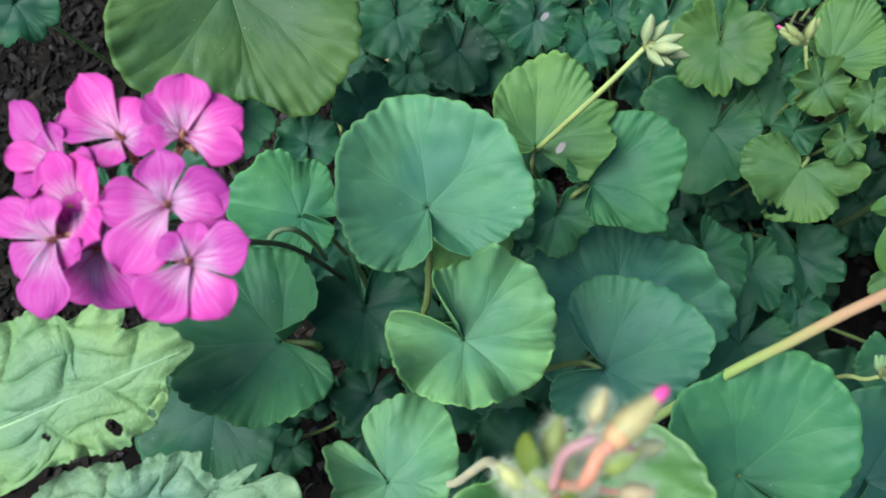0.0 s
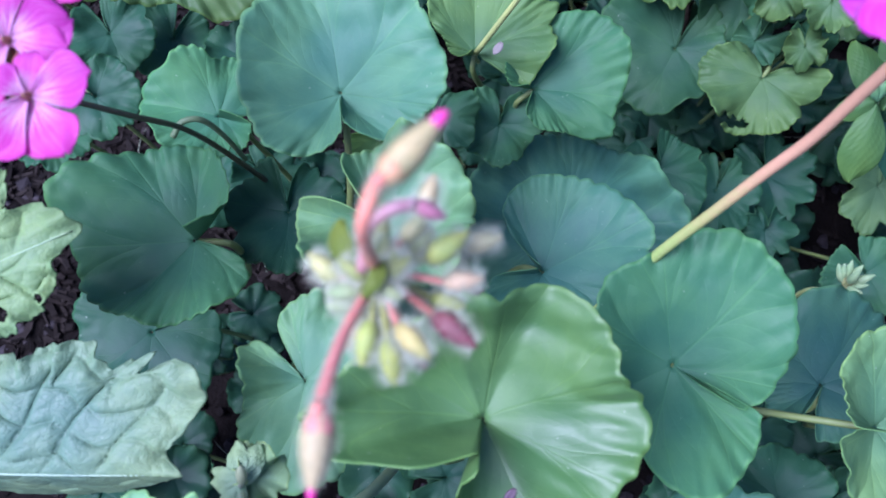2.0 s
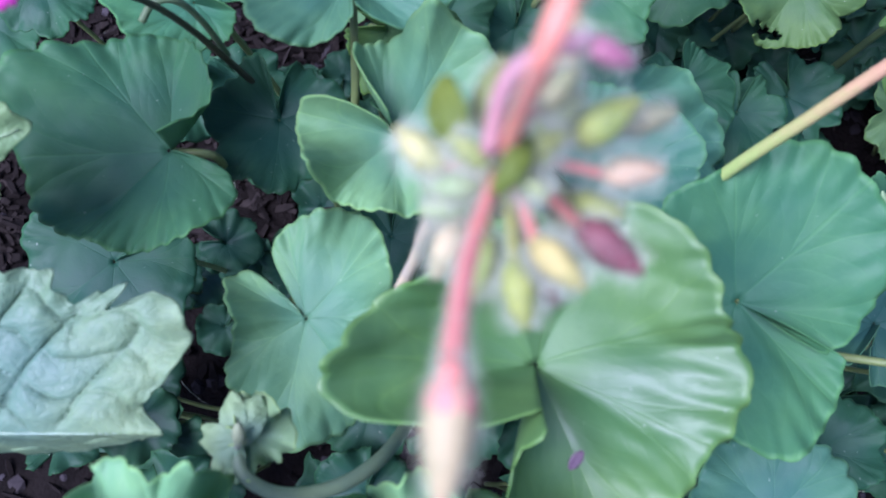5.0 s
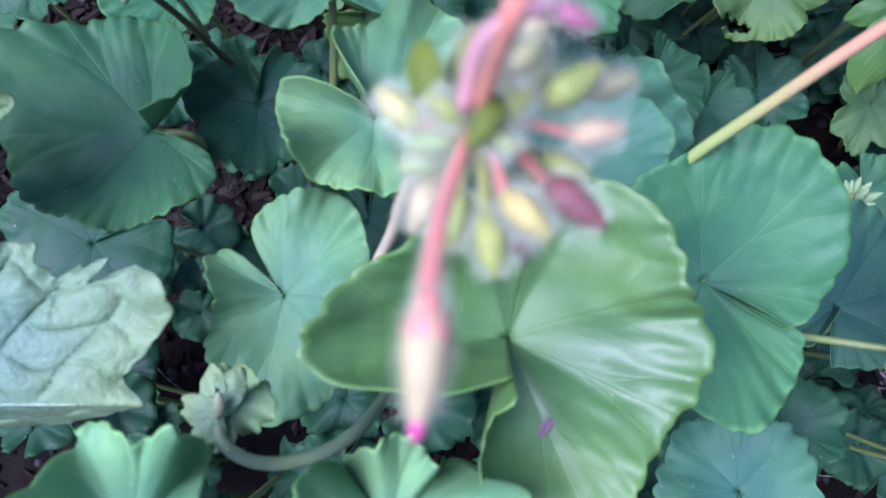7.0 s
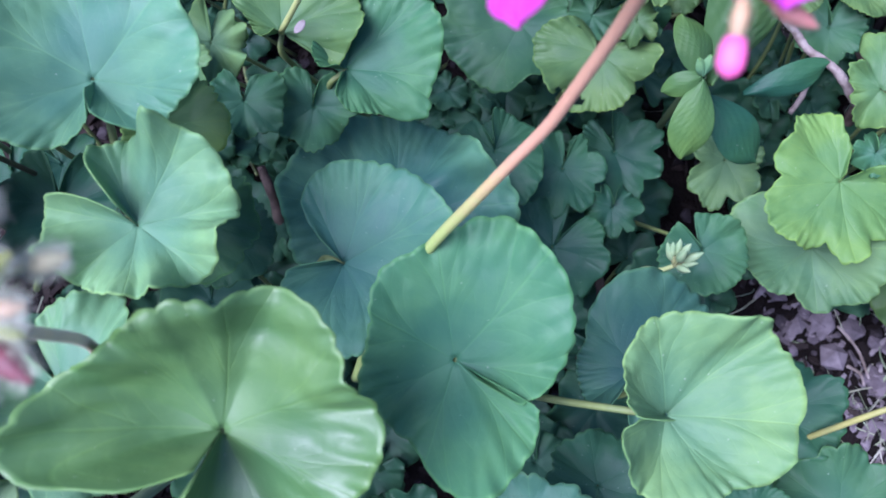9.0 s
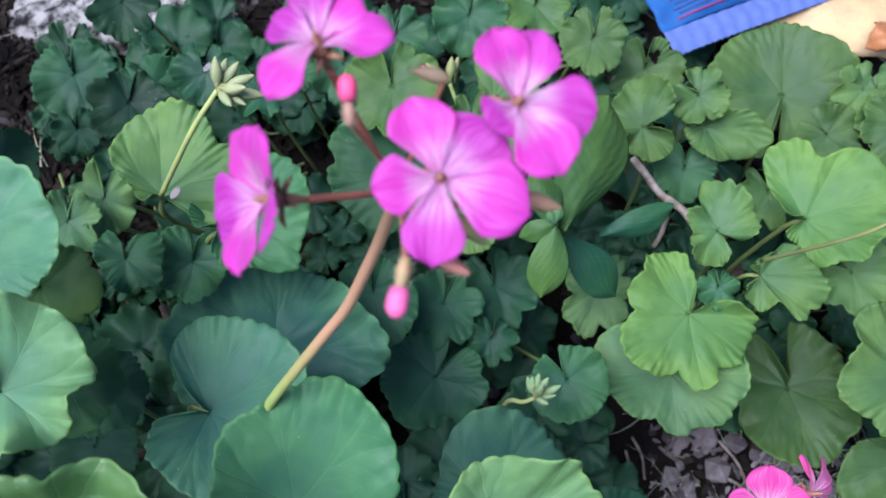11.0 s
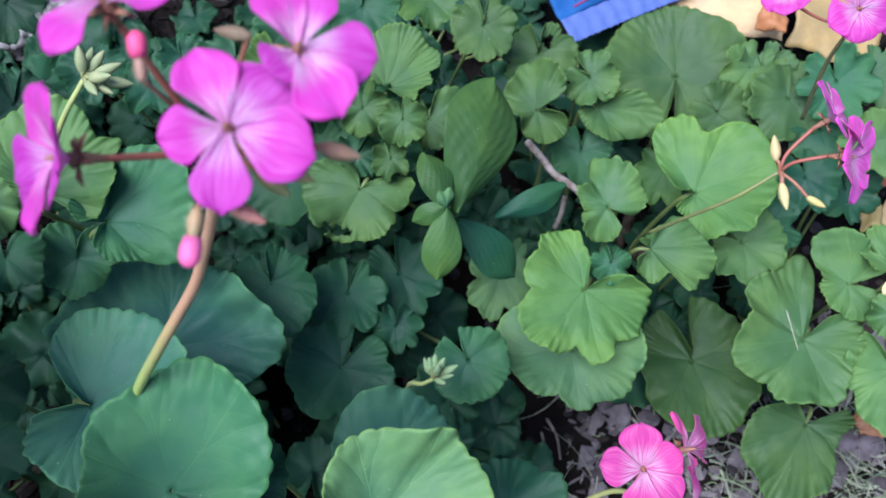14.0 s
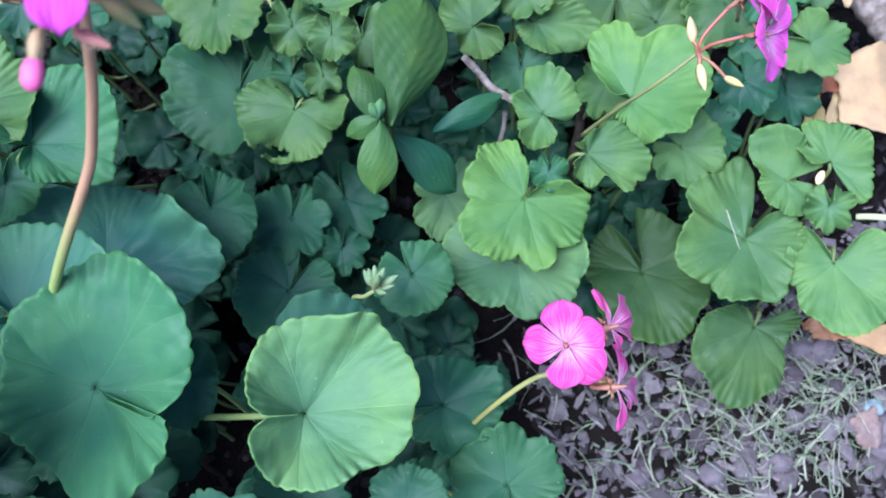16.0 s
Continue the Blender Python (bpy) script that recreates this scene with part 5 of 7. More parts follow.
leaf(bright, (0.5911, 0.2892, 0.1831), (0.2718, -0.9581, -0.0905), (-0.2269, -0.1552, 0.9615), 0.0373, 0.93, 0.93, 0.75, "lime", shade=0.9)
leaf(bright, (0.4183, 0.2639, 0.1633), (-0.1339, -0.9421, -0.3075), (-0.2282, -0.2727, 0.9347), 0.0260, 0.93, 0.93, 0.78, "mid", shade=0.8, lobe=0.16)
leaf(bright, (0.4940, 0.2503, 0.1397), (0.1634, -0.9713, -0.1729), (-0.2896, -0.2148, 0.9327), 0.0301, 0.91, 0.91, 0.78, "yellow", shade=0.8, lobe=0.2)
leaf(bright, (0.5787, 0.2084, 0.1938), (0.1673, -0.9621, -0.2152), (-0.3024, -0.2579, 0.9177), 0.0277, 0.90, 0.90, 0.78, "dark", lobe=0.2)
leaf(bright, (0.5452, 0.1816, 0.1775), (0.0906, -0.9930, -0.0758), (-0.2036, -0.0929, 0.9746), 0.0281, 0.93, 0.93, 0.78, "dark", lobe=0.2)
leaf(edge, (0.5370, 0.0850, 0.1900), (-0.6835, -0.7165, -0.1395), (-0.2000, 0.0000, 0.9798), 0.0628, 1.00, 1.00, 1.00, "lime", ruffle=0.05, shade=0.95, cut=12, cup=0.15, lobe=0.0, lobes=(0.20, 0.76, 0.99, 1.00, 0.94, 0.89, 0.84, 0.80, 0.84, 0.86, 0.85, 0.80, 0.72, 0.66, 0.71, 0.75, 0.79, 0.82, 0.86, 0.88, 0.86, 0.81, 0.74, 0.68, 0.75, 0.79, 0.80, 0.80, 0.77, 0.75, 0.77, 0.81, 0.80, 0.75, 0.67, 0.63, 0.61, 0.59, 0.57, 0.57, 0.58, 0.58, 0.58, 0.57, 0.56, 0.52, 0.43, 0.34, 0.23))
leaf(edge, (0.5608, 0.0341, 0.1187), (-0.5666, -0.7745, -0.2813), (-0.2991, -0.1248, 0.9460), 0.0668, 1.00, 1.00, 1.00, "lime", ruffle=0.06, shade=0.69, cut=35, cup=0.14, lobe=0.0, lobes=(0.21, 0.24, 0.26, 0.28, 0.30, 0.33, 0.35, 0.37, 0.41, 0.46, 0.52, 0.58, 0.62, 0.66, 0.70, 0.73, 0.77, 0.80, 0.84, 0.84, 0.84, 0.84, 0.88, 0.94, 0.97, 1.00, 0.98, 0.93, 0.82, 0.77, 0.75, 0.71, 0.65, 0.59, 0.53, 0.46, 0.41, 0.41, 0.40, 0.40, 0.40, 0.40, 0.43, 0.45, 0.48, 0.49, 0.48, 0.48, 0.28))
leaf(edge, (0.5619, 0.1122, 0.2240), (-0.9696, 0.1571, -0.1874), (-0.2225, -0.2489, 0.9426), 0.0411, 1.00, 1.00, 1.00, "lime", shade=1.12, cut=12, cup=0.14, lobe=0.04, lobes=(0.60, 0.62, 0.64, 0.65, 0.67, 0.69, 0.71, 0.73, 0.76, 0.78, 0.83, 0.88, 0.93, 0.96, 1.00, 0.99, 0.97, 0.85, 0.74, 0.63, 0.56, 0.50, 0.44, 0.44, 0.46, 0.47, 0.49, 0.50, 0.50, 0.51, 0.51, 0.51, 0.52, 0.53, 0.54, 0.55, 0.57, 0.60, 0.62, 0.65, 0.64, 0.63, 0.61, 0.59, 0.56, 0.54, 0.51, 0.48, 0.46))
leaf(edge, (0.5885, 0.1140, 0.2405), (0.5113, 0.8325, 0.2135), (-0.3122, -0.0515, 0.9486), 0.0347, 1.00, 1.00, 1.00, "lime", shade=1.12, cut=44, cup=0.14, lobe=0.04, lobes=(0.59, 0.99, 0.99, 1.00, 0.98, 0.94, 0.90, 0.86, 0.82, 0.79, 0.79, 0.79, 0.79, 0.79, 0.79, 0.79, 0.79, 0.78, 0.78, 0.78, 0.77, 0.78, 0.80, 0.82, 0.85, 0.86, 0.86, 0.87, 0.88, 0.88, 0.89, 0.90, 0.90, 0.91, 0.91, 0.67, 0.43, 0.83, 0.78, 0.73, 0.67, 0.62, 0.57, 0.52, 0.46, 0.41, 0.36, 0.30, 0.25))
leaf(edge, (0.5751, 0.0831, 0.2413), (-0.1857, -0.9331, -0.3080), (-0.3449, -0.2316, 0.9096), 0.0183, 0.88, 0.88, 0.83, "lime", ruffle=0.13, lobe=0.18, shade=1.12)
leaf(edge, (0.5865, 0.0525, 0.2061), (-0.1910, -0.9463, -0.2607), (-0.3171, -0.1919, 0.9288), 0.0518, 1.00, 1.00, 1.00, "lime", shade=1.12, cut=34, cup=0.14, lobe=0.0, lobes=(0.36, 0.63, 0.64, 0.63, 0.63, 0.63, 0.63, 0.64, 0.64, 0.64, 0.65, 0.65, 0.66, 0.64, 0.62, 0.59, 0.63, 0.70, 0.76, 0.79, 0.82, 0.84, 0.90, 0.95, 0.97, 0.99, 1.00, 1.00, 1.00, 0.99, 0.99, 0.98, 0.97, 0.95, 0.94, 0.92, 0.91, 0.90, 0.89, 0.88, 0.87, 0.84, 0.81, 0.78, 0.74, 0.70, 0.65, 0.52, 0.22))
leaf(edge, (0.6299, 0.2232, 0.2129), (0.8297, -0.5566, 0.0422), (-0.2537, -0.3086, 0.9167), 0.0318, 0.74, 0.78, 0.80, "lime", shade=1.12, lobe=0.2)
leaf(edge, (0.5863, 0.2783, 0.1947), (-0.4065, -0.8131, -0.4167), (-0.3497, -0.2828, 0.8931), 0.0360, 0.84, 0.84, 0.73, "lime", shade=0.75, lobe=0.2)
leaf(edge, (0.5689, 0.3148, 0.1846), (-0.5679, -0.7273, -0.3852), (-0.2120, -0.3230, 0.9223), 0.0249, 0.94, 0.90, 0.82, "lime", shade=0.9, lobe=0.2)
leaf(edge, (0.6126, 0.2753, 0.2198), (0.1524, -0.9640, -0.2178), (-0.3821, -0.2608, 0.8866), 0.0346, 0.88, 0.83, 0.77, "mid", shade=1.1, lobe=0.2)
leaf(edge, (0.6540, 0.2854, 0.2098), (0.2325, -0.9693, -0.0800), (-0.2560, -0.1403, 0.9564), 0.0286, 0.95, 0.95, 0.81, "pale", shade=0.7, lobe=0.2)
leaf(edge, (0.6087, 0.2512, 0.1885), (0.0258, -0.9504, -0.3101), (-0.2863, -0.3042, 0.9086), 0.0298, 0.90, 0.90, 0.83, "mid", shade=0.9, lobe=0.2)
leaf(edge, (0.5787, 0.3111, 0.1831), (0.0451, -0.9399, -0.3385), (-0.2316, -0.3395, 0.9117), 0.0287, 0.95, 0.87, 0.81, "pale", shade=0.7, lobe=0.2)
leaf(edge, (0.6285, 0.2073, 0.1653), (-0.0219, -0.9702, -0.2414), (-0.2074, -0.2318, 0.9504), 0.0277, 0.98, 0.90, 0.83, "dark", lobe=0.2)

# ---- flower heads ----
stalk_one = stalk("flower_stalk", [(-0.1084, 0.0963, 0.4860), (-0.0762, 0.0997, 0.4504), (-0.0620, 0.1084, 0.4112), (-0.0458, 0.1129, 0.3394)], 0.0010, 0.0013, front, (0.07, 0.07, 0.035), "")
floret(front, (-0.0791, 0.0872, 0.5236), (0.0499, -0.3393, 0.9393), (-0.7660, 0.6147, 0.1879), 0.0208, (-0.1084, 0.0963, 0.4860), 12, 1, tone=(1.28, 2.05, 1.42), petals=((36, 0.0182, 0.0072), (102, 0.0226, 0.0089), (207, 0.0163, 0.0058), (242, 0.0178, 0.0075), (322, 0.0148, 0.0068)))
floret(front, (-0.0782, 0.1112, 0.5183), (0.2357, -0.0502, 0.9705), (-0.6428, 0.7326, 0.2240), 0.0184, (-0.1084, 0.0963, 0.4860), 14, 2, tone=(1.28, 2.05, 1.42), petals=((11, 0.0153, 0.0061), (53, 0.0103, 0.0054), (208, 0.0184, 0.0061), (261, 0.0184, 0.0075), (321, 0.0178, 0.0079)))
floret(front, (-0.0994, 0.1132, 0.5118), (-0.1402, 0.0396, 0.9893), (-0.3420, 0.8986, 0.2747), 0.0195, (-0.1084, 0.0963, 0.4860), 16, 3, tone=(1.28, 2.05, 1.42), petals=((18, 0.0237, 0.0071), (62, 0.0203, 0.0060), (143, 0.0103, 0.0064), (236, 0.0140, 0.0052), (311, 0.0124, 0.0064)))
floret(front, (-0.1167, 0.1048, 0.5095), (-0.2996, -0.0999, 0.9488), (-0.5000, 0.8282, 0.2532), 0.0166, (-0.1084, 0.0963, 0.4860), 22, 4, tone=(1.28, 2.05, 1.42), petals=((11, 0.0252, 0.0057), (49, 0.0179, 0.0049), (92, 0.0154, 0.0061), (234, 0.0127, 0.0057), (347, 0.0134, 0.0049)))
floret(front, (-0.1159, 0.0801, 0.5122), (-0.1503, -0.3006, 0.9418), (-0.7660, 0.6147, 0.1879), 0.0176, (-0.1084, 0.0963, 0.4860), 14, 5, tone=(1.28, 2.05, 1.42), petals=((8, 0.0194, 0.0062), (84, 0.0139, 0.0070), (132, 0.0229, 0.0073), (188, 0.0107, 0.0051), (321, 0.0126, 0.0059)))
floret(front, (-0.0712, 0.0699, 0.5251), (0.1001, -0.3505, 0.9312), (0.3420, 0.8986, 0.2747), 0.0178, (-0.1084, 0.0963, 0.4860), 14, 6, tone=(1.28, 2.05, 1.42), petals=((5, 0.0109, 0.0046), (72, 0.0092, 0.0043), (164, 0.0186, 0.0079), (230, 0.0182, 0.0076), (306, 0.0178, 0.0073)))
floret(front, (-0.1112, 0.0919, 0.5087), (-0.4104, -0.2666, 0.8721), (-0.8660, 0.4782, 0.1462), 0.0181, (-0.1084, 0.0963, 0.4860), 20, 7, tone=(1.28, 2.05, 1.42))
floret(front, (-0.1074, 0.0814, 0.4992), (-0.0953, -0.5523, 0.8282), (-0.5000, 0.8282, 0.2532), 0.0194, (-0.1084, 0.0963, 0.4860), 14, 8, tone=(1.28, 2.05, 1.42))
hook = stalk("tendril", [(-0.0770, 0.1149, 0.3949), (-0.0722, 0.1199, 0.3984), (-0.0650, 0.1214, 0.3967), (-0.0597, 0.1209, 0.3829), (-0.0558, 0.1199, 0.3565)], 0.0014, 0.0012, front, (0.16, 0.26, 0.13), "")
stalk_two = graded_stalk("flower_stalk", [(0.1700, 0.0870, 0.5430), (0.1672, 0.0846, 0.5260), (0.1635, 0.0820, 0.5080), (0.1588, 0.0788, 0.4900), (0.1529, 0.0750, 0.4700), (0.1440, 0.0712, 0.4500), (0.1325, 0.0654, 0.4270), (0.1190, 0.0590, 0.3970), (0.1060, 0.0505, 0.3620), (0.0951, 0.0420, 0.3300), (0.0832, 0.0236, 0.2854)], 0.0019, 0.0024, middle, col(0.44, 0.25, 0.145), col(0.27, 0.36, 0.10), 0.58, "hairy flower stalk, orange above and green below")
floret(middle, (0.1764, 0.0670, 0.5896), (-0.0999, -0.2996, 0.9488), (0.2996, 0.8768, 0.3760), 0.0168, (0.1700, 0.0870, 0.5430), 10, 11, tone=(1.25, 1.8, 1.6), petals=((31, 0.0183, 0.0072), (113, 0.0149, 0.0062), (186, 0.0190, 0.0069), (264, 0.0208, 0.0082), (331, 0.0165, 0.0079)))
floret(middle, (0.1936, 0.0791, 0.6005), (0.1005, -0.2009, 0.9744), (0.7083, 0.6211, 0.3354), 0.0175, (0.1700, 0.0870, 0.5430), 14, 12, tone=(1.25, 1.8, 1.6), petals=((23, 0.0161, 0.0060), (61, 0.0162, 0.0063), (177, 0.0082, 0.0055), (249, 0.0189, 0.0074), (304, 0.0169, 0.0071)))
floret(middle, (0.1372, 0.0706, 0.5755), (-0.8600, -0.1487, 0.4700), (0.0965, 0.9255, 0.3663), 0.0180, (0.1700, 0.0870, 0.5430), 22, 13, tone=(1.25, 1.8, 1.6))
floret(middle, (0.1509, 0.1005, 0.5945), (-0.2009, 0.1005, 0.9744), (0.0965, 0.9255, 0.3663), 0.0163, (0.1700, 0.0870, 0.5430), 12, 14, tone=(1.25, 1.8, 1.6), petals=((10, 0.0188, 0.0060), (67, 0.0122, 0.0057), (148, 0.0178, 0.0054), (268, 0.0176, 0.0060), (327, 0.0132, 0.0051)))
bud(stalk_two, (0.1700, 0.0870, 0.5430), (0.1571, 0.0850, 0.5842), 0.0068, (0.5, 0.3, 0.24), (1.0, 0.12, 0.36), (0.42, 0.18, 0.14), 300, 21, (-0.0212, 0.8721, 0.4889), bloom=3.0)
bud(stalk_two, (0.1700, 0.0870, 0.5430), (0.1674, 0.0510, 0.5818), 0.0084, (0.5, 0.36, 0.2), (1.1, 0.2, 0.55), (0.46, 0.2, 0.15), 300, 22, (-0.2533, -0.9254, -0.2819), bloom=2.7)
bud(stalk_two, (0.1700, 0.0870, 0.5430), (0.1750, 0.0526, 0.5781), 0.0085, (0.72, 0.3, 0.26), None, (0.4, 0.16, 0.1), 200, 23, (0.8396, -0.5361, -0.0875))
bud(stalk_two, (0.1700, 0.0870, 0.5430), (0.1814, 0.0642, 0.5726), 0.0100, (0.5, 0.5, 0.2), None, (0.4, 0.2, 0.1), 150, 24, (0.7067, -0.5880, -0.3935))
bud(stalk_two, (0.1700, 0.0870, 0.5430), (0.1859, 0.0667, 0.5699), 0.0100, (0.52, 0.48, 0.2), None, (0.4, 0.2, 0.1), 150, 26, (0.8711, -0.4204, -0.2538))
bud(stalk_two, (0.1700, 0.0870, 0.5430), (0.1972, 0.0673, 0.5760), 0.0100, (0.7, 0.44, 0.28), None, (0.4, 0.2, 0.1), 200, 25, (0.9422, -0.3213, -0.0955))
bud(stalk_two, (0.1700, 0.0870, 0.5430), (0.1822, 0.1027, 0.5734), 0.0090, (0.4, 0.3, 0.2), None, (0.36, 0.16, 0.1), 60, 27, (-0.9489, 0.3155, -0.0118))
stalk_three = stalk("flower_stalk", [(0.3559, -0.0189, 0.3485), (0.3384, -0.0120, 0.3455), (0.3245, -0.0073, 0.3359), (0.3010, -0.0153, 0.3074), (0.2834, -0.0258, 0.2578)], 0.0012, 0.0016, edge, (0.34, 0.36, 0.12), "")
floret(edge, (0.3303, -0.0027, 0.3786), (-0.2685, -0.2914, 0.9181), (0.6273, 0.6957, 0.3501), 0.0209, (0.3559, -0.0189, 0.3485), 10, 31, tone=(1.45, 2.6, 1.25), petals=((39, 0.0205, 0.0087), (119, 0.0191, 0.0084), (207, 0.0187, 0.0079), (263, 0.0208, 0.0084), (324, 0.0175, 0.0084)))
floret(edge, (0.3570, 0.0039, 0.3676), (0.8008, -0.1001, 0.5906), (0.3297, 0.8747, 0.3552), 0.0176, (0.3559, -0.0189, 0.3485), 6, 32, tone=(1.45, 2.6, 1.25), petals=((42, 0.0218, 0.0038), (208, 0.0114, 0.0038), (254, 0.0220, 0.0044), (286, 0.0220, 0.0060), (312, 0.0220, 0.0060)))
floret(edge, (0.3556, -0.0228, 0.3588), (0.8489, -0.1997, 0.4894), (0.1636, 0.9255, 0.3416), 0.0208, (0.3559, -0.0189, 0.3485), 6, 33, tone=(1.45, 2.6, 1.25), petals=((146, 0.0207, 0.0044), (235, 0.0220, 0.0039), (250, 0.0220, 0.0061), (320, 0.0220, 0.0044), (357, 0.0191, 0.0039)))
bud(stalk_three, (0.3559, -0.0189, 0.3485), (0.3485, -0.0137, 0.3543), 0.0060, (0.45, 0.3, 0.2), None, (0.4, 0.25, 0.12), 0, 34)
stalk_four = stalk("flower_stalk", [(0.4364, 0.1322, 0.3843), (0.4203, 0.1294, 0.3621), (0.4111, 0.1359, 0.3251), (0.4106, 0.1505, 0.2657)], 0.0009, 0.0013, bright, (0.30, 0.34, 0.13), "")
floret(bright, (0.4690, 0.1326, 0.3936), (0.6013, -0.4566, 0.6557), (0.1636, 0.9255, 0.3416), 0.0231, (0.4364, 0.1322, 0.3843), 14, 41, tone=(1.6, 3.2, 1.9))
floret(bright, (0.4605, 0.1499, 0.4032), (0.7235, 0.1277, 0.6785), (0.1636, 0.9255, 0.3416), 0.0223, (0.4364, 0.1322, 0.3843), 14, 42, tone=(1.6, 3.2, 1.9))
bud(stalk_four, (0.4364, 0.1322, 0.3843), (0.4338, 0.1375, 0.3888), 0.0120, (0.7, 0.58, 0.3), None, (0.45, 0.2, 0.12), 20, 43, (0.0006, 0.9112, 0.4120))
bud(stalk_four, (0.4364, 0.1322, 0.3843), (0.4350, 0.1245, 0.3846), 0.0130, (0.68, 0.62, 0.3), None, (0.45, 0.2, 0.12), 20, 44, (0.0131, -0.9752, -0.2210))
bud(stalk_four, (0.4364, 0.1322, 0.3843), (0.4472, 0.1162, 0.3841), 0.0100, (0.7, 0.62, 0.24), None, (0.45, 0.2, 0.12), 20, 45, (0.7956, -0.6033, -0.0557))
stalk_five = stalk("flower_stalk", [(0.5265, 0.2308, 0.3583), (0.5316, 0.2322, 0.3272), (0.5447, 0.2353, 0.2874), (0.5675, 0.2410, 0.2285)], 0.0013, 0.0016, edge, (0.32, 0.3, 0.15), "")
floret(edge, (0.5132, 0.2254, 0.3865), (-0.1772, -0.4826, 0.8578), (0.1066, 0.9235, 0.3686), 0.0190, (0.5265, 0.2308, 0.3583), 12, 51, tone=(1.3, 2.2, 1.5))
floret(edge, (0.5399, 0.2238, 0.3797), (0.2020, -0.4670, 0.8609), (0.1066, 0.9235, 0.3686), 0.0181, (0.5265, 0.2308, 0.3583), 14, 52, tone=(1.3, 2.2, 1.5))
floret(edge, (0.4856, 0.2499, 0.3692), (-0.6173, -0.0589, 0.7846), (0.1066, 0.9235, 0.3686), 0.0139, (0.5265, 0.2308, 0.3583), 14, 53, tone=(1.3, 2.2, 1.5))
floret(edge, (0.5343, 0.2454, 0.3869), (0.0690, -0.0107, 0.9976), (0.1066, 0.9235, 0.3686), 0.0188, (0.5265, 0.2308, 0.3583), 14, 54, tone=(1.3, 2.2, 1.5))
stalk_bud = stalk("flower_stalk", [(0.0244, 0.0075, 0.5722), (0.0190, 0.0112, 0.5400), (0.0160, 0.0150, 0.5000), (0.0146, 0.0189, 0.4600), (0.0100, 0.0170, 0.4250), (0.0040, 0.0150, 0.3800), (-0.0080, 0.0171, 0.3039)], 0.0016, 0.0019, corner, (0.78, 0.68, 0.48), "hairy tan flower stalk", hairs=900, hair_len=0.0014)
stalk("pedicel", [(0.0244, 0.0075, 0.5722), (0.0247, 0.0063, 0.6019), (0.0269, 0.0109, 0.6079), (0.0286, 0.0126, 0.6089)], 0.0010, 0.0015, stalk_bud, (0.9, 0.34, 0.24), hairs=1500, hair_len=0.0018, seed=61)
bud(stalk_bud, (0.0276, 0.0115, 0.6083), (0.0286, 0.0126, 0.6089), 0.0128, (0.50, 0.45, 0.22), (0.85, 0.07, 0.42), (0.8, 0.3, 0.24), 700, 61, (0.7039, 0.6592, 0.2645), fuzz_len=0.0021, bloom=0.8, foot=(0.7, 0.4, 0.22))
stalk("pedicel", [(0.0244, 0.0075, 0.5722), (0.0195, -0.0059, 0.5824), (0.0173, -0.0158, 0.5884), (0.0168, -0.0201, 0.5905)], 0.0009, 0.0014, stalk_bud, (0.8, 0.3, 0.24), hairs=1500, hair_len=0.0018, seed=62)
bud(stalk_bud, (0.0168, -0.0192, 0.5905), (0.0168, -0.0201, 0.5905), 0.0128, (0.52, 0.46, 0.26), (0.85, 0.07, 0.42), (0.8, 0.3, 0.24), 700, 62, (-0.1132, -0.9804, -0.1610), fuzz_len=0.0021, bloom=0.5, foot=(0.72, 0.32, 0.28))
bud(stalk_bud, (0.0244, 0.0075, 0.5722), (0.0169, 0.0067, 0.5715), 0.0076, (0.61, 0.62, 0.26), None, (0.8, 0.3, 0.24), 1000, 70, (-0.7336, 0.6481, 0.2045), fuzz_len=0.0034, plump=1.25, hair_wide=0.000022)
bud(stalk_bud, (0.0244, 0.0075, 0.5722), (0.0208, 0.0039, 0.5671), 0.0068, (0.47, 0.60, 0.30), None, (0.5, 0.53, 0.13), 1000, 71, (-0.9683, -0.2460, 0.0423), fuzz_len=0.0034, plump=1.25, hair_wide=0.000022)
bud(stalk_bud, (0.0244, 0.0075, 0.5722), (0.0231, 0.0128, 0.5681), 0.0098, (0.28, 0.32, 0.09), None, (0.5, 0.53, 0.13), 1000, 72, (0.2224, 0.9254, 0.3069), fuzz_len=0.0034, plump=1.25, hair_wide=0.000022)
bud(stalk_bud, (0.0244, 0.0075, 0.5722), (0.0283, 0.0052, 0.5782), 0.0049, (0.29, 0.40, 0.09), None, (0.5, 0.53, 0.13), 1000, 73, (-0.0761, 0.9246, 0.3731), fuzz_len=0.0034, plump=1.25, hair_wide=0.000022)
bud(stalk_bud, (0.0244, 0.0075, 0.5722), (0.0296, 0.0142, 0.5721), 0.0069, (0.59, 0.58, 0.30), None, (0.8, 0.3, 0.24), 1000, 74, (0.6737, 0.6702, 0.3113), fuzz_len=0.0034, plump=1.25, hair_wide=0.000022)
bud(stalk_bud, (0.0244, 0.0075, 0.5722), (0.0301, 0.0121, 0.5696), 0.0069, (0.47, 0.60, 0.30), None, (0.5, 0.53, 0.13), 1000, 75, (0.7257, 0.6073, 0.3233), fuzz_len=0.0034, plump=1.25, hair_wide=0.000022)
bud(stalk_bud, (0.0244, 0.0075, 0.5722), (0.0343, 0.0103, 0.5716), 0.0090, (0.45, 0.55, 0.13), None, (0.52, 0.58, 0.3), 1000, 76, (0.8331, 0.4951, 0.2468), fuzz_len=0.0034, plump=1.25, hair_wide=0.000022)
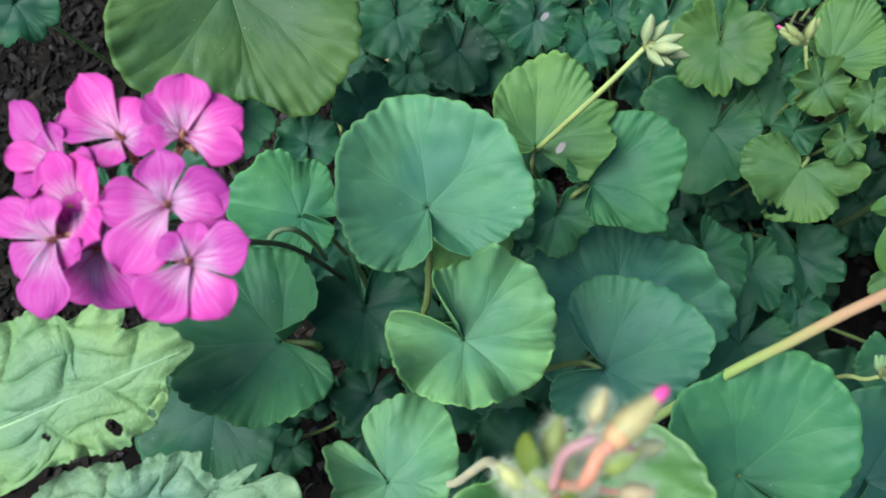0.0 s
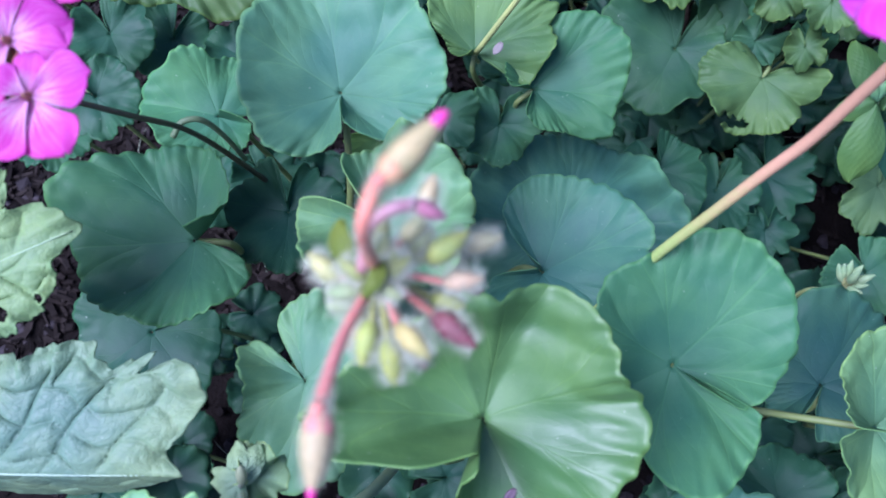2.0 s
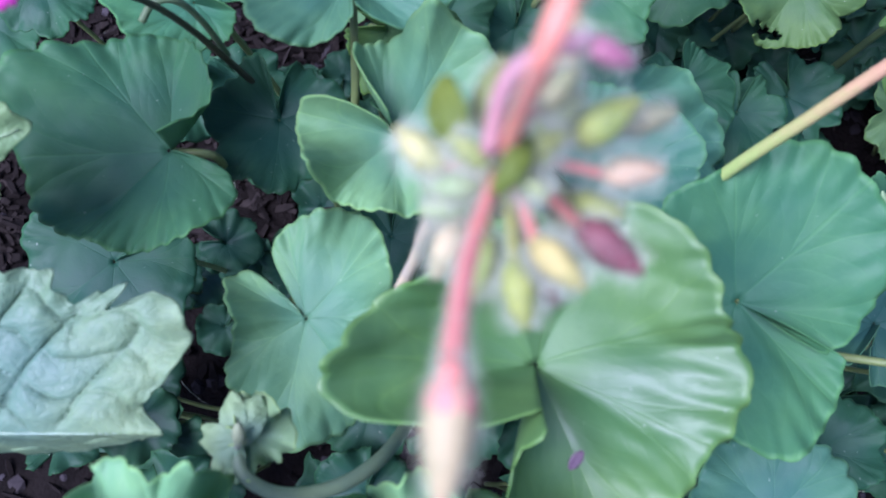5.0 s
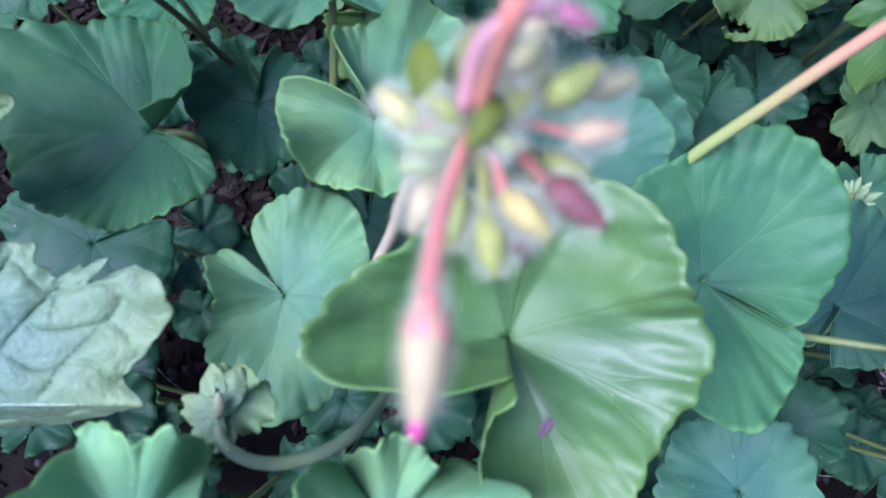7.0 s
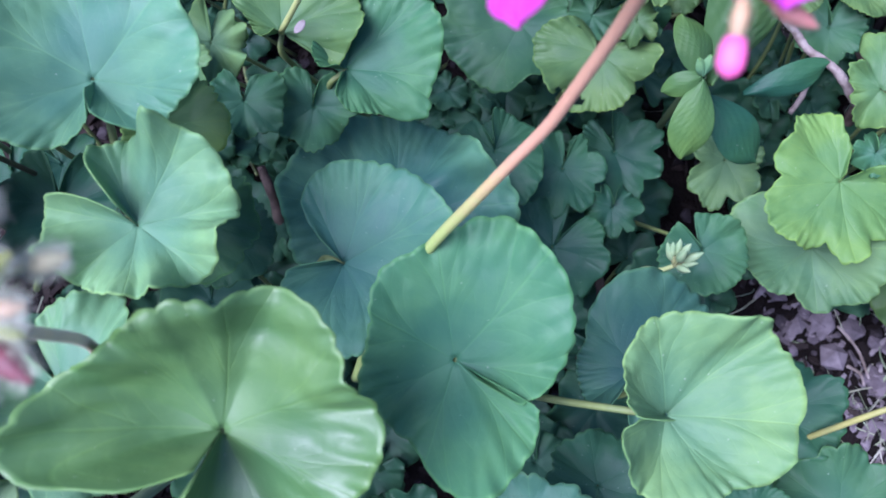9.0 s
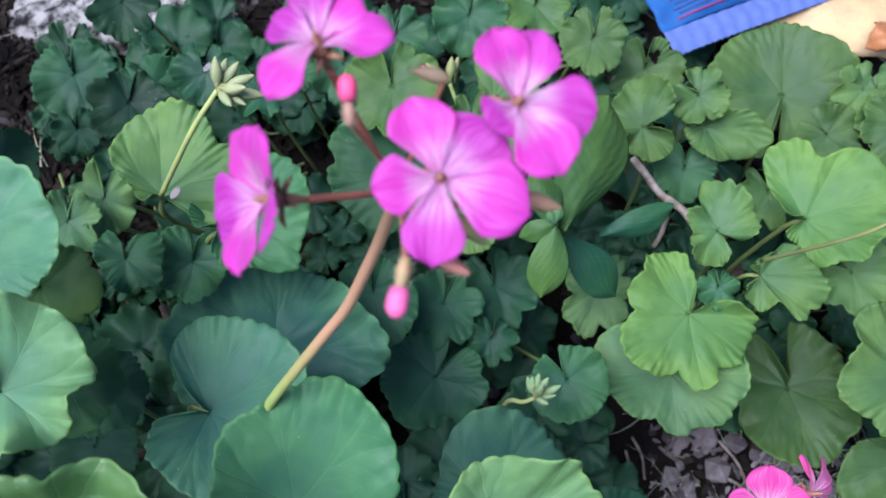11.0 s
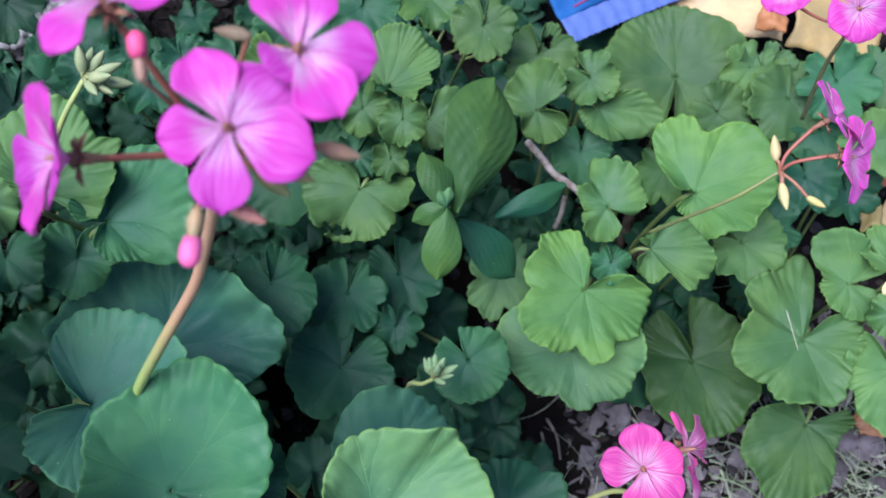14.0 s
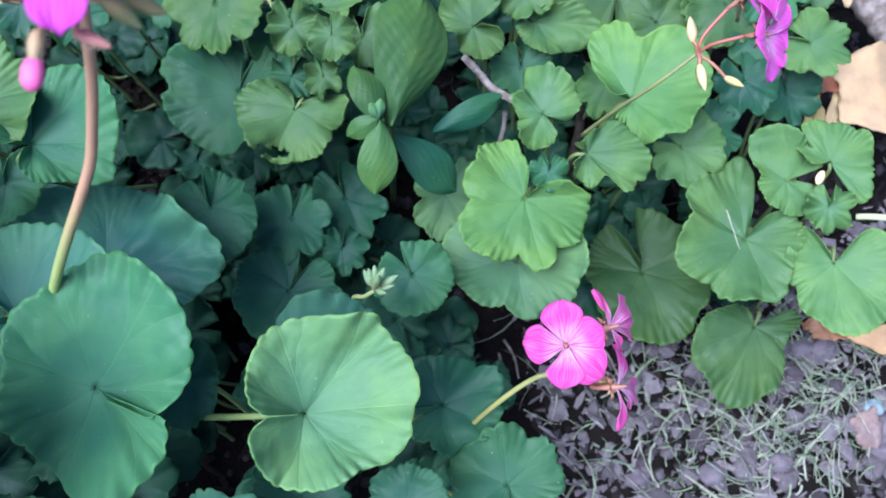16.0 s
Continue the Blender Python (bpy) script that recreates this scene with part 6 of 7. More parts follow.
bud(stalk_bud, (0.0244, 0.0075, 0.5722), (0.0375, 0.0056, 0.5717), 0.0071, (0.61, 0.47, 0.30), None, (0.8, 0.3, 0.24), 1000, 77, (0.9810, 0.0298, 0.1919), fuzz_len=0.0034, plump=1.25, hair_wide=0.000022)
bud(stalk_bud, (0.0244, 0.0075, 0.5722), (0.0345, 0.0043, 0.5640), 0.0069, (0.45, 0.55, 0.13), None, (0.5, 0.53, 0.13), 1000, 78, (0.9474, -0.2947, 0.1245), fuzz_len=0.0034, plump=1.25, hair_wide=0.000022)
bud(stalk_bud, (0.0244, 0.0075, 0.5722), (0.0350, 0.0006, 0.5653), 0.0100, (0.26, 0.09, 0.11), None, (0.8, 0.3, 0.24), 1000, 79, (0.7746, -0.6323, -0.0096), fuzz_len=0.0034, plump=1.25, hair_wide=0.000022)
bud(stalk_bud, (0.0244, 0.0075, 0.5722), (0.0282, -0.0027, 0.5712), 0.0084, (0.62, 0.57, 0.20), None, (0.8, 0.3, 0.24), 1000, 80, (0.6889, -0.7248, -0.0101), fuzz_len=0.0034, plump=1.25, hair_wide=0.000022)
bud(stalk_bud, (0.0244, 0.0075, 0.5722), (0.0261, -0.0045, 0.5667), 0.0085, (0.45, 0.55, 0.13), None, (0.5, 0.53, 0.13), 1000, 81, (0.1315, -0.9879, -0.0825), fuzz_len=0.0034, plump=1.25, hair_wide=0.000022)
bud(stalk_bud, (0.0244, 0.0075, 0.5722), (0.0226, -0.0003, 0.5643), 0.0087, (0.45, 0.55, 0.13), None, (0.5, 0.53, 0.13), 1000, 82, (-0.2439, -0.9632, -0.1133), fuzz_len=0.0034, plump=1.25, hair_wide=0.000022)
bud(stalk_bud, (0.0244, 0.0075, 0.5722), (0.0197, 0.0036, 0.5567), 0.0087, (0.58, 0.52, 0.31), None, (0.8, 0.3, 0.24), 1000, 83, (-0.4239, -0.8997, -0.1040), fuzz_len=0.0034, plump=1.25, hair_wide=0.000022)
bud(stalk_bud, (0.0244, 0.0075, 0.5722), (0.0297, -0.0026, 0.5580), 0.0069, (0.41, 0.28, 0.22), None, (0.8, 0.3, 0.24), 1000, 84, (0.4466, -0.8946, -0.0143), fuzz_len=0.0034, plump=1.25, hair_wide=0.000022)
bud(stalk_bud, (0.0244, 0.0075, 0.5722), (0.0330, 0.0208, 0.5678), 0.0080, (0.58, 0.52, 0.29), None, (0.8, 0.3, 0.24), 1000, 85, (0.3126, 0.8800, 0.3575), fuzz_len=0.0034, plump=1.25, hair_wide=0.000022)
bud(stalk_bud, (0.0244, 0.0075, 0.5722), (0.0413, 0.0146, 0.5649), 0.0076, (0.50, 0.50, 0.29), None, (0.52, 0.58, 0.3), 1000, 86, (0.9601, 0.1613, 0.2285), fuzz_len=0.0034, plump=1.25, hair_wide=0.000022)
bud(stalk_bud, (0.0244, 0.0075, 0.5722), (0.0328, 0.0046, 0.5599), 0.0080, (0.48, 0.50, 0.25), None, (0.8, 0.3, 0.24), 1000, 87, (0.7259, -0.6878, -0.0051), fuzz_len=0.0034, plump=1.25, hair_wide=0.000022)
bud(stalk_bud, (0.0244, 0.0075, 0.5722), (0.0265, 0.0062, 0.5782), 0.0057, (0.35, 0.44, 0.09), None, (0.5, 0.53, 0.13), 1000, 88, (0.8640, 0.3645, 0.3473), fuzz_len=0.0034, plump=1.25, hair_wide=0.000022)
bud(stalk_bud, (0.0244, 0.0075, 0.5722), (0.0252, 0.0044, 0.5767), 0.0052, (0.45, 0.57, 0.26), None, (0.5, 0.53, 0.13), 1000, 89, (0.7550, -0.6370, 0.1554), fuzz_len=0.0034, plump=1.25, hair_wide=0.000022)
bud(stalk_bud, (0.0244, 0.0075, 0.5722), (0.0221, 0.0059, 0.5758), 0.0057, (0.39, 0.48, 0.13), None, (0.5, 0.53, 0.13), 1000, 90, (-0.7848, 0.5419, 0.3006), fuzz_len=0.0034, plump=1.25, hair_wide=0.000022)
bud(stalk_bud, (0.0244, 0.0075, 0.5722), (0.0246, 0.0080, 0.5764), 0.0062, (0.45, 0.56, 0.23), None, (0.5, 0.53, 0.13), 1000, 91, (0.3672, 0.8602, 0.3538), fuzz_len=0.0034, plump=1.25, hair_wide=0.000022)
bud(stalk_bud, (0.0244, 0.0075, 0.5722), (0.0211, 0.0041, 0.5733), 0.0062, (0.47, 0.60, 0.30), None, (0.5, 0.53, 0.13), 1000, 92, (-0.9762, -0.1339, 0.1706), fuzz_len=0.0034, plump=1.25, hair_wide=0.000022)
stalk("pedicel", [(0.0221, 0.0063, 0.5790), (0.0239, 0.0124, 0.5850), (0.0280, 0.0148, 0.5880), (0.0324, 0.0157, 0.5880)], 0.0011, 0.0013, stalk_bud, (0.5, 0.26, 0.30), hairs=1100, hair_len=0.0018, seed=63)
bud(stalk_bud, (0.0316, 0.0156, 0.5880), (0.0324, 0.0157, 0.5880), 0.0060, (0.50, 0.20, 0.30), None, (0.62, 0.36, 0.42), 400, 64, (0.88, -0.42, -0.1), fuzz_len=0.0021, plump=1.2)
long_leaf(corner, (0.0190, 0.0070, 0.5740), (0.0163, 0.0172, 0.5760), (-0.5, -0.1, 0.85), 0.0026, "olive", LANCE, 206, 0.08, 0.02, 0.5, 0.2, arch=0.1, name="bract")
long_leaf(corner, (0.0226, 0.0012, 0.5800), (0.0263, 0.0052, 0.5845), (0.1, -0.2, 0.97), 0.0015, "olive", LANCE, 207, 0.08, 0.02, 0.5, 0.25, arch=0.15, name="bract")
stalk_six = stalk("flower_stalk", [(0.0967, 0.2176, 0.3840), (0.0808, 0.2073, 0.3631), (0.0527, 0.1996, 0.3032)], 0.0013, 0.0016, rear, (0.5, 0.6, 0.22), "", hairs=150, hair_len=0.001)
cluster(stalk_six, (0.0967, 0.2176, 0.3840), [(0.1026, 0.2369, 0.3878), (0.1081, 0.2290, 0.3906), (0.1162, 0.2225, 0.3886), (0.1244, 0.2139, 0.3808), (0.1122, 0.2070, 0.3839), (0.1029, 0.2066, 0.3890), (0.0975, 0.2250, 0.3946), (0.1109, 0.2110, 0.3955)], 0.0125, (0.4, 0.47, 0.25), seed=100, tip=None)
stalk_seven = stalk("flower_stalk", [(0.2278, 0.2864, 0.2670), (0.2357, 0.2766, 0.2483), (0.2498, 0.2632, 0.2180)], 0.0013, 0.0016, rear, (0.5, 0.6, 0.22), "", hairs=150, hair_len=0.001)
cluster(stalk_seven, (0.2278, 0.2864, 0.2670), [(0.1994, 0.3051, 0.2727), (0.2029, 0.2956, 0.2750), (0.2132, 0.2846, 0.2769), (0.2289, 0.2946, 0.2800), (0.2366, 0.3040, 0.2828), (0.2165, 0.2870, 0.2828), (0.2080, 0.2980, 0.2810)], 0.0120, (0.34, 0.4, 0.16), seed=120, tip=(0.85, 0.07, 0.42))
stalk_eight = stalk("flower_stalk", [(0.2644, 0.0838, 0.2268), (0.2578, 0.0831, 0.2203), (0.2517, 0.0873, 0.2048), (0.2535, 0.0890, 0.1410)], 0.0013, 0.0016, rear, (0.5, 0.6, 0.22), "", hairs=150, hair_len=0.001)
cluster(stalk_eight, (0.2644, 0.0838, 0.2268), [(0.2613, 0.1006, 0.2436), (0.2674, 0.1020, 0.2450), (0.2737, 0.0956, 0.2434), (0.2819, 0.0891, 0.2367), (0.2788, 0.0830, 0.2339), (0.2694, 0.0782, 0.2362), (0.2596, 0.0955, 0.2361), (0.2673, 0.0891, 0.2509)], 0.0105, (0.36, 0.55, 0.28), seed=140, tip=None)
stalk_nine = stalk("flower_stalk", [(-0.0373, -0.0273, 0.4155), (-0.0353, -0.0343, 0.4163), (-0.0283, -0.0393, 0.4136), (-0.0189, -0.0405, 0.4099), (-0.0069, -0.0376, 0.4031), (0.0038, -0.0301, 0.3869), (0.0132, -0.0166, 0.3494)], 0.0020, 0.0024, corner, (0.2, 0.3, 0.17), "")
long_leaf(corner, (-0.0369, -0.0259, 0.4179), (-0.0496, -0.0268, 0.4189), (-0.4339, -0.2116, 0.8758), 0.0036, "bract", WAXY, 200, 0.08, 0.05, 0.42, 0.3, arch=0.12, name="bract")
long_leaf(corner, (-0.0369, -0.0259, 0.4179), (-0.0411, -0.0153, 0.4280), (-0.2278, 0.1288, 0.9651), 0.0039, "bract", WAXY, 201, 0.08, 0.05, 0.42, 0.3, arch=0.12, name="bract")
long_leaf(corner, (-0.0369, -0.0259, 0.4179), (-0.0319, -0.0138, 0.4248), (0.0603, 0.1620, 0.9850), 0.0049, "bract", WAXY, 202, 0.08, 0.05, 0.42, 0.3, arch=0.12, name="bract")
long_leaf(corner, (-0.0369, -0.0259, 0.4179), (-0.0391, -0.0394, 0.4170), (-0.1316, -0.5673, 0.8129), 0.0032, "bract", WAXY, 203, 0.08, 0.05, 0.42, 0.3, arch=0.12, name="bract")
long_leaf(corner, (-0.0369, -0.0259, 0.4179), (-0.0480, -0.0210, 0.4141), (-0.3561, -0.0560, 0.9328), 0.0032, "bract", WAXY, 204, 0.08, 0.05, 0.42, 0.3, arch=0.12, name="bract")
long_leaf(corner, (-0.0369, -0.0259, 0.4179), (-0.0444, -0.0341, 0.4116), (-0.2530, -0.4309, 0.8662), 0.0032, "bract", WAXY, 205, 0.08, 0.05, 0.42, 0.3, arch=0.12, name="bract")
leaf(corner, (-0.0343, -0.0241, 0.4144), (0.9882, 0.0709, -0.1357), (0.1499, -0.2660, 0.9523), 0.0129, 0.92, 0.81, 0.50, "bract", cut=6, lobe=0.2, ruffle=0.16, pleats=4.0, fold=0.25, root=(-0.0361, -0.0343, 0.4121))
bud(stalk_nine, (-0.0373, -0.0273, 0.4155), (-0.0360, -0.0255, 0.4201), 0.0090, (0.36, 0.46, 0.28), None, (0.3, 0.36, 0.26), 60, 168, (0.1125, 0.5813, 0.8059))

# ---- the weeds ----
dock = thing("broadleaf_weed", (-0.3556, 0.0811, 0.0000), "broad-leaved weed with pale quilted, insect-bitten leaves", "plant")
quilted_leaf(dock, (-0.2033, 0.0165, 0.4260), (-0.0918, 0.0621, 0.4395), (-0.0071, -0.2677, 0.9635), ((0.1210, -0.0006), (0.1193, -0.0021), (0.1116, -0.0041), (0.1088, -0.0055), (0.1050, -0.0130), (0.1012, -0.0170), (0.0981, -0.0202), (0.0933, -0.0220), (0.0871, -0.0223), (0.0878, -0.0249), (0.0795, -0.0241), (0.0683, -0.0211), (0.0552, -0.0200), (0.0381, -0.0229), (0.0204, -0.0221), (0.0027, -0.0101), (0.0000, 0.0000), (0.0082, 0.0146), (0.0277, 0.0289), (0.0479, 0.0339), (0.0664, 0.0347), (0.0716, 0.0363), (0.0749, 0.0333), (0.0824, 0.0266), (0.0886, 0.0280), (0.1001, 0.0310), (0.1056, 0.0294), (0.1041, 0.0259), (0.0992, 0.0234), (0.0988, 0.0168), (0.1024, 0.0146), (0.1084, 0.0155), (0.1134, 0.0111), (0.1192, 0.0059)), (0.0755, 0.0018), 0.5, 8, "weed_green", 3, [(0.0833, -0.0162, 0.0028), (0.0974, -0.0170, 0.0016), (0.0595, -0.0095, 0.0014)], 0.026)
quilted_leaf(dock, (-0.1672, -0.0178, 0.4), (-0.0608, -0.0203, 0.4), (-0.0615, -0.3, 0.95), ((0.0013, 0.0129), (0.0135, 0.0333), (0.0299, 0.0420), (0.0445, 0.0432), (0.0476, 0.0408), (0.0575, 0.0469), (0.0738, 0.0478), (0.0754, 0.0431), (0.0786, 0.0407), (0.0810, 0.0365), (0.0840, 0.0374), (0.0867, 0.0329), (0.0887, 0.0350), (0.0893, 0.0409), (0.0898, 0.0443), (0.0935, 0.0472), (0.0984, 0.0467), (0.1050, 0.0438), (0.1108, 0.0397), (0.1136, 0.0339), (0.1141, 0.0262), (0.1116, 0.0210), (0.1074, 0.0166), (0.1048, 0.0131), (0.1026, 0.0104), (0.0989, 0.0083), (0.0994, 0.0052), (0.1031, 0.0029), (0.1063, 0.0016), (0.1064, -0.0005), (0.1000, -0.0060), (0.0850, -0.0180), (0.0600, -0.0320), (0.0300, -0.0360), (0.0000, -0.0300)), (0.0550, 0.0120), 0.85, 62, "weed", 5)
stalk("stem", [(-0.2033, 0.0165, 0.4260), (-0.2650, 0.0104, 0.3499), (-0.3556, 0.0811, 0.0000)], 0.002, 0.003, dock, (0.3, 0.4, 0.2))
lance = thing("lance_leaf_weed", (0.3193, 0.2340, 0.0000), "young weed with glossy lance-shaped green leaves in a rosette", "plant")
long_leaf(lance, (0.2865, 0.1863, 0.2561), (0.2770, 0.1397, 0.2445), (-0.0565, -0.6146, 0.7868), 0.0131, "yellow", LANCE, 1, blunt=0.5, fold=0.25, shade=0.8)
long_leaf(lance, (0.2873, 0.1869, 0.2564), (0.2764, 0.2209, 0.2700), (0.1753, -0.1968, 0.9646), 0.0116, "yellow", LANCE, 2, blunt=0.45, fold=0.3, shade=0.6)
long_leaf(lance, (0.2856, 0.1870, 0.2584), (0.2635, 0.1759, 0.2565), (-0.3332, -0.6355, 0.6965), 0.0072, "yellow", LANCE, 3, blunt=0.45, fold=0.3, shade=0.75)
long_leaf(lance, (0.2944, 0.1853, 0.2476), (0.3222, 0.2722, 0.2620), (0.3000, -0.4642, 0.8729), 0.0275, "yellow", LANCE, 4, blunt=0.55, fold=0.3, shade=0.62)
long_leaf(lance, (0.3274, 0.1936, 0.2127), (0.3765, 0.2014, 0.2333), (-0.0637, -0.6815, 0.7291), 0.0102, "dark", LANCE, 5, blunt=0.5, fold=0.3)
long_leaf(lance, (0.3002, 0.1916, 0.2198), (0.3400, 0.1530, 0.1960), (0.2, -0.5387, 0.8411), 0.0150, "dark", LANCE, 6, blunt=0.5, fold=0.2)
long_leaf(lance, (0.2851, 0.1856, 0.2599), (0.2873, 0.1913, 0.2711), (-0.1603, -0.7791, 0.6061), 0.0032, "pale", LANCE, 7, blunt=0.5, fold=0.6)
long_leaf(lance, (0.2851, 0.1856, 0.2599), (0.2815, 0.1902, 0.2698), (0.1686, -0.7813, 0.6010), 0.0032, "pale", LANCE, 8, blunt=0.5, fold=0.6)
stalk("stem", [(0.2870, 0.1878, 0.2545), (0.3019, 0.2100, 0.1939), (0.3193, 0.2340, 0.0000)], 0.002, 0.003, lance, (0.12, 0.2, 0.08))

# ---- loose things on the ground ----
def sheet(name, corners, bulge, material, colour, label, category, curl=0.0, seed=1, rag=0.02, n=22, thick=0.0012, ribs=0.0, group=""):
    """A dry, curved piece of leaf sheath between four corners, with a ragged rim."""
    rng = random.Random(seed)
    a, b, c, d = (Vector(q) for q in corners)
    up = (b - a).cross(d - a).normalized()
    if up.z < 0:
        up = -up
    ph = [rng.uniform(0, 6.28) for _ in range(6)]
    pts = []
    for j in range(n):
        for i in range(n):
            u, v = i / (n - 1), j / (n - 1)
            u2 = u + rag * math.sin(11 * v + ph[0]) * (2 * u - 1) + rag * 0.6 * math.sin(29 * v + ph[1]) * (2 * u - 1)
            v2 = v + rag * math.sin(9 * u + ph[2]) * (2 * v - 1) + rag * 0.6 * math.sin(23 * u + ph[3]) * (2 * v - 1)
            p = a.lerp(b, u2).lerp(d.lerp(c, u2), v2)
            h = bulge * math.sin(math.pi * u) + curl * (u - 0.5) ** 2 + 0.003 * math.sin(5 * u + 4 * v + ph[4]) + ribs * math.sin(60 * u)
            h += 0.0015 * noise.noise(Vector((u * 6, v * 6, seed)))
            pts.append(p + up * h)
    verts, faces = shell(np.array([tuple(p) for p in pts]), n, n, thick)
    ob = part(name, mesh_of(name, verts, faces, material), None, "", colour)
    return tagged(ob, label, category, group)


def scatter(name, label, category, material, count, area, maker, seed, smooth=False):
    """Uncountable small pieces over the ground as one mesh."""
    rng = random.Random(seed)
    verts, faces = [], []
    for _ in range(count):
        x, y = area(rng)
        v, f = maker(rng)
        z = ground_height(x, y)
        turn = Matrix.Translation((x, y, z)) @ Euler((rng.uniform(-0.5, 0.5), rng.uniform(-0.5, 0.5), rng.uniform(0, 6.28))).to_matrix().to_4x4()
        k = len(verts)
        verts += [turn @ Vector(q) for q in v]
        faces += [tuple(i + k for i in q) for q in f]
    return tagged(new(name, mesh_of(name, verts, faces, material, smooth=smooth)), label, category, kind="stuff")


def chip(rng, k=1.0):
    """A splinter of bark or wood: a bent, tapered plate."""
    l, w, h = k * rng.uniform(0.006, 0.026), k * rng.uniform(0.002, 0.008), k * rng.uniform(0.0008, 0.003)
    b = rng.uniform(-0.3, 0.3) * l
    v = [(-l / 2, -w / 3, 0), (-l / 2, w / 3, 0), (0, w / 2, b * 0.3), (0, -w / 2, b * 0.3), (l / 2, w / 5, 0), (l / 2, -w / 5, 0)]
    v = [(x, y, z + 0.002) for x, y, z in v]
    v += [(x * 0.95, y * 0.9, z + h) for x, y, z in v]
    return v, [(0, 3, 2, 1), (3, 5, 4, 2), (6, 7, 8, 9), (9, 8, 10, 11), (0, 1, 7, 6), (1, 2, 8, 7), (2, 4, 10, 8), (4, 5, 11, 10), (5, 3, 9, 11), (3, 0, 6, 9)]


def clod(rng, lo=0.002, hi=0.008):
    bm = bmesh.new()
    bmesh.ops.create_icosphere(bm, subdivisions=1, radius=rng.uniform(lo, hi))
    s = rng.uniform(0, 99)
    for q in bm.verts:
        q.co *= 1 + 0.75 * noise.noise(q.co * 140 + Vector((s, s, s)))
        q.co.z *= 0.62
    v, f = [tuple(q.co) for q in bm.verts], [tuple(p.index for p in q.verts) for q in bm.faces]
    bm.free()
    return v, f


def straw(rng, lo=0.012, hi=0.065, wide=1.0, curl=0.5):
    """A cut grass blade, bent and lying."""
    l, w, n = rng.uniform(lo, hi), wide * rng.uniform(0.0003, 0.0008), 6
    bend, lift = rng.uniform(-curl, curl), rng.uniform(0.002, 0.008)
    v = []
    for i in range(n):
        t = i / (n - 1)
        x, y, z = l * (t - 0.5), bend * l * (t - 0.5) ** 2 * 2, 0.002 + 0.6 * lift * math.sin(math.pi * t)
        ww = w * (1 - 0.7 * t)
        v += [(x, y - ww, z), (x, y + ww, z), (x, y, z + 0.0006)]
    f = []
    for i in range(n - 1):
        k = 3 * i
        f += [(k, k + 3, k + 4, k + 1), (k + 1, k + 4, k + 5, k + 2), (k + 2, k + 5, k + 3, k)]
    return v, f


def spread(x0, x1, y0, y1):
    return lambda rng: (rng.uniform(x0, x1), rng.uniform(y0, y1))


def heap_of(cx, cy, sx, sy):
    return lambda rng: (rng.gauss(cx, sx), rng.gauss(cy, sy))


scatter("wood_chips", "dark brown bark and wood chips on the soil", "mulch", SHADED_CHIP, 5200, spread(-0.6, 1.0, -0.3, 0.8), chip, 11)
scatter("bark_litter", "thick layer of dark shredded bark", "mulch", SHADED_CHIP, 7000, spread(-0.42, 0.12, 0.08, 0.66), lambda r: chip(r, r.choice((0.4, 0.6, 0.9, 1.1))), 22)
scatter("pale_wood_chips", "grey wood chips on open soil, paled for the stronger light there", "mulch", LIT_CHIP, 2000, spread(0.40, 1.0, -0.25, 0.15), lambda r: chip(r, r.choice((0.35, 0.45, 0.6, 0.9))), 21)
scatter("soil_crumbs", "grey-brown crumbs and clods of dry soil", "soil", STONE, 2600, spread(-0.55, 1.0, -0.25, 0.75), clod, 12)
scatter("soil_clods", "larger clods and pebbles on bare soil", "soil", CLOD, 1300, spread(0.42, 0.95, -0.22, 0.14), lambda r: clod(r, 0.003, r.choice((0.006, 0.009, 0.014))), 13)
scatter("grass_clippings", "dry green and straw-coloured grass clippings on the soil", "grass clippings", CLIP, 420, heap_of(0.63, -0.02, 0.09, 0.05), lambda r: straw(r, 0.015, 0.085, r.choice((0.8, 1.2, 2.0)), 0.9), 14)
scatter("cut_blades", "short flat pieces of cut grass blades on the soil", "grass clippings", CLIP, 240, heap_of(0.61, -0.02, 0.10, 0.06), lambda r: straw(r, 0.006, 0.022, 1.7), 16)
scatter("dry_straws", "thin dry straws among the wood chips", "straw", CLIP, 220, spread(-0.5, 0.95, -0.25, 0.7), straw, 15)


def crusted_stone(place, size, seed):
    """A pale, pitted lump half sunk in the soil."""
    bm = bmesh.new()
    bmesh.ops.create_icosphere(bm, subdivisions=5, radius=1.0)
    for q in bm.verts:
        c = q.co.copy()
        q.co *= 1 + 0.22 * noise.noise(c * 1.8 + Vector((seed, 0, 0))) + 0.10 * noise.noise(c * 6 + Vector((0, seed, 0))) + 0.05 * noise.noise(c * 19)
        q.co = Vector((q.co.x * size[0], q.co.y * size[1], q.co.z * size[2]))
    v, f = [tuple(q.co + Vector(place)) for q in bm.verts], [tuple(p.index for p in q.verts) for q in bm.faces]
    bm.free()
    ob = part("crusted_stone", mesh_of("crusted_stone", v, f, CRUST), None)
    return tagged(ob, "rough pale stone with a pitted white crust", "stone", "crusted stones")


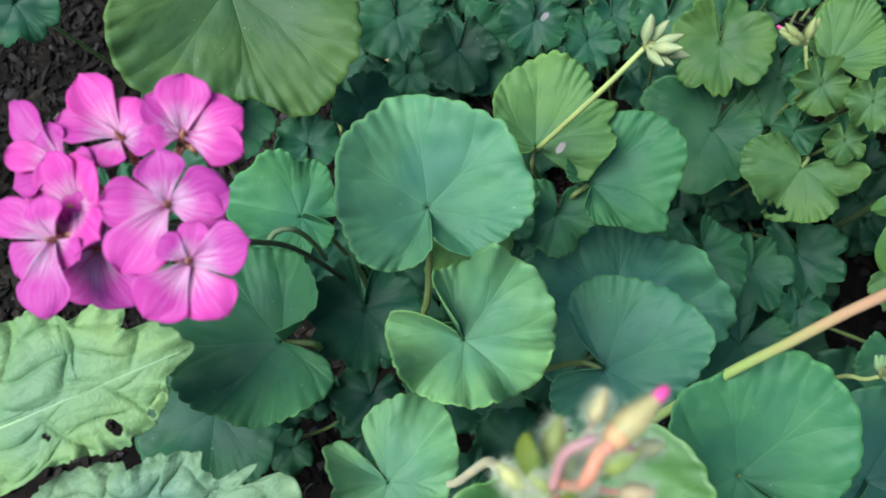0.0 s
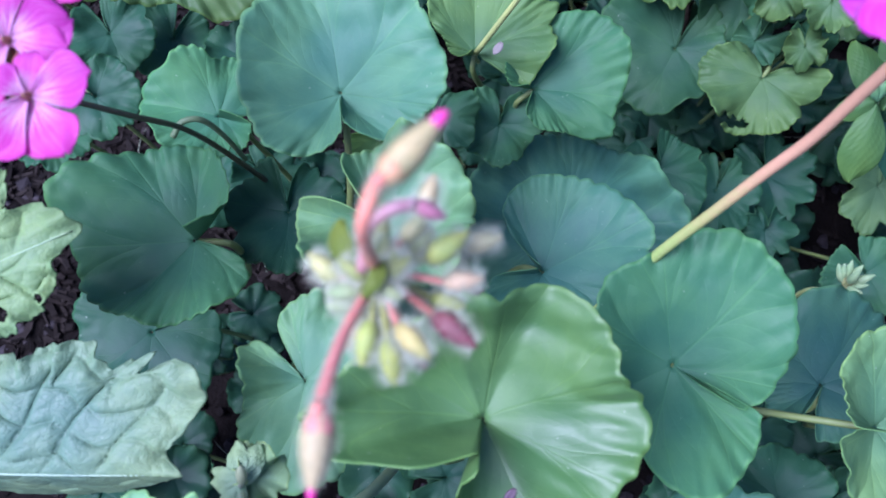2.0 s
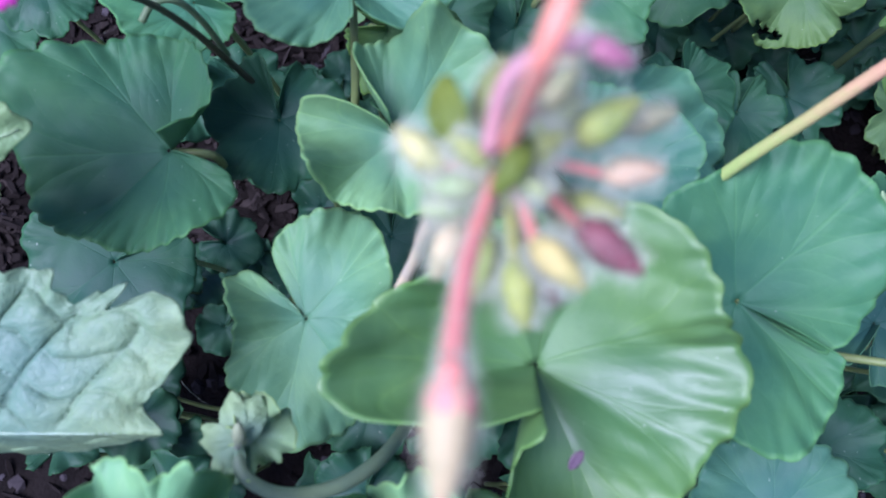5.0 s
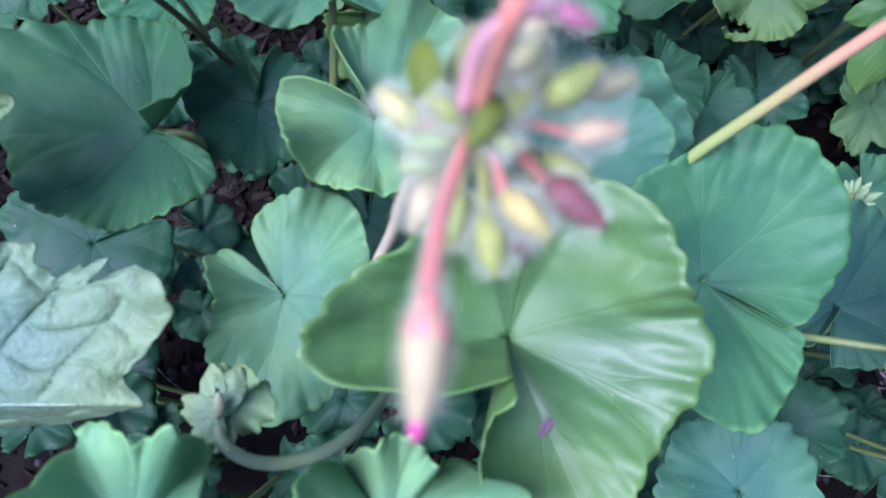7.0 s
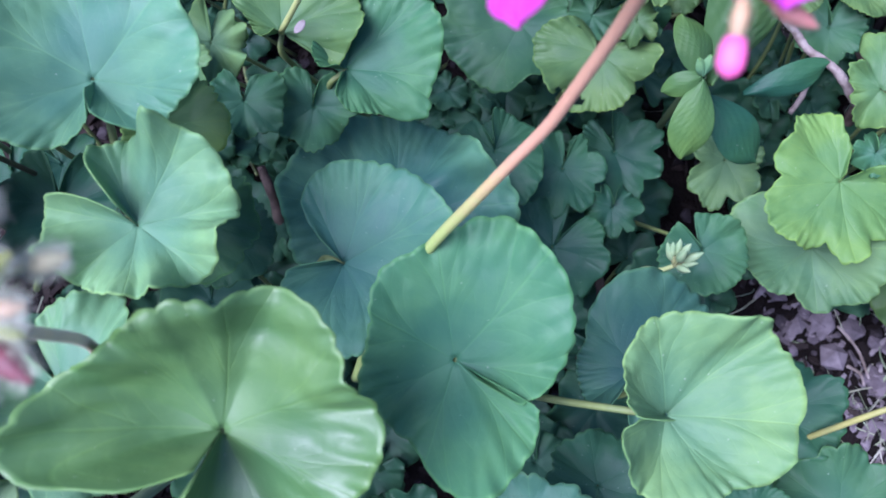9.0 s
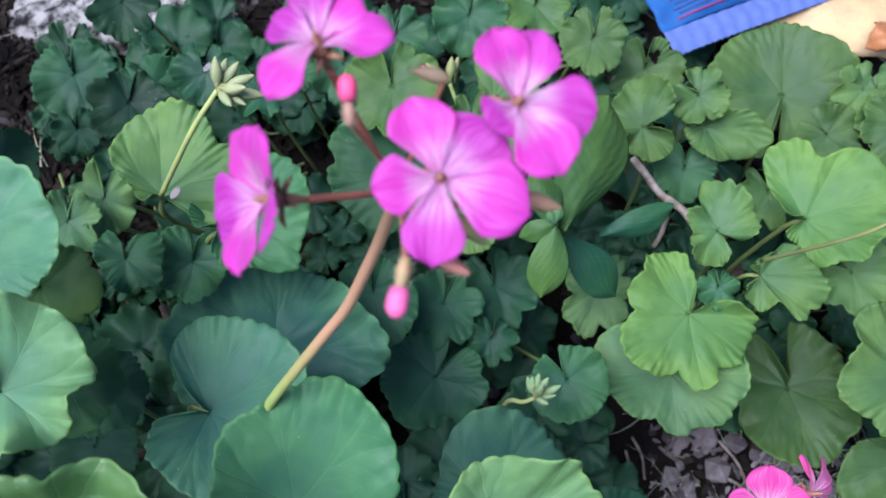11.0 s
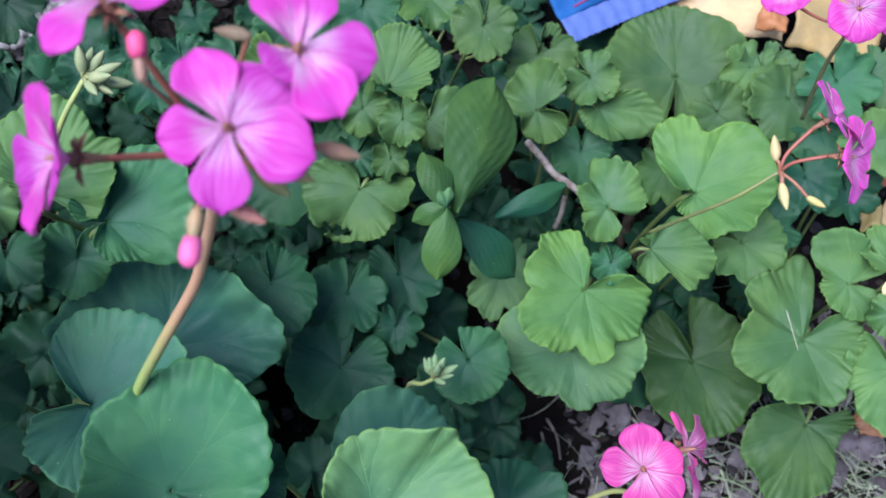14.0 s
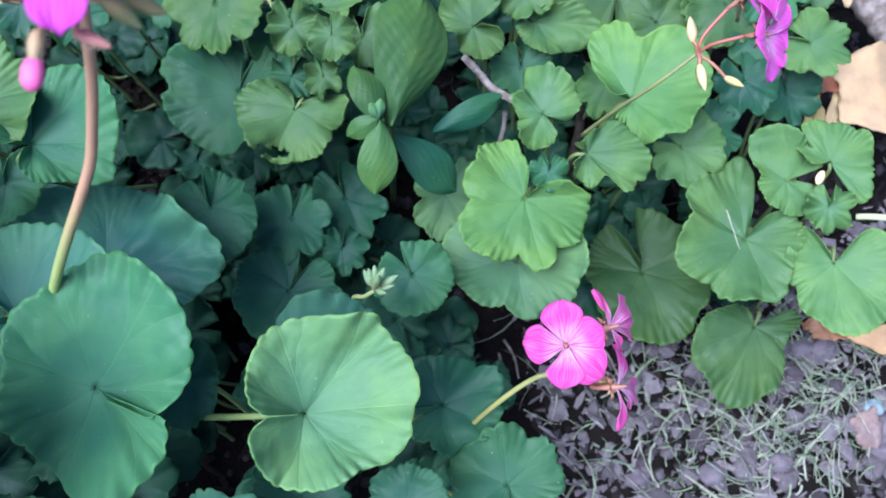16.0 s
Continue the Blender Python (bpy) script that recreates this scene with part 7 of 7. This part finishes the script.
def pebble(place, r, seed, colour):
    """A rounded, lumpy pebble half sunk in the soil."""
    bm = bmesh.new()
    bmesh.ops.create_icosphere(bm, subdivisions=3, radius=1.0)
    for q in bm.verts:
        c = q.co.copy()
        q.co *= 1 + 0.25 * noise.noise(c * 1.3 + Vector((seed, seed, 0))) + 0.06 * noise.noise(c * 5)
        q.co = Vector((q.co.x * r, q.co.y * r * 0.8, q.co.z * r * 0.6))
    base = Vector((place[0], place[1], ground_height(place[0], place[1]) + r * 0.25))
    v, f = [tuple(q.co + base) for q in bm.verts], [tuple(p.index for p in q.verts) for q in bm.faces]
    bm.free()
    ob = part("pebble", mesh_of("pebble", v, f, PEBBLE), None, "", colour)
    return tagged(ob, "pale blue-grey pebble on the soil" if colour[2] > 0.3 else "dull lilac-grey clod on the soil", "stone", "pebbles")


def packet(a, b, away):
    """A crumpled blue foil packet with a crimped, toothed seam; a, b: the ends of the seam's rim; away: to the body."""
    a, b, w = Vector(a), Vector(b), Vector(away)
    base = thing("foil_packet", (a + b) / 2, "crumpled blue foil packet with a crimped seam", "packet")
    up = (b - a).cross(w).normalized()
    if up.z < 0:
        up = -up
    n, k = 90, 14
    rows = []
    for j in range(k):
        for i in range(n):
            u, v = i / (n - 1), j / (k - 1)
            tooth = 0.0012 * (abs((u * 26) % 1 - 0.5) * 2) * (1 - v)
            rows.append(a.lerp(b, u) + w * (0.26 * v) - w.normalized() * tooth + up * (0.0005 * math.sin(u * 75 + 0.6 * math.sin(9 * v)) + 0.004 * math.sin(3 * u + 1)))
    verts, faces = shell(np.array([tuple(p) for p in rows]), n, k, 0.0006)
    part("crimped_seam", mesh_of("crimped_seam", verts, faces, FOIL), base, "pale violet-blue crimped seam", (0.15, 0.22, 0.55))
    n, k, rows = 40, 34, []
    for j in range(k):
        for i in range(n):
            u, v = i / (n - 1), j / (k - 1)
            h = 0.012 * math.sin(math.pi * u) * math.sin(math.pi * min(1, v * 1.2)) + 0.004 * noise.noise(Vector((u * 5, v * 5, 2))) + 0.004 * math.sin(3 * u + 1)
            rows.append(a.lerp(b, u) + w * (0.26 + 0.74 * v) + up * h)
    verts, faces = shell(np.array([tuple(p) for p in rows]), n, k, 0.0006)
    part("body", mesh_of("body", verts, faces, FOIL), base, "blue printed body", (0.03, 0.14, 0.42))
    rng = random.Random(4)
    for q in range(9):
        u0, v0 = 0.10 + 0.022 * (q % 2) + 0.05 * (q // 5), 0.32 + 0.05 * q
        l = rng.uniform(0.25, 0.5)
        pts = []
        for j in range(3):
            for i in range(16):
                u, v = u0 + l * i / 15, v0 + 0.018 * j / 2
                h = 0.012 * math.sin(math.pi * u) * math.sin(math.pi * min(1, (v - 0.26) / 0.74 * 1.2)) + 0.004 * noise.noise(Vector((u * 5, (v - 0.26) / 0.74 * 5, 2))) + 0.004 * math.sin(3 * u + 1)
                pts.append(a.lerp(b, u) + w * v + up * (h + 0.0009))
        verts, faces = shell(np.array([tuple(p) for p in pts]), 16, 3, 0.0003)
        part("printed_bar", mesh_of("printed_bar", verts, faces, FOIL), base, "", (0.06, 0.1, 0.3) if q % 4 else (0.35, 0.06, 0.2))
    return base


def flake(place, normal, size, colour, label, category, seed):
    """A small dry scrap lying on a leaf."""
    m = frame_of(place, (0.6, 0.8, 0.1), normal)
    rng = random.Random(seed)
    pts = []
    for j in range(5):
        for i in range(4):
            u, v = i / 3 - 0.5, j / 4 - 0.5
            w = 0.55 * math.sqrt(max(0.05, 1 - 3.6 * v * v))
            pts.append(m @ Vector((size * v, size * u * w, 0.0012 + size * (0.3 * u * u + 0.2 * v * v) + rng.uniform(0, 0.0003))))
    verts, faces = shell(np.array([tuple(q) for q in pts]), 4, 5, 0.0004)
    return tagged(part("dry_scrap", mesh_of("dry_scrap", verts, faces, DRY), None, "", colour), label, category)


crusted_stone((-0.0646, 0.5342, -0.0034), (0.095, 0.055, 0.035), 1)
crusted_stone((0.0165, 0.5256, 0.0046), (0.045, 0.035, 0.028), 5)
packet((0.4533, 0.3953, 0.1129), (0.6163, 0.4485, 0.1235), (-0.0308, 0.0882, 0.0078))
sheet("dry_sheath", [(0.5357, 0.4237, 0.0920), (0.5907, 0.4870, 0.1022), (0.6913, 0.4563, 0.1153), (0.6572, 0.3860, 0.1054)], 0.012, DRY, (0.85, 0.64, 0.38), "large tan dry leaf sheath lying on the litter", "dry leaf", 0.0, 3, 0.02, ribs=0.0004, group="dry sheaths")
sheet("dry_sheath", [(0.6681, 0.3878, 0.0968), (0.6986, 0.4736, 0.1014), (0.7797, 0.4572, 0.1064), (0.7491, 0.3466, 0.0924)], 0.015, DRY, (0.58, 0.44, 0.2), "yellowish dry leaf sheath with long ribs", "dry leaf", 0.0, 4, 0.02, ribs=0.0006, group="dry sheaths")
sheet("dry_sheath", [(0.6185, 0.3858, 0.1323), (0.6311, 0.4086, 0.1373), (0.6508, 0.4028, 0.1432), (0.6426, 0.3747, 0.1368)], 0.006, DRY, (0.55, 0.24, 0.1), "torn rust-brown piece of dry sheath", "dry leaf", 0.0, 5, 0.025)
sheet("dry_sheath", [(0.7051, 0.2477, 0.1279), (0.7843, 0.2561, 0.1240), (0.7715, 0.1428, 0.1049), (0.6936, 0.1905, 0.1280)], 0.014, DRY, (0.66, 0.48, 0.28), "curled cream and tan dry leaf sheath", "dry leaf", 0.0, 6, 0.02, ribs=0.0005, group="dry sheaths")
sheet("fallen_leaf", [(0.6505, 0.2353, 0.1244), (0.7043, 0.2431, 0.1262), (0.7039, 0.2166, 0.1279), (0.6546, 0.2175, 0.1298)], 0.006, DRY, (0.36, 0.13, 0.07), "reddish-brown fallen leaf, curled and dry", "dry leaf", 0.01, 7, 0.05)
sheet("fallen_leaf", [(0.6703, 0.2216, 0.1234), (0.6849, 0.2207, 0.1258), (0.6749, 0.1829, 0.1273), (0.6583, 0.1842, 0.1247)], 0.004, DRY, (0.55, 0.45, 0.18), "narrow yellow-tan strip of dry leaf", "dry leaf", 0.0, 8, 0.03)
sheet("dry_sheath", [(0.6824, 0.0271, 0.0281), (0.7642, 0.0263, 0.0430), (0.7507, -0.0121, 0.0383), (0.7130, 0.0034, 0.0365)], 0.006, DRY, (0.62, 0.4, 0.2), "orange-tan dry leaf sheath on bare soil", "dry leaf", 0.0, 9, 0.02)
sheet("fallen_leaf", [(0.6524, 0.0458, 0.0288), (0.6754, 0.0457, 0.0330), (0.6884, 0.0196, 0.0320), (0.6594, 0.0284, 0.0296)], 0.005, DRY, (0.4, 0.2, 0.1), "small brown dry leaf on the soil", "dry leaf", 0.0, 10, 0.05)
sheet("fallen_leaf", [(0.4707, 0.0841, -0.0286), (0.5128, 0.0932, -0.0238), (0.5156, 0.0631, -0.0211), (0.4818, 0.0629, -0.0230)], 0.006, DRY, (0.3, 0.18, 0.11), "crumpled brown dead leaf on the mulch", "dry leaf", 0.01, 12, 0.06)
sheet("fallen_leaf", [(-0.0582, 0.3717, 0.1048), (-0.0324, 0.3830, 0.1083), (-0.0259, 0.3689, 0.1144), (-0.0435, 0.3609, 0.1120)], 0.004, DRY, (0.5, 0.36, 0.22), "pale brown dead leaf in the shade", "dry leaf", 0.0, 13, 0.05)
sheet("fallen_leaf", [(0.6744, -0.0436, 0.0135), (0.6979, -0.0391, 0.0194), (0.7019, -0.0648, 0.0168), (0.6811, -0.0747, 0.0097)], 0.005, DRY, (0.3, 0.22, 0.22), "grey-brown dead leaf on the soil", "dry leaf", 0.0, 14, 0.05)
sheet("dry_strip", [(0.6776, 0.1878, 0.1134), (0.6926, 0.1831, 0.1146), (0.7325, 0.2388, 0.1320), (0.7187, 0.2461, 0.1320)], 0.004, DRY, (0.7, 0.55, 0.3), "long tan strip of dry leaf sheath", "dry leaf", 0.0, 21, 0.02, ribs=0.0003, group="dry strips")
sheet("dry_strip", [(0.7337, 0.3467, 0.1286), (0.7703, 0.3922, 0.1308), (0.7898, 0.3785, 0.1295), (0.7470, 0.2994, 0.1246)], 0.005, DRY, (0.66, 0.5, 0.27), "long tan strip of dry leaf sheath", "dry leaf", 0.0, 22, 0.02, ribs=0.0003, group="dry strips")


log_pts = [(0.7695, 0.3606, 0.1028), (0.7922, 0.3080, 0.1001), (0.8100, 0.2626, 0.0988), (0.8389, 0.2158, 0.0884)]
log_v, log_f = tube(log_pts, 0.015, 0.018, 12, 8, 0.10, random.Random(3))
tagged(part("dead_branch", mesh_of("dead_branch", log_v, log_f, BARK), None), "weathered purple-grey dead branch on the litter", "branch")
twig_v, twig_f = tube([(0.3654, 0.2577, 0.1993), (0.3731, 0.2433, 0.2003), (0.3798, 0.2284, 0.2009), (0.3930, 0.2100, 0.2065), (0.4100, 0.1933, 0.1917)], 0.0026, 0.0032, 8, 6, 0.12, random.Random(5))
tagged(part("twig", mesh_of("twig", twig_v, twig_f, BARK), None), "pale woody geranium stem, bare and knobbly", "twig", "bare stems")
twig_v, twig_f = tube([(0.3948, 0.2235, 0.1687), (0.3937, 0.2155, 0.1548), (0.3905, 0.2095, 0.1412)], 0.002, 0.002, 8, 6, 0.1, random.Random(6))
tagged(part("twig", mesh_of("twig", twig_v, twig_f, BARK), None), "thin brown twig beside the bare stem", "twig", "bare stems")
flake((0.0549, -0.0316, 0.4393), (-0.0454, -0.2410, 0.9695), 0.006, (0.13, 0.08, 0.13), "dried purple petal scrap on a glossy leaf", "petal", 1)
flake((0.0640, 0.1939, 0.3171), (0.0000, -0.0991, 0.9951), 0.008, (0.34, 0.33, 0.36), "grey papery scrap on a yellow-green leaf", "debris", 2)
flake((0.0685, 0.3243, 0.2367), (0.0000, -0.0991, 0.9951), 0.008, (0.34, 0.33, 0.36), "grey papery scrap on a dark crinkled leaf", "debris", 3)
straw_v, straw_f = tube([(0.5216, 0.1036, 0.2072), (0.5227, 0.0900, 0.2049), (0.5260, 0.0762, 0.1987)], 0.00035, 0.00025, 6, 6)
tagged(part("straw", mesh_of("straw", straw_v, straw_f, STALK), None, "", (0.6, 0.6, 0.5)), "thin white straw lying on a lobed leaf", "straw")
flake((0.5563, 0.0948, 0.2685), (-0.1728, -0.3140, 0.9336), 0.010, (0.85, 0.7, 0.4), "cream scrap of dry sheath caught on the leaves", "debris", 5)
pale_v, pale_f = tube([(0.6039, 0.0776, 0.2234), (0.6121, 0.0739, 0.2290), (0.6293, 0.0667, 0.2351)], 0.0022, 0.0024, 8, 6)
part("leaf_stalk", mesh_of("leaf_stalk", pale_v, pale_f, STALK), edge, "pale green leaf stalk", (0.6, 0.72, 0.36))
pebble((0.7019, -0.0593, 0.0000), 0.02, 1, (0.17, 0.145, 0.16))
pebble((0.6804, -0.0488, 0.0000), 0.011, 2, (0.17, 0.145, 0.16))
pebble((0.7017, -0.0400, 0.0000), 0.011, 3, (0.24, 0.31, 0.33))
pebble((0.6574, 0.0255, 0.0000), 0.012, 4, (0.17, 0.145, 0.16))
pebble((0.6770, 0.0207, 0.0000), 0.015, 5, (0.17, 0.145, 0.16))
pebble((0.6059, -0.0681, 0.0000), 0.012, 6, (0.17, 0.145, 0.16))
pebble((0.4771, -0.0538, 0.0000), 0.011, 7, (0.17, 0.145, 0.16))
pebble((0.7029, -0.0778, 0.0000), 0.014, 8, (0.17, 0.145, 0.16))
pebble((0.5435, -0.0641, 0.0000), 0.012, 9, (0.17, 0.145, 0.16))
stick_v, stick_f = tube([(0.4632, 0.0742, 0.0120), (0.4742, 0.0530, 0.0160), (0.4812, 0.0297, 0.0120)], 0.0014, 0.0009, 7, 6, 0.12, random.Random(30))
tagged(part("stick", mesh_of("stick", stick_v, stick_f, BARK), None), "short pale dead stick lying on the mulch", "twig", "loose sticks")
stick_v, stick_f = tube([(0.3876, 0.0837, 0.0120), (0.3920, 0.0665, 0.0160), (0.3923, 0.0474, 0.0120)], 0.0014, 0.0009, 7, 6, 0.12, random.Random(31))
tagged(part("stick", mesh_of("stick", stick_v, stick_f, BARK), None), "short pale dead stick lying on the mulch", "twig", "loose sticks")
stick_v, stick_f = tube([(0.3804, 0.0723, 0.0120), (0.3792, 0.0608, 0.0160), (0.3740, 0.0472, 0.0120)], 0.0014, 0.0009, 7, 6, 0.12, random.Random(32))
tagged(part("stick", mesh_of("stick", stick_v, stick_f, BARK), None), "short pale dead stick lying on the mulch", "twig", "loose sticks")
stick_v, stick_f = tube([(0.4650, 0.0414, 0.0120), (0.4726, 0.0340, 0.0160), (0.4762, 0.0246, 0.0120)], 0.0014, 0.0009, 7, 6, 0.12, random.Random(33))
tagged(part("stick", mesh_of("stick", stick_v, stick_f, BARK), None), "short pale dead stick lying on the mulch", "twig", "loose sticks")

# ---- the lower leaves, with shade put into their colour, and the woody stems ----
PLANTS = [front, corner, middle, rear, left_rear, bright, edge]
STONY = (-0.144, -0.008, 0.483)
rng = random.Random(77)
# canopy gloom is put into the leaves' darkened green
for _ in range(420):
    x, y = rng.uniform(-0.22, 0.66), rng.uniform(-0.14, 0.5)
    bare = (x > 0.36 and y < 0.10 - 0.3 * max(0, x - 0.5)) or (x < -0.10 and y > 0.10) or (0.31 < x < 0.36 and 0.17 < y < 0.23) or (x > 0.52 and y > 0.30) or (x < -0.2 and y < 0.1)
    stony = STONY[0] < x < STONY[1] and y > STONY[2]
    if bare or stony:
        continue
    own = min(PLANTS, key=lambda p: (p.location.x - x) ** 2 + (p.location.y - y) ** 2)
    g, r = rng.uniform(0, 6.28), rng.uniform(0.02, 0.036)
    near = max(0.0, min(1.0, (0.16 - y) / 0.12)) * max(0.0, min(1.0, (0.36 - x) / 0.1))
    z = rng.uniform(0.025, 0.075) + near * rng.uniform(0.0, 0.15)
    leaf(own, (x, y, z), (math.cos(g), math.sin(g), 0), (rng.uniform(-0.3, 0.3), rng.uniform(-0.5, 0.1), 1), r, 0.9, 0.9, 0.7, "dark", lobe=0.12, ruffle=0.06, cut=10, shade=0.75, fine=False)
for own in PLANTS:
    for k in range(3):
        g = rng.uniform(0, 6.28)
        p = own.location
        tip = p + Vector((math.cos(g) * 0.06, math.sin(g) * 0.06, 0.10))
        wood_v, wood_f = tube([p + Vector((0, 0, -0.01)), p.lerp(tip, 0.5) + Vector((0.01, 0, 0.02)), tip], 0.006, 0.003, 8, 6, 0.1, rng)
        part("woody_stem", mesh_of("woody_stem", wood_v, wood_f, WOOD), own, "knobbly brown woody stem")

# a half-hidden leaf of the tall plant
leaf(front, (0.0199, 0.0869, 0.3520), (0.9200, -0.3000, 0.0500), (0.1200, -0.1500, 0.9800), 0.0275, 0.95, 0.95, 0.90, "mid", ruffle=0.08, shade=0.9)
